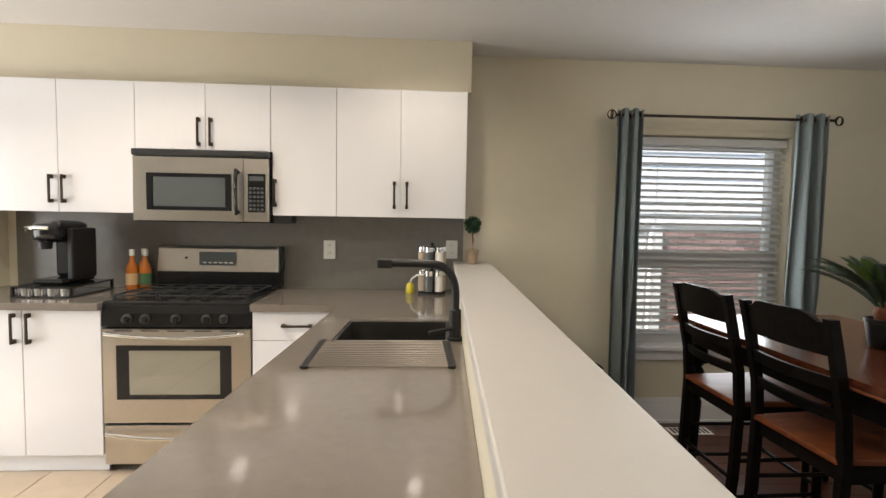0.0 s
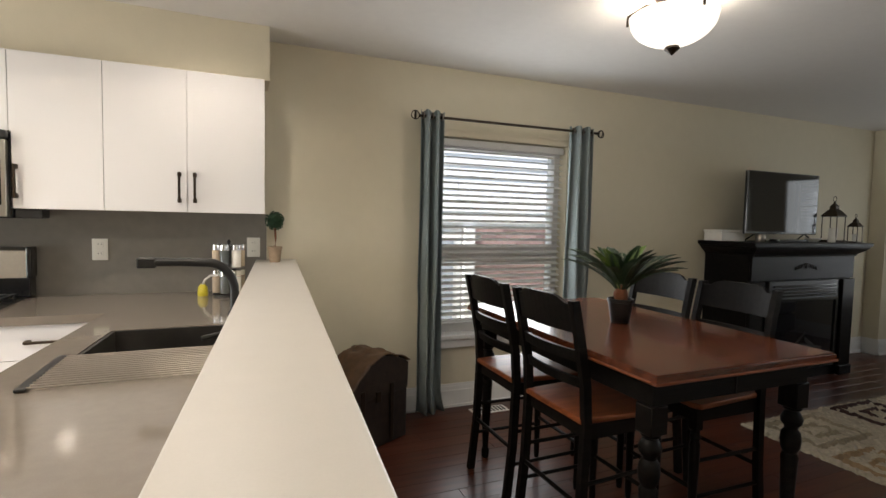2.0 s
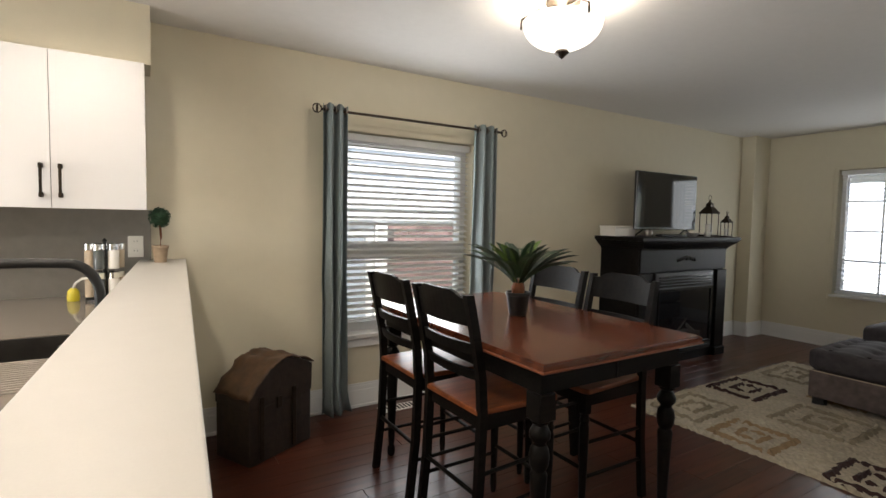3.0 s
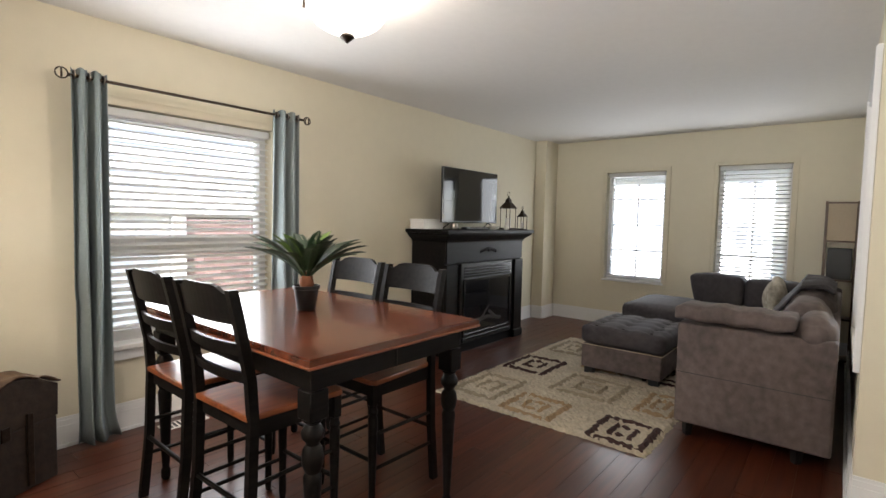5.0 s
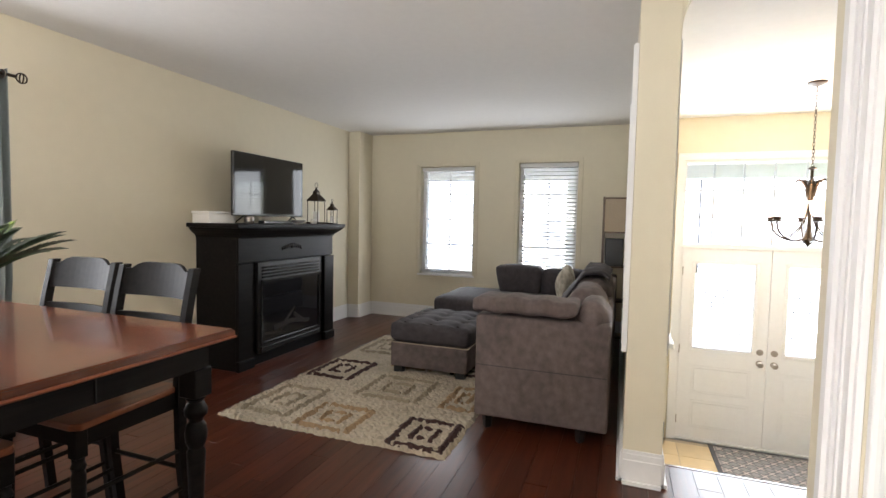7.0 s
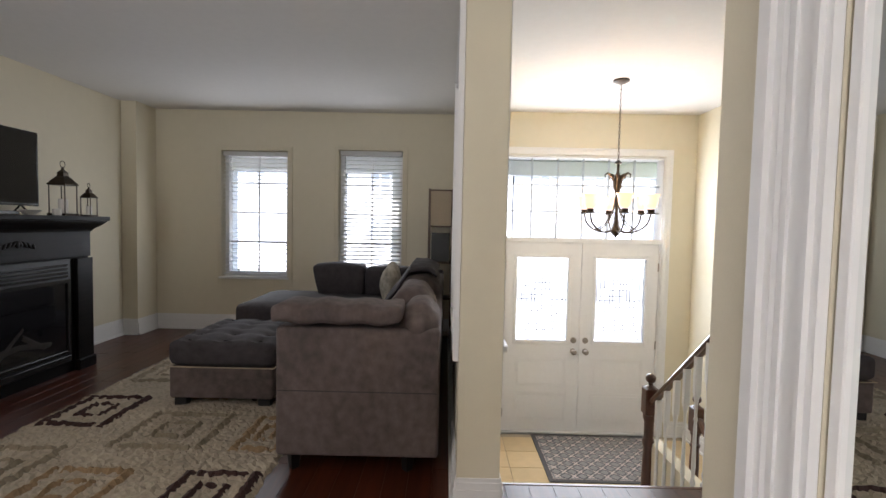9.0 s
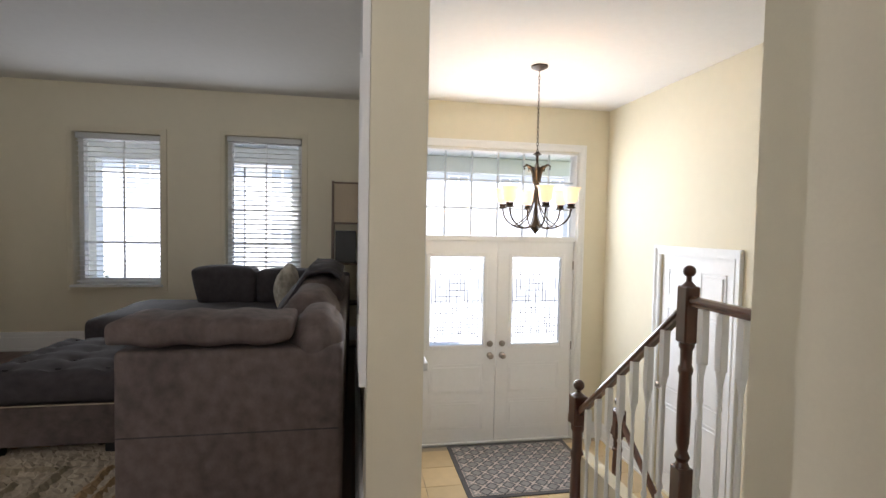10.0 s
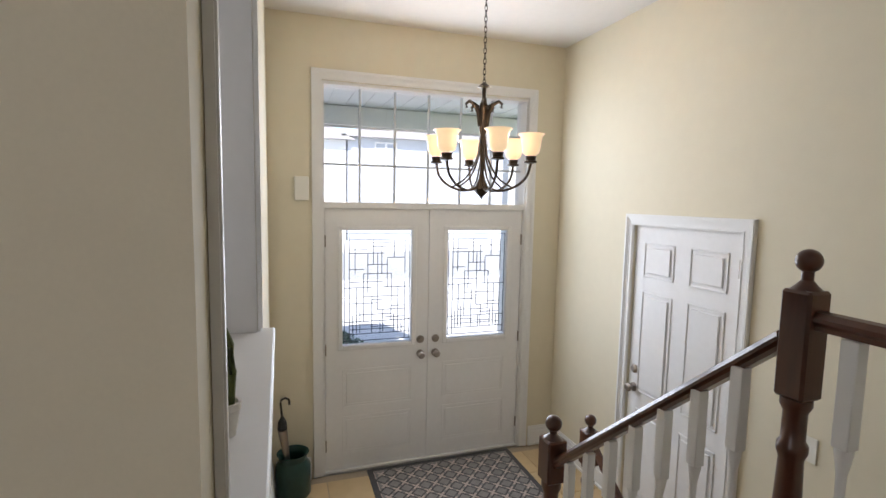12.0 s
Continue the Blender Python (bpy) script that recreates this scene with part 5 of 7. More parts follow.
# curtains and rod
cr_ = thing("curtain_rod", (3.6, 5.22, 2.06), "dark metal curtain rod with ring finials over the dining window", "curtain rod")
k = bmesh.new()
tube(k, [(2.92, 5.215, 2.062), (4.395, 5.215, 2.068)], 0.0095, 12)
world_part("rod", k, M_BRONZE, cr_, "", True)
for x in (2.893, 4.422):
    k = bmesh.new()
    n = 20
    for ringz in (0.0, 0.5):
        pts = [(x + 0.028 * math.cos(2 * math.pi * i / n) * (1 if ringz == 0 else 0.2), 5.215 + 0.028 * math.cos(2 * math.pi * i / n) * (0 if ringz == 0 else 1), 2.065 + 0.028 * math.sin(2 * math.pi * i / n)) for i in range(n + 1)]
        tube(k, pts, 0.004, 6)
    world_part("finial", k, M_BRONZE, cr_, "open ring finial", True)
for x in (2.99, 4.30):
    k = bmesh.new()
    tube(k, [(x, 5.22, 2.055), (x, 5.30, 2.05), (x, 5.335, 2.05)], 0.006, 8)
    box(k, x - 0.012, x + 0.012, 5.330, 5.339, 2.01, 2.09, 0.002, 1)
    world_part("bracket", k, M_BRONZE, cr_)


def curtain(x0, x1, label, seed):
    c = thing("curtain", ((x0 + x1) / 2, 5.215, 0.02), label, "curtain", "dining window curtains")
    bm = bmesh.new()
    nx, nz = 60, 26
    rr = random.Random(seed)
    ph = rr.uniform(0, 6)
    grid = []
    for j in range(nz + 1):
        v = j / nz
        z = 0.025 + v * 2.075
        row = []
        for i in range(nx + 1):
            u = i / nx
            amp = 0.040 + 0.008 * math.sin(ph + v * 3)
            x = x0 + (x1 - x0) * u + (1 - v) * 0.02 * math.sin(6 * u + ph) * (1 if v < 0.4 else 0.4)
            y = 5.215 + amp * math.sin(2 * math.pi * 2.5 * u + 0.5 * math.sin(v * 4 + ph) * (1 - v)) + 0.008 * math.sin(13 * u + 5 * v)
            if v < 0.06:
                x += (0.06 - v) * 0.7 * (u - 0.2)
            row.append(bm.verts.new((x, y, z + (0.006 * math.sin(2 * math.pi * 5 * u) if j == nz else 0))))
        grid.append(row)
    for a, b in zip(grid, grid[1:]):
        for i in range(nx):
            bm.faces.new((a[i], a[i + 1], b[i + 1], b[i]))
    ob = world_part("panel", bm, M_CURTAIN, c, "grey-blue pleated fabric", True)
    sol = ob.modifiers.new("thickness", "SOLIDIFY")
    sol.thickness = 0.003
    for i in range(5):
        u = (i + 0.0) / 5 + 0.1
        x = x0 + (x1 - x0) * u
        k = bmesh.new()
        m_ = Matrix.Translation((x, 5.215, 2.066)) @ Matrix.Rotation(radians(90), 4, "Y")
        lathe(k, [(0.018, -0.003), (0.026, -0.003), (0.026, 0.003), (0.018, 0.003), (0.018, -0.003)], n=18, m=m_)
        world_part("grommet", k, M_NICKEL, c, "metal grommet", True)
    return c


curtain(2.93, 3.10, "grey-blue grommet curtain gathered beside the dining window", 1)
curtain(4.14, 4.35, "grey-blue grommet curtain gathered beside the dining window, behind the table", 2)

# ceiling light over the table
cl = thing("ceiling_light", (3.68, 3.845, H), "semi-flush alabaster bowl ceiling light with bronze finial, lit", "ceiling light")
k = bmesh.new()
lathe(k, [(0.085, H - 0.001), (0.085, H - 0.02), (0.04, H - 0.035), (0.02, H - 0.05), (0.012, H - 0.06), (0.012, 2.20), (0.03, 2.195), (0.035, 2.185), (0.02, 2.172), (0.012, 2.165), (0.0001, 2.155)], (3.68, 3.845, 0), 24)
world_part("stem", k, M_BRONZE, cl, "oil-rubbed bronze canopy and finial", True)
k = bmesh.new()
prof = [(0.19 * math.sin(a), 2.325 - 0.125 * math.cos(a)) for a in [math.pi / 2 * i / 12 for i in range(13)]]
prof = [(max(r, 0.014), z) for r, z in prof] + [(0.194, 2.332), (0.184, 2.332)] + [(max(0.183 * math.sin(a), 0.014), 2.325 - 0.118 * math.cos(a)) for a in [math.pi / 2 * i / 12 for i in range(12, -1, -1)]]
lathe(k, prof, (3.68, 3.845, 0), 36)
bowl = world_part("shade", k, M_ALABASTER, cl, "glowing alabaster glass bowl", True)
bowl.visible_shadow = False
for i in range(3):
    a = radians(20 + 120 * i)
    k = bmesh.new()
    c0 = Vector((3.68, 3.845, 0))
    d = Vector((math.cos(a), math.sin(a), 0))
    tube(k, [c0 + d * 0.01 + Vector((0, 0, 2.40)), c0 + d * 0.12 + Vector((0, 0, 2.395)), c0 + d * 0.198 + Vector((0, 0, 2.35)), c0 + d * 0.200 + Vector((0, 0, 2.305))], 0.006, 8)
    world_part("arm", k, M_BRONZE, cl, "", True)

for px, py in POTS:
    pt = thing("recessed_light", (px, py, H), "small round recessed ceiling light with a white ring, lit", "ceiling light", "recessed lights")
    k = bmesh.new()
    lathe(k, [(0.052, -0.001), (0.068, -0.001), (0.066, -0.008), (0.050, -0.006), (0.052, -0.001)], n=28)
    part("trim_ring", k, M_TRIM, pt, "", True)
    k = bmesh.new()
    lathe(k, [(0.0001, -0.004), (0.049, -0.004)], n=28)
    g = part("lens", k, M_LAMPLENS, pt, "glowing white lens")
    g.visible_shadow = False

# old trunk behind the half wall
tk = thing("trunk", (2.395, 4.775, 0), "worn dark brown trunk with a ragged tan hide lid", "trunk", "", 27.9)
TW, TL = 0.45, 0.29
tk.scale = (1.0, 1.0, 0.93)


def lid_z(s_):
    return 0.36 + 0.225 * math.sin(math.pi / 2 * min(1, 0.08 + 1.7 * s_)) - 0.075 * max(0, (s_ - 0.55) / 0.45) ** 2


def arch_slab(v0, v1, grow, z_low, seed, rough):
    """A barrel-topped slab across the trunk, with a worn uneven top and ragged ends."""
    bm = bmesh.new()
    nv, n = 14, 26
    rings = []
    for i in range(nv + 1):
        v = v0 + (v1 - v0) * i / nv
        ring = []
        for j in range(n + 1):
            s_ = j / n
            p = Vector((TW * s_ + grow * (2 * s_ - 1), v, lid_z(s_) + grow))
            wob = noise.noise(Vector((p.x * 16, p.y * 9, seed))) * rough + 0.35 * rough * math.sin(40 * v + 3 * s_)
            p.z += wob
            if i in (0, nv):
                p.y += noise.noise(Vector((p.x * 34, seed, 2))) * rough * 1.6
            ring.append(p)
        ring += [Vector((TW + grow, v, z_low)), Vector((-grow, v, z_low))]
        rings.append([bm.verts.new(p) for p in ring])
    m_ = len(rings[0])
    for a, b in zip(rings, rings[1:]):
        for j in range(m_):
            bm.faces.new((a[j], a[(j + 1) % m_], b[(j + 1) % m_], b[j]))
    bm.faces.new(rings[0])
    bm.faces.new(rings[-1][::-1])
    return bm


part("body", boxm(0.002, TW - 0.002, 0.002, TL - 0.002, 0.0, 0.335, 0.008), M_LEATHER, tk)
part("lid", arch_slab(0.0, TL, 0.0, 0.337, 2, 0.006), M_LEATHER, tk, "barrel-topped leather lid")
hd = arch_slab(-0.012, TL, 0.012, 0.38, 5, 0.016)
dead = [v for v in hd.verts if v.co.z < 0.3805]
bmesh.ops.delete(hd, geom=dead, context="VERTS")
hide = part("leather_flap", hd, M_HIDE, tk, "ragged tan hide stretched over the lid", True)
hide.modifiers.new("thickness", "SOLIDIFY").thickness = 0.008
for u in (0.08, 0.31):
    part("strap", boxm(u - 0.016, u + 0.016, -0.010, 0.0, 0.02, 0.40, 0.004), M_BRONZE, tk, "dark leather strap")
part("clasp", boxm(0.18, 0.22, -0.012, 0.0, 0.30, 0.37, 0.004), M_BRONZE, tk)
vt = thing("floor_vent", (3.36, 5.18, 0.001), "cream metal floor register under the window", "floor vent")
world_part("plate", boxm(3.22, 3.50, 5.12, 5.23, 0.001, 0.006, 0.002, 1), M_PLASTIC, vt)
for i in range(9):
    world_part("slat", boxm(3.24 + 0.028 * i, 3.255 + 0.028 * i, 5.135, 5.215, 0.0062, 0.008), M_MATTE, vt)

vt.location.x += 0.12

# ---- living room ----
fp = thing("fireplace", (6.4, 5.15, 0), "black painted fireplace mantel with a gas insert and carved appliques", "fireplace")
YB = 5.447
made = set(scene.objects)
world_part("body", boxm(5.66, 7.14, 5.02, YB, 0.0, 1.16), M_BLACKWOOD, fp, "black stained wood case")
for x0, x1 in ((5.65, 5.83), (6.97, 7.15)):
    p_ = world_part("pilaster", boxm(x0, x1, 4.985, 5.018, 0.09, 0.93, 0.004, 1), M_BLACKWOOD, fp)
    world_part("plinth", boxm(x0 - 0.008, x1 + 0.008, 4.97, 5.019, 0.0, 0.089, 0.006, 1), M_BLACKWOOD, fp)
world_part("frieze", boxm(5.66, 7.14, 4.995, 5.018, 0.94, 1.159, 0.004, 1), M_BLACKWOOD, fp)
bm = bmesh.new()
rows = [[bm.verts.new(p) for p in ((5.66 - o, YB, z), (5.66 - o, 4.99 - o, z), (7.14 + o, 4.99 - o, z), (7.14 + o, YB, z))] for o, z in ((0.004, 1.15), (0.012, 1.17), (0.030, 1.185), (0.056, 1.205), (0.078, 1.228), (0.082, 1.24))]
for a, b in zip(rows, rows[1:]):
    for j in range(4):
        bm.faces.new((a[j], a[(j + 1) % 4], b[(j + 1) % 4], b[j]))
bm.faces.new(rows[0])
bm.faces.new(rows[-1][::-1])
world_part("crown_moulding", bm, M_BLACKWOOD, fp)
world_part("mantel_shelf", boxm(5.55, 7.25, 4.90, YB, 1.241, 1.278, 0.006), M_BLACKWOOD, fp, "thick black mantel shelf")
bm = bmesh.new()
for s in (-1, 1):
    for j in range(4):
        cx = 6.40 + s * (0.025 + 0.04 * j)
        bmesh.ops.create_icosphere(bm, subdivisions=2, radius=1, matrix=Matrix.Translation((cx, 4.992, 1.045 + 0.018 * (3 - j) * 0.5)) @ Matrix.Rotation(radians(s * (35 + 10 * j)), 4, "Y") @ Matrix.Diagonal((0.034 - 0.004 * j, 0.008, 0.013, 1)))
bmesh.ops.create_icosphere(bm, subdivisions=2, radius=1, matrix=Matrix.Translation((6.40, 4.99, 1.065)) @ Matrix.Diagonal((0.02, 0.01, 0.028, 1)))
world_part("applique", bm, M_BLACKWOOD, fp, "carved leaf applique", True)
ins = world_part("firebox", boxm(5.90, 6.90, 4.99, 5.019, 0.10, 0.93, 0.003, 1), M_MATTE, fp, "black metal gas insert")
for j in range(4):
    bm = bmesh.new()
    prism(bm, [(4.975, 0.79 + 0.03 * j), (4.99, 0.782 + 0.03 * j), (4.99, 0.80 + 0.03 * j), (4.975, 0.804 + 0.03 * j)], "x", 5.95, 6.85)
    world_part("louvre", bm, M_BLACK, ins)
bm = bmesh.new()
for r in ((5.93, 5.965, 0.17, 0.77), (6.835, 6.87, 0.17, 0.77), (5.965, 6.835, 0.17, 0.20), (5.965, 6.835, 0.74, 0.77)):
    box(bm, r[0], r[1], 4.968, 4.989, r[2], r[3], 0.003, 1)
world_part("glass_frame", bm, M_BLACK, ins)
world_part("glass", boxm(5.966, 6.834, 4.980, 4.985, 0.201, 0.739), M_SCREEN, ins, "dark reflective glass")
bm = bmesh.new()
tube(bm, [(6.1, 4.975, 0.30), (6.38, 4.974, 0.33), (6.66, 4.975, 0.29)], 0.024, 8)
tube(bm, [(6.2, 4.973, 0.27), (6.42, 4.972, 0.45)], 0.02, 8)
tube(bm, [(6.62, 4.973, 0.27), (6.40, 4.972, 0.40)], 0.02, 8)
for v in bm.verts:
    v.co.y = 4.9795 + (v.co.y - 4.975) * 0.18
    v.co += Vector((noise.noise(v.co * 22) * 0.02, 0, noise.noise(v.co * 19) * 0.02))
world_part("log", bm, M_LOG, ins, "ceramic logs behind the glass", True)
world_part("lower_panel", boxm(5.93, 6.87, 4.972, 4.989, 0.11, 0.155, 0.003, 1), M_BLACK, ins)

fp.location = (6.462, 5.04, 0)
fp.scale = (0.945, 1.0, 0.969)

MZ = 1.2395
tv = thing("television", (6.37, 5.05, MZ), "flat black television on a stand on the mantel, screen dark", "television", "", 0.5)
tv.scale = (1.03, 1.0, 1.025)
part("panel", boxm(-0.475, 0.475, 0.0, 0.03, 0.065, 0.605, 0.006), M_BLACK, tv)
part("screen", boxm(-0.460, 0.460, -0.002, -0.0003, 0.085, 0.592), M_SCREEN, tv, "dark glossy screen")
part("back_housing", boxm(-0.30, 0.30, 0.031, 0.06, 0.10, 0.45, 0.01), M_MATTE, tv)
for s in (-1, 1):
    k = bmesh.new()
    tube(k, [(s * 0.33, 0.015, 0.07), (s * 0.31, -0.07, 0.006)], 0.007, 8)
    tube(k, [(s * 0.33, 0.015, 0.07), (s * 0.35, 0.10, 0.006)], 0.007, 8)
    part("foot", k, M_BLACK, tv)
bx = thing("storage_box", (5.83, 5.21, MZ), "white lidded box on the end of the mantel", "box")
part("body", boxm(-0.14, 0.14, -0.09, 0.09, 0.0, 0.075, 0.004), M_WHITECER, bx)
part("lid", boxm(-0.145, 0.145, -0.095, 0.095, 0.076, 0.098, 0.004), M_WHITECER, bx)
solid("white_candle", lathe(bmesh.new(), [(0.024, MZ), (0.026, MZ + 0.004), (0.026, MZ + 0.072), (0.0001, MZ + 0.073)], (5.99, 5.16, 0), 20), M_WHITECER, "short white pillar candle beside the box on the mantel", "candle", "", True)
solid("glass_jar", lathe(bmesh.new(), [(0.036, MZ), (0.040, MZ + 0.006), (0.040, MZ + 0.056), (0.033, MZ + 0.066)], (6.04, 5.02, 0), 20), M_NICKEL, "small shiny votive jar on the mantel under the television", "candle holder", "", True)
solid("cable_box", boxm(6.14, 6.54, 4.93, 5.01, MZ, MZ + 0.024, 0.004), M_BLACK, "flat black cable box on the mantel under the television", "set-top box")
solid("white_bowl", lathe(bmesh.new(), [(0.03, MZ), (0.075, MZ + 0.036), (0.07, MZ + 0.036), (0.028, MZ + 0.006), (0.0001, MZ + 0.005)], (6.66, 4.96, 0), 24), M_WHITECER, "shallow white bowl on the mantel by the television", "bowl", "", True)
solid("small_candle", lathe(bmesh.new(), [(0.028, MZ), (0.030, MZ + 0.006), (0.030, MZ + 0.051), (0.0001, MZ + 0.051)], (6.86, 4.92, 0), 20), M_WHITECER, "stubby cream candle beside the big lantern on the mantel", "candle", "", True)


def lantern(x, y, s, label):
    l = thing("lantern", (x, y, MZ), label, "lantern", "mantel lanterns")
    w_ = 0.062 * s
    part("base", boxm(-w_, w_, -w_, w_, 0, 0.015 * s, 0.003), M_BRONZE, l)
    for a in (-1, 1):
        for b in (-1, 1):
            part("post", boxm(a * w_ * 0.85 - 0.003, a * w_ * 0.85 + 0.003, b * w_ * 0.85 - 0.003, b * w_ * 0.85 + 0.003, 0.0152 * s, 0.20 * s), M_BRONZE, l)
    k = bmesh.new()
    lathe(k, [(w_ * 1.35, 0.20 * s), (w_ * 1.4, 0.208 * s), (w_ * 0.75, 0.25 * s), (w_ * 0.5, 0.262 * s), (w_ * 0.5, 0.285 * s), (w_ * 0.15, 0.305 * s), (w_ * 0.12, 0.32 * s), (0.0001, 0.325 * s)], n=4, m=Matrix.Rotation(radians(45), 4, "Z"))
    part("roof", k, M_BRONZE, l)
    k = bmesh.new()
    n = 16
    tube(k, [(0.022 * s * math.cos(2 * math.pi * i / n), 0, 0.34 * s + 0.022 * s * math.sin(2 * math.pi * i / n)) for i in range(n + 1)], 0.0025, 6)
    part("ring", k, M_BRONZE, l)
    k = bmesh.new()
    lathe(k, [(0.028 * s, 0.0152 * s), (0.028 * s, 0.11 * s), (0.0001, 0.11 * s)], n=16)
    part("candle", k, M_WHITECER, l, "", True)
    return l


lantern(7.05, 5.02, 1.20, "tall dark metal lantern with a pillar candle on the mantel")
lantern(7.17, 4.90, 0.74, "short dark metal lantern beside the tall one on the mantel")

# rug
rug = thing("area_rug", (6.3, 3.65, 0), "cream shag rug with brown, gold and grey nested squares", "rug")
RX0, RX1, RY0, RY1 = 5.00, 7.44, 2.78, 4.37


def shag(bm, x0, x1, y0, y1, z0, z1, step=0.03, seed=1):
    """A tufted patch: a dense jittered surface with a ragged outline."""
    nx, ny = max(2, int((x1 - x0) / step)), max(2, int((y1 - y0) / step))
    rr = random.Random(seed)
    g = []
    for i in range(nx + 1):
        row = []
        for j in range(ny + 1):
            edge = i in (0, nx) or j in (0, ny)
            row.append(bm.verts.new((x0 + (x1 - x0) * i / nx + rr.uniform(-0.4, 0.4) * step, y0 + (y1 - y0) * j / ny + rr.uniform(-0.4, 0.4) * step, z0 if edge else z1 + rr.uniform(-0.007, 0.007))))
        g.append(row)
    for i in range(nx):
        for j in range(ny):
            bm.faces.new((g[i][j], g[i + 1][j], g[i + 1][j + 1], g[i][j + 1]))


bm = bmesh.new()
shag(bm, RX0, RX1, RY0, RY1, 0.001, 0.019, 0.022, 4)
world_part("rug_body", bm, M_RUGCREAM, rug, "cream shag pile")
colours = {"K": M_RUGDARK, "G": M_RUGGREY, "T": M_RUGGOLD}
plan = [(6.24, 4.20, 0.25, 0.21, "K"), (5.47, 4.18, 0.27, 0.20, "G"), (5.33, 3.70, 0.20, 0.21, "T"), (5.98, 3.56, 0.25, 0.26, "G"), (5.32, 3.07, 0.21, 0.19, "K"),
        (5.97, 3.02, 0.24, 0.14, "T"), (6.70, 3.12, 0.25, 0.21, "K"), (6.68, 3.68, 0.22, 0.2, "T"), (7.05, 4.18, 0.26, 0.2, "G"), (7.2, 3.5, 0.2, 0.25, "K")]
sd0 = 20
for cx, cy, bigx, bigy, c in plan:
    cx, cy = cx - 0.09, cy - 0.08
    bm = bmesh.new()
    for hx, hy, t_ in ((bigx, bigy, 0.058), (bigx * 0.45, bigy * 0.45, 0.045)):
        for r in ((cx - hx, cx + hx, cy - hy, cy - hy + t_), (cx - hx, cx + hx, cy + hy - t_, cy + hy), (cx - hx, cx - hx + t_, cy - hy + t_, cy + hy - t_), (cx + hx - t_, cx + hx, cy - hy + t_, cy + hy - t_)):
            x0_, x1_, y0_, y1_ = max(r[0], RX0 + 0.01), min(r[1], RX1 - 0.01), max(r[2], RY0 + 0.01), min(r[3], RY1 - 0.01)
            sd0 += 1
            shag(bm, x0_, x1_, y0_, y1_, 0.016, 0.034, 0.020, sd0)
    world_part("motif", bm, colours[c], rug, {"K": "dark brown nested squares", "G": "grey-tan nested squares", "T": "gold nested squares"}[c])

# ottoman
ot = thing("ottoman", (6.68, 3.55, 0), "grey-brown tufted microsuede storage ottoman on the rug", "ottoman")
world_part("base", boxm(6.25, 7.08, 3.29, 3.82, 0.07, 0.275, 0.015, 3), M_SOFA, ot, "", True)
bm = bmesh.new()
cushion(bm, 6.24, 7.09, 3.28, 3.83, 0.278, 0.445, 0.016, 22, 2)
buttons = [(6.24 + 0.85 * (i + 0.5) / 5 + (0.0 if j % 2 else 0.0), 3.28 + 0.55 * (j + 0.5) / 3) for i in range(5) for j in range(3)]
for v in bm.verts:
    if v.co.z > 0.40:
        for bx_, by_ in buttons:
            d2 = (v.co.x - bx_) ** 2 + (v.co.y - by_) ** 2
            v.co.z -= 0.028 * math.exp(-d2 / 0.0016)
        fx = min(abs(v.co.x - bx_) for bx_, _ in buttons)
        fy = min(abs(v.co.y - by_) for _, by_ in buttons)
        v.co.z -= 0.008 * math.exp(-fx * fx / 0.0002) + 0.008 * math.exp(-fy * fy / 0.0002)
lid = world_part("lid", bm, M_SOFA2, ot, "button-tufted padded lid", True)
for bx_, by_ in buttons:
    k = bmesh.new()
    bmesh.ops.create_icosphere(k, subdivisions=2, radius=1, matrix=Matrix.Translation((bx_, by_, 0.438)) @ Matrix.Diagonal((0.011, 0.011, 0.006, 1)))
    world_part("button", k, M_SOFA2, lid, "", True)
k = bmesh.new()
tube(k, [(6.245, 3.285, 0.277), (7.085, 3.285, 0.277), (7.085, 3.825, 0.277), (6.245, 3.825, 0.277), (6.245, 3.285, 0.277)], 0.0035, 6)
world_part("piping", k, M_SHADE, ot, "pale stitched piping")
for x in (6.30, 7.03):
    for y in (3.34, 3.77):
        k = bmesh.new()
        prism(k, [(x - 0.03, y - 0.03), (x + 0.03, y - 0.03), (x + 0.03, y + 0.03), (x - 0.03, y + 0.03)], "z", 0.014, 0.071)
        world_part("foot", k, M_MATTE, ot)

ot.location = (6.66, 3.38, 0)
ot.scale = (0.96, 1.27, 1.0)

# sectional sofa
made = set(scene.objects)
so_ = thing("sectional_sofa", (6.8, 2.6, 0), "grey-brown microsuede L-shaped sectional with loose cushions and chaise", "sofa")


def sp(nm, x0, x1, y0, y1, z0, z1, puff, seed, m=M_SOFA, lab="", n=8, soft_edge=0.55):
    bm = bmesh.new()
    cushion(bm, x0, x1, y0, y1, z0, z1, puff, n, seed, soft_edge)
    return world_part(nm, bm, m, so_, lab, True)


world_part("armrest", boxm(5.585, 5.76, 2.03, 2.905, 0.09, 0.70, 0.02, 3), M_SOFA, so_, "flat upholstered end panel", True)
world_part("seam", boxm(5.5825, 5.5848, 2.045, 2.895, 0.40, 0.404), M_SOFA2, so_)
world_part("seat_base", boxm(5.762, 7.2, 2.30, 2.905, 0.09, 0.29, 0.02, 3), M_SOFA, so_, "", True)
world_part("backrest", boxm(5.762, 8.05, 2.03, 2.118, 0.09, 0.70, 0.02, 3), M_SOFA, so_, "", True)
world_part("seat_base", boxm(7.202, 8.05, 2.12, 3.98, 0.09, 0.29, 0.02, 3), M_SOFA2, so_, "chaise base", True)
world_part("backrest", boxm(8.052, 8.20, 2.03, 3.30, 0.09, 0.72, 0.03, 3), M_SOFA2, so_, "", True)
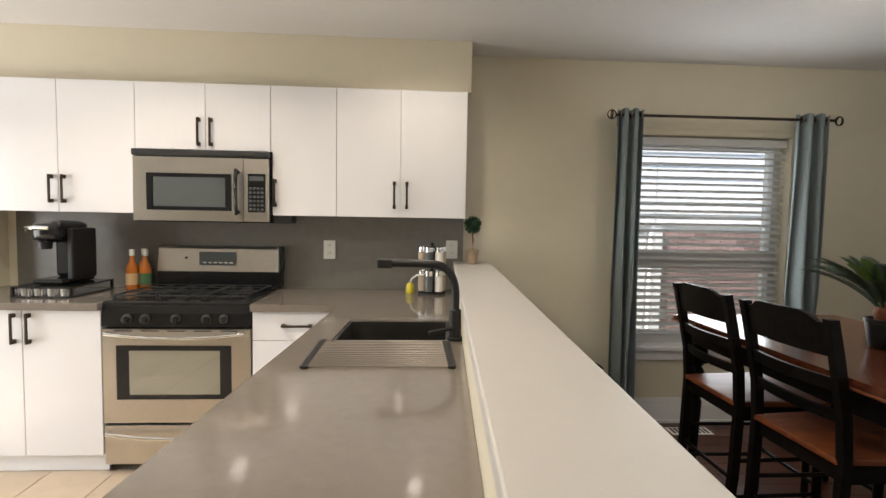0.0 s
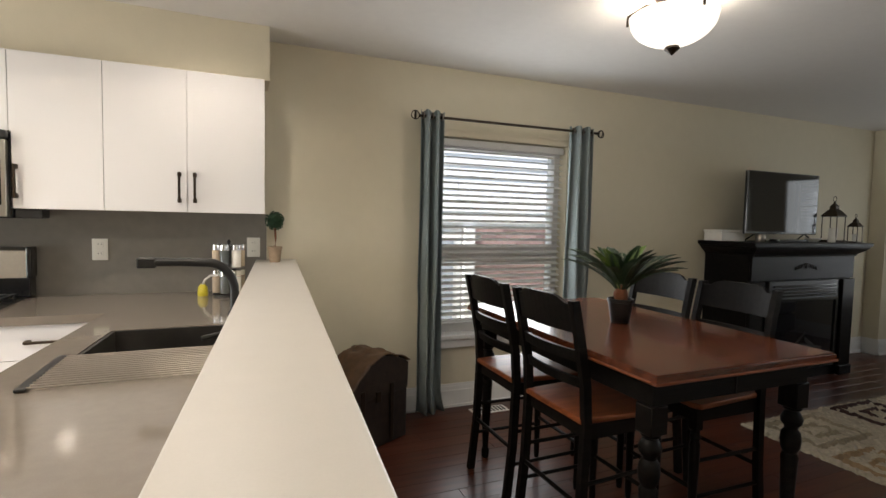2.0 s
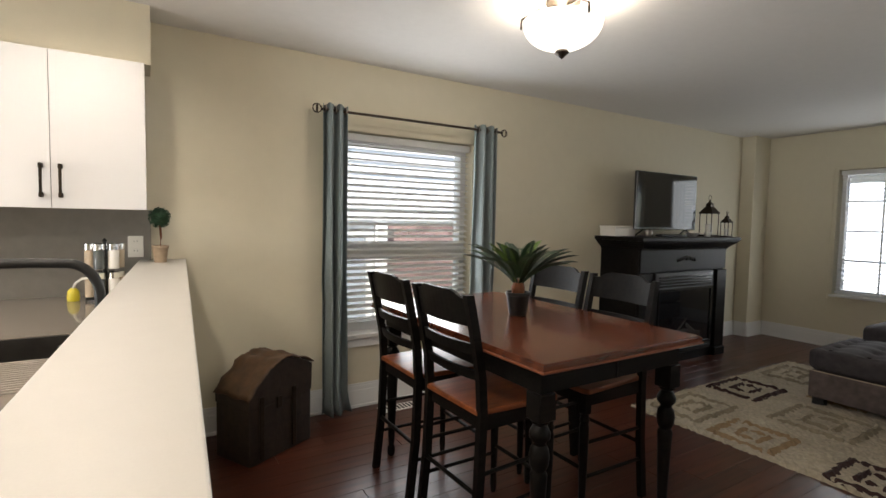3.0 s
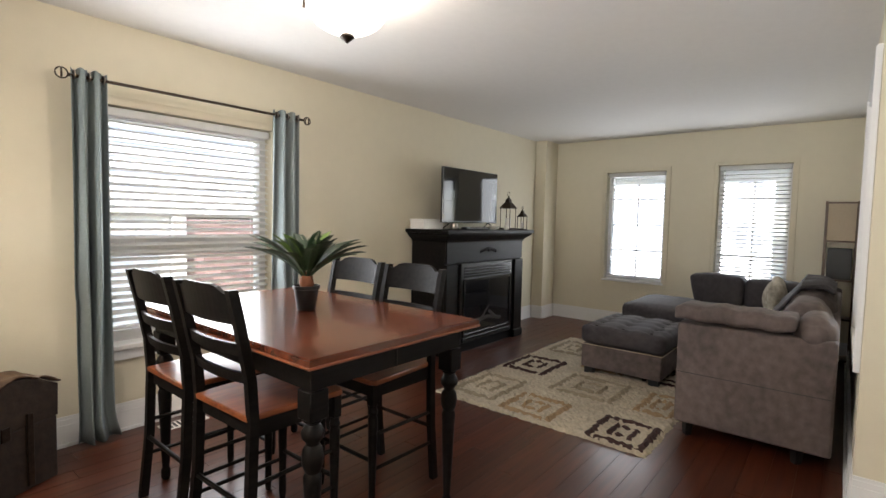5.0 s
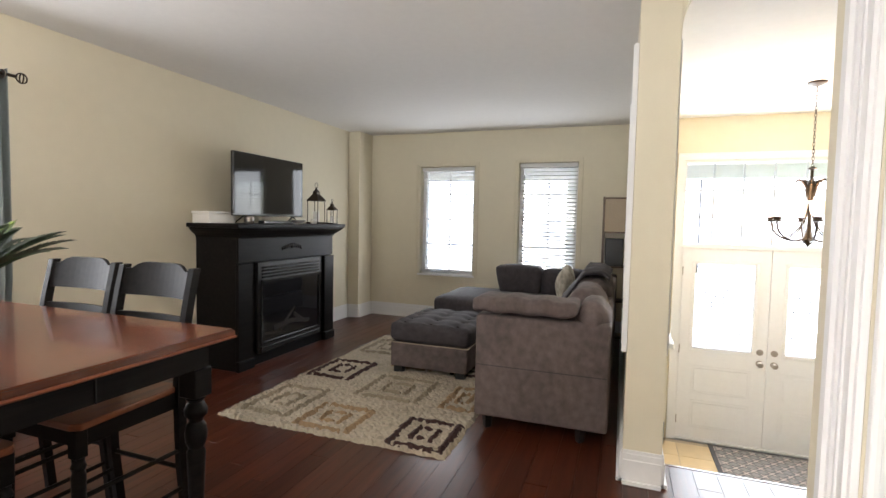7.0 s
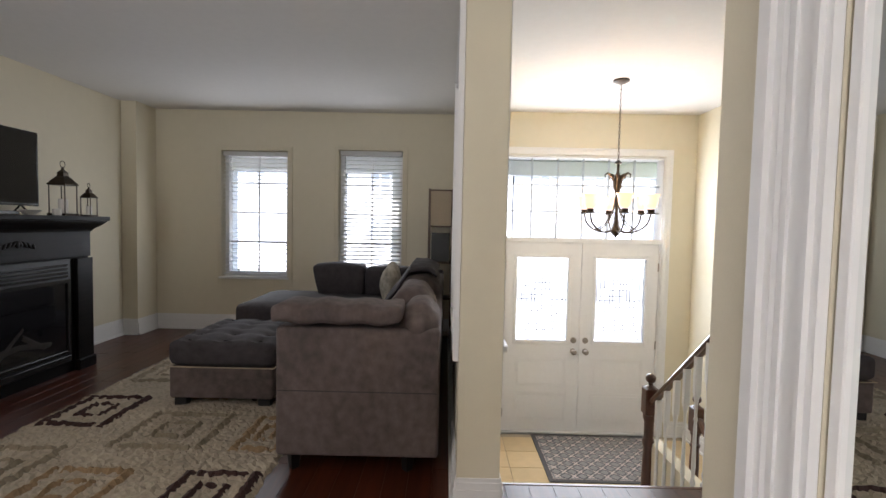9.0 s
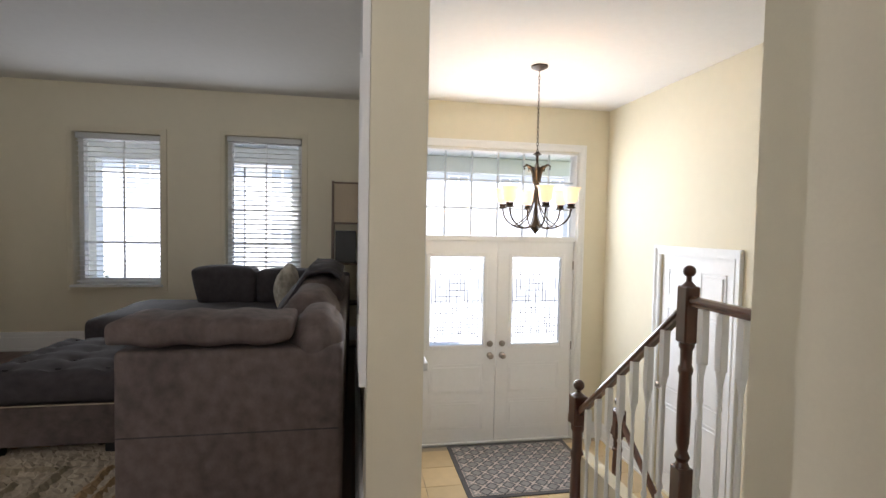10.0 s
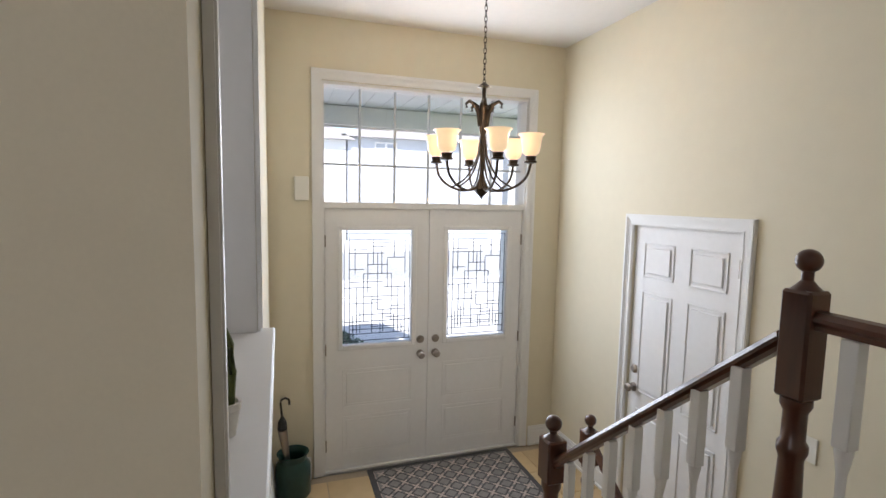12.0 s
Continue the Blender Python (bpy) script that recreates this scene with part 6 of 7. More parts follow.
pad = sp("arm_pad", 5.555, 5.80, 2.24, 2.92, 0.665, 0.752, 0.012, 5, M_SOFA, "slumped padded arm cushion", 14)
for v in pad.data.vertices:
    w_ = pad.matrix_world @ v.co
    u = max(0.0, min(1.0, (2.80 - w_.y) / 0.5))
    w_.z += 0.055 * u * u * (3 - 2 * u) + 0.006 * math.sin(w_.y * 31)
    v.co = pad.matrix_world.inverted() @ w_
sp("bolster", 5.60, 5.98, 2.05, 2.25, 0.62, 0.80, 0.02, 41, M_SOFA, "rounded end of the slumped back cushion", 12, 0.9)
sp("seat_cushion", 5.77, 6.50, 2.28, 2.92, 0.29, 0.46, 0.02, 6, M_SOFA2)
sp("seat_cushion", 6.51, 7.20, 2.28, 2.92, 0.29, 0.46, 0.02, 7, M_SOFA2)
sp("seat_cushion", 7.21, 8.04, 2.28, 4.0, 0.29, 0.50, 0.025, 8, M_SOFA2, "long chaise cushion", 12)
for i, (x0, x1) in enumerate(((5.99, 6.55), (6.56, 7.14), (7.15, 7.75))):
    ob = sp("back_cushion", x0, x1, 2.09, 2.36, 0.46, 0.80 + 0.02 * i, 0.035, 10 + i, M_SOFA, "slumped loose back cushion", 12, 0.7)
for i, (y0, y1) in enumerate(((2.36, 2.86), (2.88, 3.42))):
    ob = sp("back_cushion", 7.70, 7.92, y0, y1, 0.50, 0.79 - 0.02 * (1 - i), 0.018, 15 + i, M_SOFA2, "loose dark back cushion", 12, 0.35)
    for v in ob.data.vertices:
        if v.co.y + so_.location.y > y1 - 0.2 and i == 1:
            v.co.y += 0.25 * (v.co.z - 0.5) * (v.co.y + so_.location.y - y1 + 0.2) / 0.2 * 1.0 - 0.06 * (v.co.y + so_.location.y - y1 + 0.2) / 0.2
for x, y in ((5.66, 2.20), (5.66, 2.83), (7.28, 3.90), (7.95, 3.90), (8.10, 2.12)):
    k = bmesh.new()
    lathe(k, [(0.028, 0.0), (0.04, 0.09)], (x, y, 0), 4)
    world_part("foot", k, M_MATTE, so_, "dark block foot")
pl = thing("throw_pillow", (7.45, 2.55, 0.62), "cream patterned throw pillow on the sofa corner", "pillow")
bm = bmesh.new()
cushion(bm, 7.36, 7.70, 2.50, 2.62, 0.50, 0.80, 0.05, 8, 31)
world_part("cover", bm, M_PATTERN, pl, "", True)
bpy.context.view_layer.update()
pb = thing("throw_blanket", (7.0, 2.4, 0.8), "dark grey throw heaped along the sofa back", "blanket")
bm = bmesh.new()
n = 22
g = []
for i in range(n + 1):
    row = []
    for j in range(n + 1):
        u, v = i / n, j / n
        x = 6.62 + 0.85 * u
        y = 2.07 + 0.42 * v
        z = 0.875 - 0.5 * max(0, v - 0.55) - 0.25 * max(0, 0.15 - v) + 0.02 * noise.noise(Vector((x * 9, y * 9, 1))) + 0.018 * math.sin(18 * u + 5 * v)
        row.append(bm.verts.new((x, y, z)))
    g.append(row)
for i in range(n):
    for j in range(n):
        bm.faces.new((g[i][j], g[i + 1][j], g[i + 1][j + 1], g[i][j + 1]))
ob = world_part("cloth", bm, M_SOFA2, pb, "", True)
ob.modifiers.new("thickness", "SOLIDIFY").thickness = 0.02

bpy.context.view_layer.update()
for o in since(made):
    if o.parent is None:
        o.location = (5.445 + (o.location.x - 5.585) * 1.118, 1.963 + (o.location.y - 2.03) * 0.905, o.location.z * 1.04)
        o.scale = (1.118, 0.905, 1.04)

# shelf floor lamp
made = set(scene.objects)
sl = thing("shelf_floor_lamp", (8.20, 2.12, 0), "tall wooden shelf floor lamp with a parchment shade in the corner", "floor lamp")
lx0, lx1, ly0, ly1 = 8.07, 8.33, 1.985, 2.245
lx0 = 8.215 - 0.13
for x in (8.085, 8.335):
    for y in (1.995, 2.235):
        world_part("post", boxm(x - 0.010, x + 0.010, y - 0.010, y + 0.010, 0, 1.60), M_LAMPWOOD, sl)
for z in (0.05, 0.45, 0.83, 1.21, 1.585):
    world_part("shelf" if z < 1.5 else "top", boxm(8.096, 8.324, 2.006, 2.224, z - 0.008, z + 0.008), M_LAMPWOOD, sl)
world_part("shade", boxm(8.098, 8.322, 2.008, 2.222, 1.22, 1.576), M_SHADE, sl, "parchment fabric shade, unlit")
world_part("speaker_box", boxm(8.11, 8.30, 2.02, 2.21, 0.839, 1.14, 0.004), M_MATTE, sl)

shift(since(made), 0.15, -0.11)

# ---- foyer ----
made = set(scene.objects)
def newel(x, y, z0, zb, zt, label, r=0.045):
    """Turned post from z0 up with a square block from zb to zt and a ball on top."""
    n_ = thing("newel_post", (x, y, z0), label, "newel post", "newel posts")
    h = zb - z0
    k = bmesh.new()
    box(k, x - r, x + r, y - r, y + r, z0, z0 + min(0.22, h * 0.3), 0.004, 1)
    b_ = z0 + min(0.22, h * 0.3)
    hh = zb - b_
    lathe(k, [(r * 0.95, b_), (r * 0.7, b_ + hh * 0.04), (r * 0.95, b_ + hh * 0.08), (r * 0.6, b_ + hh * 0.13), (r * 0.8, b_ + hh * 0.2), (r * 0.86, b_ + hh * 0.5), (r * 0.74, b_ + hh * 0.74), (r * 0.92, b_ + hh * 0.77), (r * 0.92, b_ + hh * 0.80), (r * 0.72, b_ + hh * 0.82), (r * 0.72, b_ + hh * 0.94), (r * 0.95, b_ + hh * 0.97), (r * 0.95, zb)], (x, y, 0), 24)
    world_part("shaft", k, M_RAIL, n_, "", True)
    k = bmesh.new()
    prism(k, [(x - r, y - r), (x + r, y - r), (x + r, y + r), (x - r, y + r)], "z", zb, zt)
    bmesh.ops.bevel(k, geom=k.edges[:], offset=0.006, segments=1, affect="EDGES")
    world_part("block", k, M_RAIL, n_)
    k = bmesh.new()
    lathe(k, [(r * 0.9, zt), (r * 0.55, zt + 0.012), (r * 0.35, zt + 0.02), (r * 0.35, zt + 0.028)] + [(max(0.0001, r * 0.78 * math.sin(a)), zt + 0.06 - r * 0.78 * math.cos(a)) for a in [math.pi * (0.15 + 0.85 * i / 12) for i in range(13)]], (x, y, 0), 24)
    world_part("ball_finial", k, M_RAIL, n_, "", True)
    return n_


newel(5.395, 0.675, 0.03, 0.765, 0.997, "stained wood newel post with a ball top heading the stairs", 0.032)
newel(6.31, 0.69, FOY + 0.03, 0.06, 0.235, "stained wood newel post with a ball top ending the stairs", 0.042)
newel(6.95, 0.05, FOY + 0.03, -0.32, -0.12, "stained wood newel post at the top of the basement stairs", 0.042)


def handrail(name, a, b, label, r=0.027):
    h = thing(name, a, label, "handrail", "handrails")
    k = bmesh.new()
    a, b = Vector(a), Vector(b)
    d = (b - a).normalized()
    s = d.cross(Vector((0, 0, 1))).normalized()
    u = s.cross(d)
    prof = [(-0.016, -0.018), (0.016, -0.018), (0.016, -0.008), (0.022, 0.0), (0.022, 0.008), (0.014, 0.019), (0.0, 0.022), (-0.014, 0.019), (-0.022, 0.008), (-0.022, 0.0), (-0.016, -0.008)]
    ra, rb = [k.verts.new(a + s * p + u * q) for p, q in prof], [k.verts.new(b + s * p + u * q) for p, q in prof]
    k.faces.new(ra)
    k.faces.new(rb[::-1])
    for i in range(len(prof)):
        k.faces.new((ra[i], rb[i], rb[(i + 1) % len(prof)], ra[(i + 1) % len(prof)]))
    world_part("rail", k, M_RAIL, h)
    return h


handrail("handrail", (5.425, 0.68, 0.885), (6.29, 0.69, 0.135), "sloping stained wood handrail beside the stairs")
handrail("handrail", (5.365, 0.675, 0.938), (4.957, 0.69, 0.938), "level stained wood guard rail over the stairwell")
handrail("handrail", (6.90, 0.05, -0.20), (6.0, 0.06, -0.85), "lower handrail going down to the basement")


def baluster(x, y, z0, z1, group):
    """White turned spindle with a square head and foot."""
    b = thing("baluster", (x, y, z0), "white painted turned baluster under the handrail", "baluster", group)
    h = z1 - z0
    r = 0.0138
    k = bmesh.new()
    box(k, -r, r, -r, r, 0, 0.14 * h, 0.002, 1)
    box(k, -r * 1.15, r * 1.15, -r * 1.15, r * 1.15, h * 0.76, h, 0.002, 1)
    lathe(k, [(r * 0.9, 0.14 * h), (r * 0.6, 0.16 * h), (r * 1.05, 0.19 * h), (r * 0.6, 0.215 * h), (r * 0.85, 0.30 * h), (r * 0.62, 0.56 * h), (r * 0.55, 0.585 * h), (r * 0.85, 0.6 * h), (r * 0.55, 0.615 * h), (r * 0.65, 0.70 * h), (r * 1.15, 0.75 * h), (r * 1.15, 0.76 * h)], n=12)
    part("spindle", k, M_TRIM, b, "", True)
    return b


for i in range(7):
    x = 5.52 + 0.112 * i
    zt = 0.885 - (x - 5.45) * 0.893 - 0.03
    zb = -0.0 - (x - 5.45) * 0.86
    baluster(x, 0.686, zb, zt, "stair balusters")
for i in range(4):
    baluster(5.29 - 0.10 * i, 0.685, 0.03, 0.918, "guard balusters")
shift(since(made), -0.045, -0.09, -0.03)
structure("stringer_cap", prism(bmesh.new(), [(5.405, -0.03), (5.405, 0.0), (6.27, -0.81), (6.27, -0.86)], "y", 0.565, 0.615), M_TRIM, "white cap on the stair skirt")

made = set(scene.objects)
ct = thing("potted_cactus", (5.60, 1.80, 0.6712), "small cactus in a white pot on the pass-through sill", "potted plant")
k = bmesh.new()
lathe(k, [(0.0001, 0.001), (0.022, 0.001), (0.030, 0.055), (0.034, 0.06), (0.034, 0.075), (0.027, 0.075), (0.025, 0.065), (0.0001, 0.065)], n=20)
part("pot", k, M_WHITECER, ct, "glazed white pot", True)
k = bmesh.new()
for j in range(10):
    a = 2 * math.pi * j / 10
    tube(k, [(0.013 * math.cos(a), 0.013 * math.sin(a), 0.066), (0.019 * math.cos(a), 0.019 * math.sin(a), 0.14), (0.015 * math.cos(a), 0.015 * math.sin(a), 0.20), (0.002 * math.cos(a), 0.002 * math.sin(a), 0.235)], 0.006, 6)
part("stem", k, M_CACTUS, ct, "ribbed olive cactus column", True)
ct.scale = (0.85, 0.85, 0.9)
fg = thing("figurine", (5.50, 1.82, 0.6712), "small black ornament beside the cactus on the sill", "ornament")
k = bmesh.new()
lathe(k, [(0.0001, 0.001), (0.024, 0.001), (0.026, 0.015), (0.014, 0.05), (0.020, 0.09), (0.014, 0.12), (0.018, 0.14), (0.012, 0.16), (0.0001, 0.165)], n=18)
part("body", k, M_BLACK, fg, "", True)

shift(since(made), 0.04, -0.073)
made = set(scene.objects)
mt = thing("entry_mat", (7.9, 0.52, FOY), "grey entry mat with rose and charcoal lattice pattern by the doors", "door mat")
MX0, MX1, MY0, MY1 = 7.375, 8.37, -0.095, 1.148
world_part("border", boxm(MX0, MX1, MY0, MY1, FOY + 0.0005, FOY + 0.009, 0.003, 1), M_MATDARK, mt, "charcoal mat border")
world_part("field", boxm(MX0 + 0.050, MX1 - 0.050, MY0 + 0.050, MY1 - 0.050, FOY + 0.0095, FOY + 0.0115), M_MAT, mt, "grey woven field")
world_part("border_line", boxm(MX0 + 0.045, MX1 - 0.045, MY0 + 0.045, MY1 - 0.045, FOY + 0.0092, FOY + 0.0105), M_MATROSE, mt, "thin rose line inside the border")
pitch = 0.155
bm, b2 = bmesh.new(), bmesh.new()
fx0, fx1, fy0, fy1 = MX0 + 0.06, MX1 - 0.06, MY0 + 0.06, MY1 - 0.06
nxx, nyy = int((fx1 - fx0) / pitch), int((fy1 - fy0) / pitch)
for i in range(nxx * 2 + 1):
    for j in range(nyy * 2 + 1):
        cx, cy = fx0 + (fx1 - fx0) * (i + 0.5) / (nxx * 2 + 1), fy0 + (fy1 - fy0) * (j + 0.5) / (nyy * 2 + 1)
        z = FOY + 0.0118
        if (i + j) % 2 == 0:
            for a in (45, 135):
                d = Vector((math.cos(radians(a)), math.sin(radians(a)), 0))
                s = Vector((-d.y, d.x, 0))
                c0 = Vector((cx, cy, z))
                bm.faces.new([bm.verts.new(c0 + d * 0.038 + s * 0.010), bm.verts.new(c0 - d * 0.038 + s * 0.010), bm.verts.new(c0 - d * 0.038 - s * 0.010), bm.verts.new(c0 + d * 0.038 - s * 0.010)])
        else:
            h_ = pitch * 0.42
            for (p, q) in (((1, 0), (0, 1)), ((0, 1), (-1, 0)), ((-1, 0), (0, -1)), ((0, -1), (1, 0))):
                o_, i_ = h_, h_ - 0.019
                z2 = FOY + 0.0121
                b2.faces.new([b2.verts.new((cx + p[0] * o_, cy + p[1] * o_, z2)), b2.verts.new((cx + q[0] * o_, cy + q[1] * o_, z2)), b2.verts.new((cx + q[0] * i_, cy + q[1] * i_, z2)), b2.verts.new((cx + p[0] * i_, cy + p[1] * i_, z2))])
world_part("flower_motif", bm, M_MATROSE, mt, "dusty rose crosses")
world_part("lattice", b2, M_MATDARK, mt, "charcoal diamonds")

shift((mt,), 0.0, -0.165)
made = set(scene.objects)
us = thing("umbrella_stand", (8.22, 1.635, FOY), "dark green metal umbrella stand by the entry door", "umbrella stand")
k = bmesh.new()
lathe(k, [(0.085, 0), (0.09, 0.01), (0.09, 0.20), (0.07, 0.24), (0.072, 0.26), (0.083, 0.285), (0.078, 0.285), (0.064, 0.26), (0.062, 0.24), (0.08, 0.2), (0.08, 0.02), (0.0001, 0.02)], n=28)
bmesh.ops.scale(k, vec=(1.38, 1.38, 1.12), verts=k.verts)
part("canister", k, M_GREENPOT, us, "", True)
um = thing("umbrella", (8.19, 1.685, FOY + 0.03), "closed umbrella with a hooked black handle in the stand", "umbrella")
k = bmesh.new()
tube(k, [(0.01, -0.04, 0.005), (-0.03, 0.02, 0.50)], 0.012, 10, [0.006, 0.034])
part("canopy", k, M_NICKEL, um, "furled greyish canopy", True)
k = bmesh.new()
lathe(k, [(0.034, 0.0), (0.03, 0.05), (0.01, 0.09)], n=14, m=Matrix.Translation((-0.031, 0.021, 0.505)))
part("cap", k, M_MATTE, um, "black fabric cap", True)
k = bmesh.new()
tube(k, [(-0.032, 0.022, 0.58), (-0.036, 0.032, 0.70)] + [(-0.036, 0.032 - 0.03 + 0.03 * math.cos(a), 0.70 + 0.03 * math.sin(a)) for a in [math.pi * i / 8 for i in range(1, 9)]] + [(-0.036, -0.028, 0.68)], 0.008, 8)
part("handle", k, M_BLACK, um, "black crook handle", True)
tg = thing("chime_box", (8.397, 1.55, 1.12), "cream doorbell chime box on the wall by the door", "doorbell chime")
world_part("cover", boxm(8.365, 8.397, 1.50, 1.60, 1.118, 1.292, 0.005), M_PLASTIC, tg)
shift(since(made), 0.0, -0.085)
outlet((6.18, -0.699, 0.02), "white double light switch beside the side door", "wall_switch", 0.12, 0.12, 180)

# chandelier
CX, CY = 7.21, 0.54
chd = thing("chandelier", (CX, CY, H), "bronze six-arm chandelier with amber glass bell shades, lit", "chandelier")
k = bmesh.new()
lathe(k, [(0.065, H - 0.001), (0.065, H - 0.012), (0.03, H - 0.03), (0.008, H - 0.035), (0.0001, H - 0.05)], (CX, CY, 0), 24)
world_part("canopy", k, M_BRONZE, chd, "", True)
k = bmesh.new()
z = H - 0.05
i = 0
while z > 1.78:
    bmesh.ops.create_cone(k, cap_ends=True, segments=6, radius1=0.002, radius2=0.002, depth=0.001, matrix=Matrix.Translation((CX, CY, z)))
    n = 10
    pts = [Vector((0.008 * math.cos(2 * math.pi * j / n), 0, 0.019 * math.sin(2 * math.pi * j / n))) for j in range(n + 1)]
    rot = Matrix.Rotation(radians(90 * (i % 2)), 3, "Z")
    tube(k, [Vector((CX, CY, z - 0.012)) + rot @ p for p in pts], 0.0022, 5)
    z -= 0.028
    i += 1
world_part("chain", k, M_BRONZE, chd)
k = bmesh.new()
lathe(k, [(0.004, 1.79), (0.012, 1.785), (0.035, 1.765), (0.012, 1.755), (0.010, 1.70), (0.022, 1.67), (0.030, 1.62), (0.024, 1.54), (0.014, 1.50), (0.012, 1.30), (0.02, 1.26), (0.035, 1.225), (0.045, 1.205), (0.03, 1.18), (0.012, 1.165), (0.0001, 1.145)], (CX, CY, 0), 20)
world_part("column", k, M_BRONZE, chd, "", True)
for i in range(5):
    a = 2 * math.pi * i / 5 + 0.3
    d = Vector((math.cos(a), math.sin(a), 0))
    k = bmesh.new()
    c0 = Vector((CX, CY, 0))
    tube(k, [c0 + d * 0.02 + Vector((0, 0, 1.55)), c0 + d * 0.028 + Vector((0, 0, 1.62)), c0 + d * 0.05 + Vector((0, 0, 1.665)), c0 + d * 0.085 + Vector((0, 0, 1.682)), c0 + d * 0.105 + Vector((0, 0, 1.665)), c0 + d * 0.10 + Vector((0, 0, 1.645))], 0.009, 8, [0.012, 0.013, 0.012, 0.010, 0.008, 0.010])
    world_part("leaf_scroll", k, M_BRONZE, chd, "curled bronze leaf", True)
for i in range(6):
    a = radians(60 * i + 54)
    d = Vector((math.cos(a), math.sin(a), 0))
    c0 = Vector((CX, CY, 0))
    k = bmesh.new()
    tube(k, smooth([c0 + d * 0.02 + Vector((0, 0, 1.22)), c0 + d * 0.10 + Vector((0, 0, 1.195)), c0 + d * 0.19 + Vector((0, 0, 1.22)), c0 + d * 0.25 + Vector((0, 0, 1.275)), c0 + d * 0.27 + Vector((0, 0, 1.345))]), 0.0075, 8)
    tube(k, smooth([c0 + d * 0.012 + Vector((0, 0, 1.50)), c0 + d * 0.03 + Vector((0, 0, 1.38)), c0 + d * 0.09 + Vector((0, 0, 1.27)), c0 + d * 0.17 + Vector((0, 0, 1.215))]), 0.0055, 8)
    arm = world_part("arm", k, M_BRONZE, chd, "curved bronze arm", True)
    k = bmesh.new()
    lathe(k, [(0.012, 1.345), (0.034, 1.35), (0.034, 1.358), (0.026, 1.362), (0.030, 1.385), (0.0001, 1.386)], tuple(c0 + d * 0.27), 16)
    world_part("candle_cup", k, M_BRONZE, arm, "", True)
    k = bmesh.new()
    lathe(k, [(0.026, 1.388), (0.043, 1.402), (0.050, 1.43), (0.054, 1.47), (0.060, 1.492), (0.072, 1.503), (0.069, 1.504), (0.057, 1.493), (0.051, 1.47), (0.047, 1.43), (0.040, 1.405), (0.024, 1.392)], tuple(c0 + d * 0.27), 24)
    sh = world_part("shade", k, M_AMBERSHADE, arm, "amber glass bell shade", True)
    sh.visible_shadow = False

# ---- outside ----
bm = bmesh.new()
for a, b, c, d in rects_with_holes(-900, 900, -900, 900, [(-2.5, 8.81, -1.8, 5.56)]):
    box(bm, a, b, c, d, -1.45, -1.30)
structure("ground", bm, M_GRASS, "green lawn and verge stretching to the horizon")
bm = boxm(8.82, 10.8, -1.5, 6.5, -1.299, -1.05)
box(bm, 8.63, 8.82, -0.9, 1.66, -1.299, -1.05)
structure("porch_floor", bm, M_CONCRETE, "pale concrete porch floor")
structure("front_path", boxm(10.81, 16.4, -5.0, 9.0, -1.299, -1.27), M_CONCRETE, "pale concrete driveway running to the street")
# added pale slab: covers the far lawn to imitate washed-out glare
structure("far_driveway", boxm(27.01, 32.9, -60, 60, -1.299, -1.28), M_CONCRETE, "pale slab added over the lawn across the street, for glare")
structure("road", boxm(19, 27, -300, 300, -1.299, -1.285), M_ASPHALT, "grey asphalt street in front of the house")
structure("pavement", boxm(16.41, 18.99, -300, 300, -1.299, -1.24), M_CONCRETE, "pale concrete pavement along the street")
pc = tagged(new("porch_roof", None), "white porch roof with a ribbed soffit and a pale beam", "", "", "structure")
bm = bmesh.new()
box(bm, 8.82, 10.9, -1.5, 6.5, 2.23, 2.30)
box(bm, 8.63, 8.82, -0.9, 1.66, 2.23, 2.30)
for i in range(38):
    y = -1.45 + 0.21 * i
    box(bm, 8.83, 10.8, y, y + 0.012, 2.222, 2.229)
part("soffit", bm, M_SIDING, pc)
part("beam", boxm(10.6, 10.78, -1.5, 6.5, 2.0, 2.22), M_SIDING, pc)
for y in (-1.45, 2.6, 5.2):
    part("column", boxm(10.60, 10.78, y, y + 0.18, -1.05, 1.999), M_SIDING, pc)


def front_house(x, y0, y1, wall, hgt, label):
    h = tagged(thing("house", (x, (y0 + y1) / 2, -1.3), label, "house", "houses across the street"))
    world_part("wall", boxm(x, x + 9, y0, y1, -1.3, hgt), wall, h)
    bm = bmesh.new()
    ym = (y0 + y1) / 2
    prism(bm, [(y0 - 0.5, hgt), (y1 + 0.5, hgt), (ym, hgt + 2.6)], "x", x - 0.5, x + 9.5)
    world_part("roof", bm, M_ROOF, h)
    for zz in (0.2, 3.0):
        if zz > hgt - 1:
            continue
        for f in (0.2, 0.5, 0.8):
            yy = y0 + (y1 - y0) * f
            w_ = world_part("window", boxm(x - 0.05, x - 0.004, yy - 0.65, yy + 0.65, zz - 0.1, zz + 1.4), M_TRIM, h)
            for s in (-1, 1):
                world_part("pane", boxm(x - 0.06, x - 0.051, yy + 0.32 * s - 0.25, yy + 0.32 * s + 0.25, zz, zz + 1.3), M_FARGLASS, w_)
    world_part("garage_door", boxm(x - 0.04, x - 0.004, y0 + 0.8, y0 + 3.4, -1.25, 0.95) if zz < 0 else boxm(x - 0.06, x - 0.004, ym - 1.2, ym + 1.2, -1.3, -0.2), M_SIDING, h)
    return h


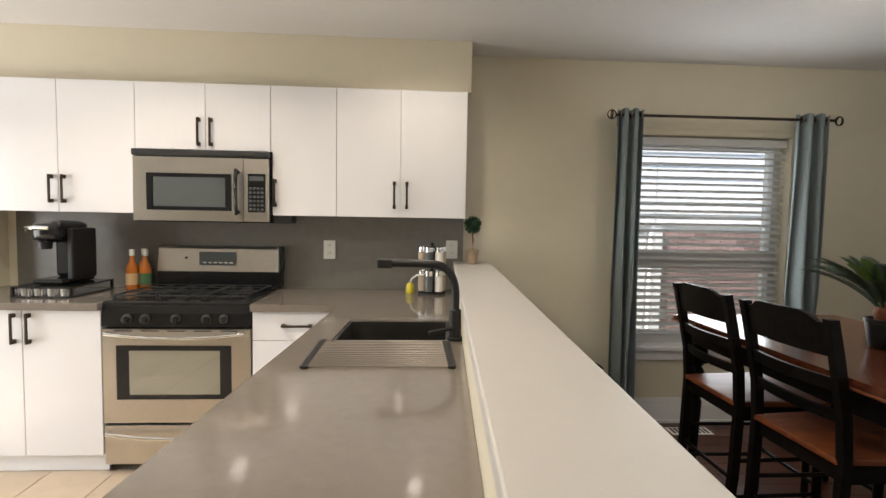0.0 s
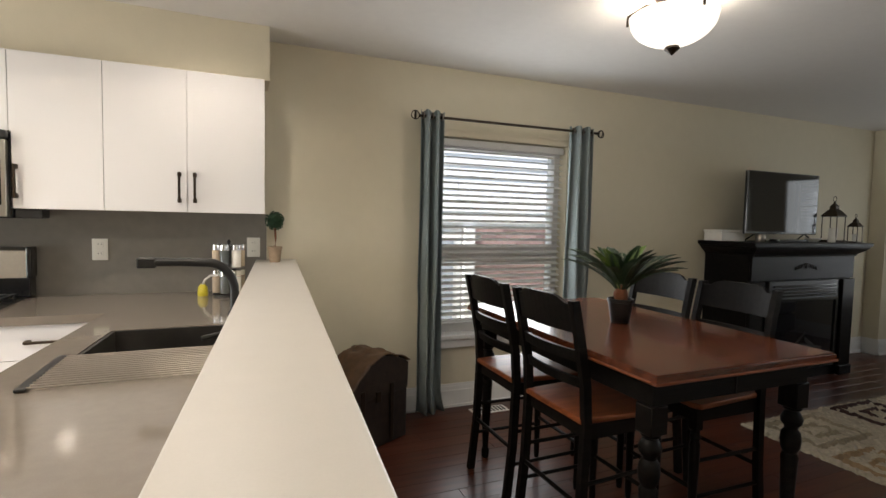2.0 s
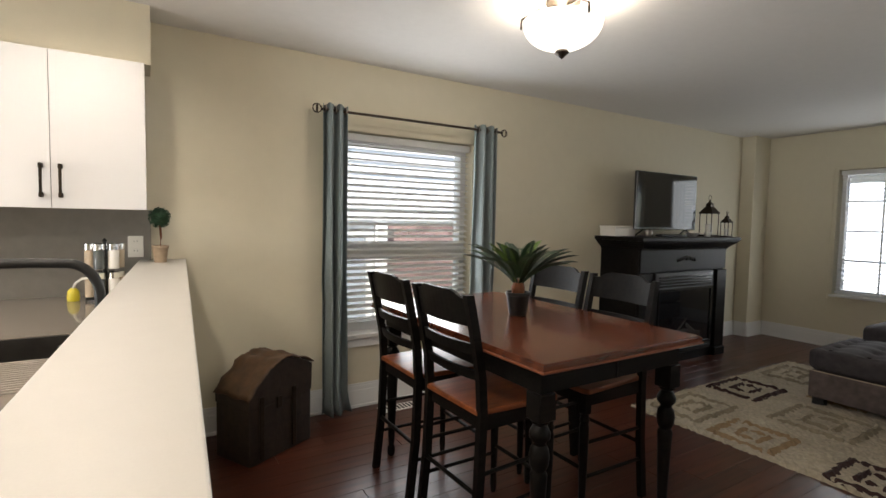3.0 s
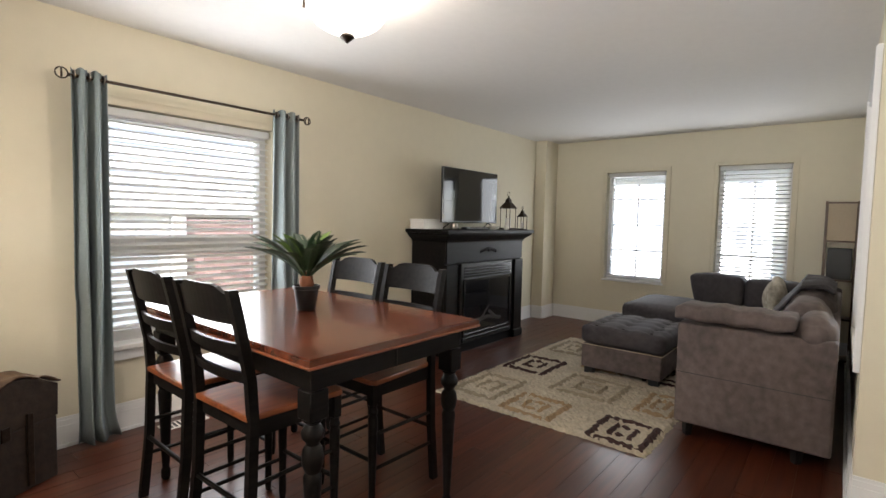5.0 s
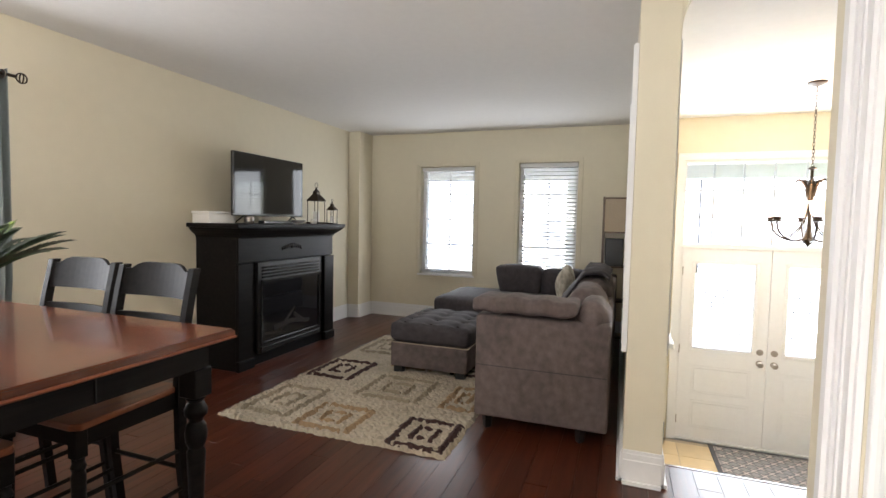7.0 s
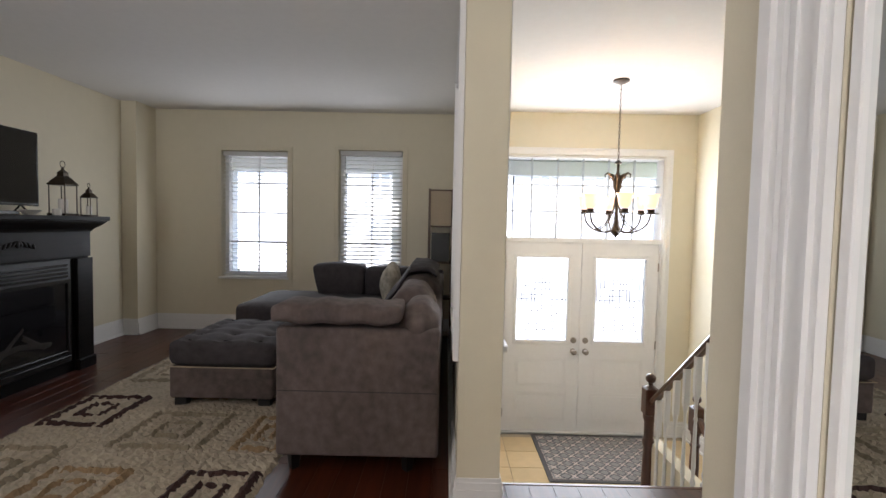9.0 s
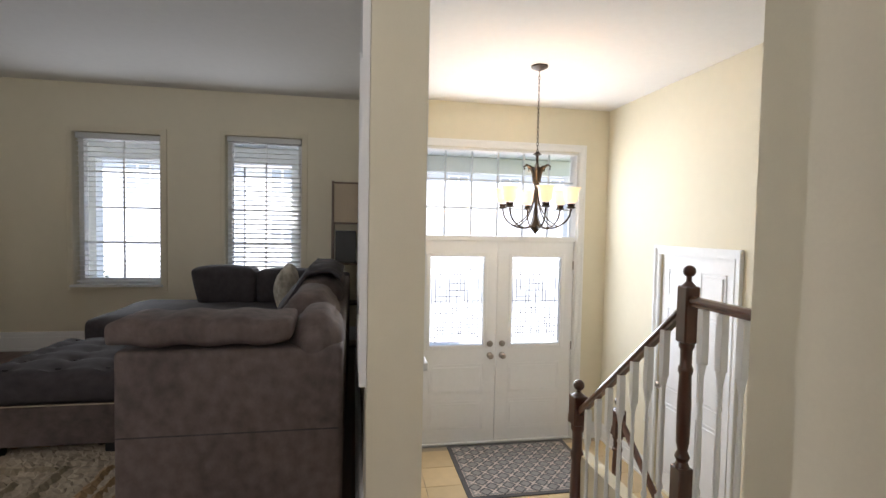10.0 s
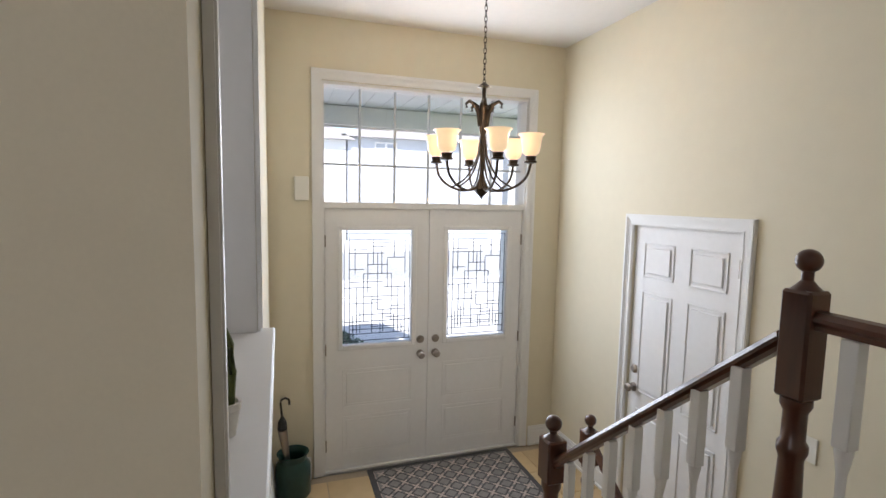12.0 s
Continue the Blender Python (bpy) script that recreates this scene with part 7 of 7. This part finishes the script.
front_house(33, -13, -2.1, M_BLUEGREY, 4.6, "two-storey grey sided house across the street")
front_house(33, -2.0, 8.0, M_SIDING, 4.4, "two-storey white sided house across the street")
front_house(33, 8.1, 19, M_BLUEGREY, 4.6, "two-storey grey sided house with white windows across the street")
def shrub(name, at, rx, ry, hgt, count, seed, label, cone=0.0):
    """Stems in a shell of small leaves; cone narrows it to the top."""
    sb = thing(name, at, label, "shrub")
    rr = random.Random(seed)
    k = bmesh.new()
    for j in range(6):
        a = rr.uniform(0, 6.28)
        tube(k, [(0, 0, 0), (0.3 * rx * math.cos(a), 0.3 * ry * math.sin(a), 0.4 * hgt), (0.5 * rx * (1 - cone) * math.cos(a), 0.5 * ry * (1 - cone) * math.sin(a), 0.8 * hgt)], 0.012, 6)
    part("stems", k, M_BARK, sb)
    k = bmesh.new()
    for j in range(count):
        a, u = rr.uniform(0, 6.28), rr.random()
        w_ = math.sin(math.pi * (0.12 + 0.88 * u)) ** 0.6 * (1 - cone) + cone * (1 - u) + 0.02
        w_ *= rr.uniform(0.6, 1.0) * (1 + 0.35 * noise.noise(Vector((2 * math.cos(a), 2 * math.sin(a), 5 * u + seed))))
        c0 = Vector((rx * w_ * math.cos(a), ry * w_ * math.sin(a), hgt * (0.06 + 0.94 * u)))
        d1 = Vector((rr.uniform(-1, 1), rr.uniform(-1, 1), rr.uniform(-0.6, 1))).normalized()
        d2 = d1.cross(Vector((rr.uniform(-1, 1), rr.uniform(-1, 1), rr.uniform(-1, 1)))).normalized()
        k.faces.new([k.verts.new(c0 - d1 * 0.030), k.verts.new(c0 + d2 * 0.016), k.verts.new(c0 + d1 * 0.034), k.verts.new(c0 - d2 * 0.016)])
    part("foliage", k, M_SHRUB, sb, "small green leaves")


shrub("porch_shrub", (11.2, 0.95, -1.27), 0.34, 0.42, 0.66, 1500, 77, "small dense green shrub beside the porch step")
shrub("cedar", (11.5, 5.95, -1.27), 0.6, 0.6, 2.8, 5200, 12, "tapering green cedar beyond the porch", 0.6)

nb = thing("neighbour_house", (5.5, 8.2, -1.3), "brick and white sided house beyond the dining window", "house")
world_part("mortar_wall", boxm(4.70, 12.0, 8.02, 12, -1.3, 1.28), M_MORTAR, nb)
world_part("upper_wall", boxm(-6, 12.0, 8.0, 12, 1.30, 5.2), M_SIDING, nb, "white siding")
bm = bmesh.new()
for i in range(24):
    z = 1.34 + 0.15 * i
    prism(bm, [(7.985, z), (7.998, z), (7.998, z + 0.14)], "x", -6, 12)
world_part("siding_course", bm, M_SIDING, nb)
world_part("corner_trim", boxm(4.55, 4.69, 7.96, 8.1, -1.3, 1.295), M_TRIM, nb)
world_part("pale_wall", boxm(-6, 4.54, 8.05, 12, -1.3, 1.295), M_SIDING, nb)
wn_ = world_part("window", boxm(3.3, 4.5, 8.02, 8.045, -0.3, 1.22), M_TRIM, nb)
world_part("pane", boxm(3.40, 4.40, 8.01, 8.018, -0.2, 1.12), M_FARGLASS, wn_)
brick = None
count = 0
for r_ in range(34):
    z = 1.275 - 0.075 * (r_ + 1)
    for c_ in range(15):
        x = 4.71 + 0.215 * c_ + (0.107 if r_ % 2 else 0)
        if z < -0.25 or x > 7.4:
            continue
        if brick is None:
            brick = part("brick", boxm(0.0, 0.205, -0.012, 0.0, 0.0, 0.064), M_BRICK, nb)
            me = brick.data
            brick.location = Vector((x, 8.019, z)) - nb.location
        else:
            o = new("brick", me)
            o.parent = nb
            o.location = Vector((x, 8.019, z)) - nb.location
        count += 1
        if count >= 298:
            break
    if count >= 298:
        break

# ---- floor pieces ----
def pieces(parent, name, material, size, places, bevel=0.0009):
    ob = bpy.data.objects[parent]
    sx, sy, sz = size
    base = None
    for (x, y, z, w_) in places:
        if base is None or abs(w_ - 1) > 1e-4:
            bm = boxm(-sx * w_ / 2, sx * w_ / 2, -sy / 2, sy / 2, -sz, 0, bevel, 1)
            me = mesh(name, bm, material)
            if base is None and abs(w_ - 1) < 1e-4:
                base = me
        else:
            me = base
        o = new(name, me)
        o.parent = ob
        o.location = (x, y, z)


rr = random.Random(8)


def planks(x0, x1, y0, y1, w_=0.115, length=1.25):
    out = []
    ny = int(round((y1 - y0) / w_))
    for j in range(ny):
        x = x0 - rr.uniform(0, length)
        while x < x1:
            a, b = max(x, x0), min(x + length, x1)
            if b - a > 0.04:
                out.append(((a + b) / 2, y0 + w_ * (j + 0.5), 0.0, (b - a - 0.002) / (length - 0.002)))
            x += length
    return out


pieces("floor", "plank", M_FLOOR, (1.248, 0.1143, 0.011), planks(2.07, 8.58, 1.875, 5.325))
pieces("floor_hall", "plank", M_FLOOR, (1.248, 0.1143, 0.011), planks(2.07, 5.403, 0.61, 1.875))
tiles = []
for i in range(11):
    for j in range(10):
        tiles.append((-2.1 + 0.333 * i, 1.6 + 0.333 * j, 0.0, 1))
pieces("floor_kitchen", "tile", M_TILE, (0.328, 0.328, 0.0095), tiles)
tiles = [(6.47 + 0.333 * i, -0.53 + 0.333 * j, FOY, 1) for i in range(6) for j in range(7) if 6.47 + 0.333 * i < 8.23 and -0.53 + 0.333 * j < 1.51]
pieces("floor_foyer", "tile", M_TILE2, (0.328, 0.328, 0.0095), tiles)
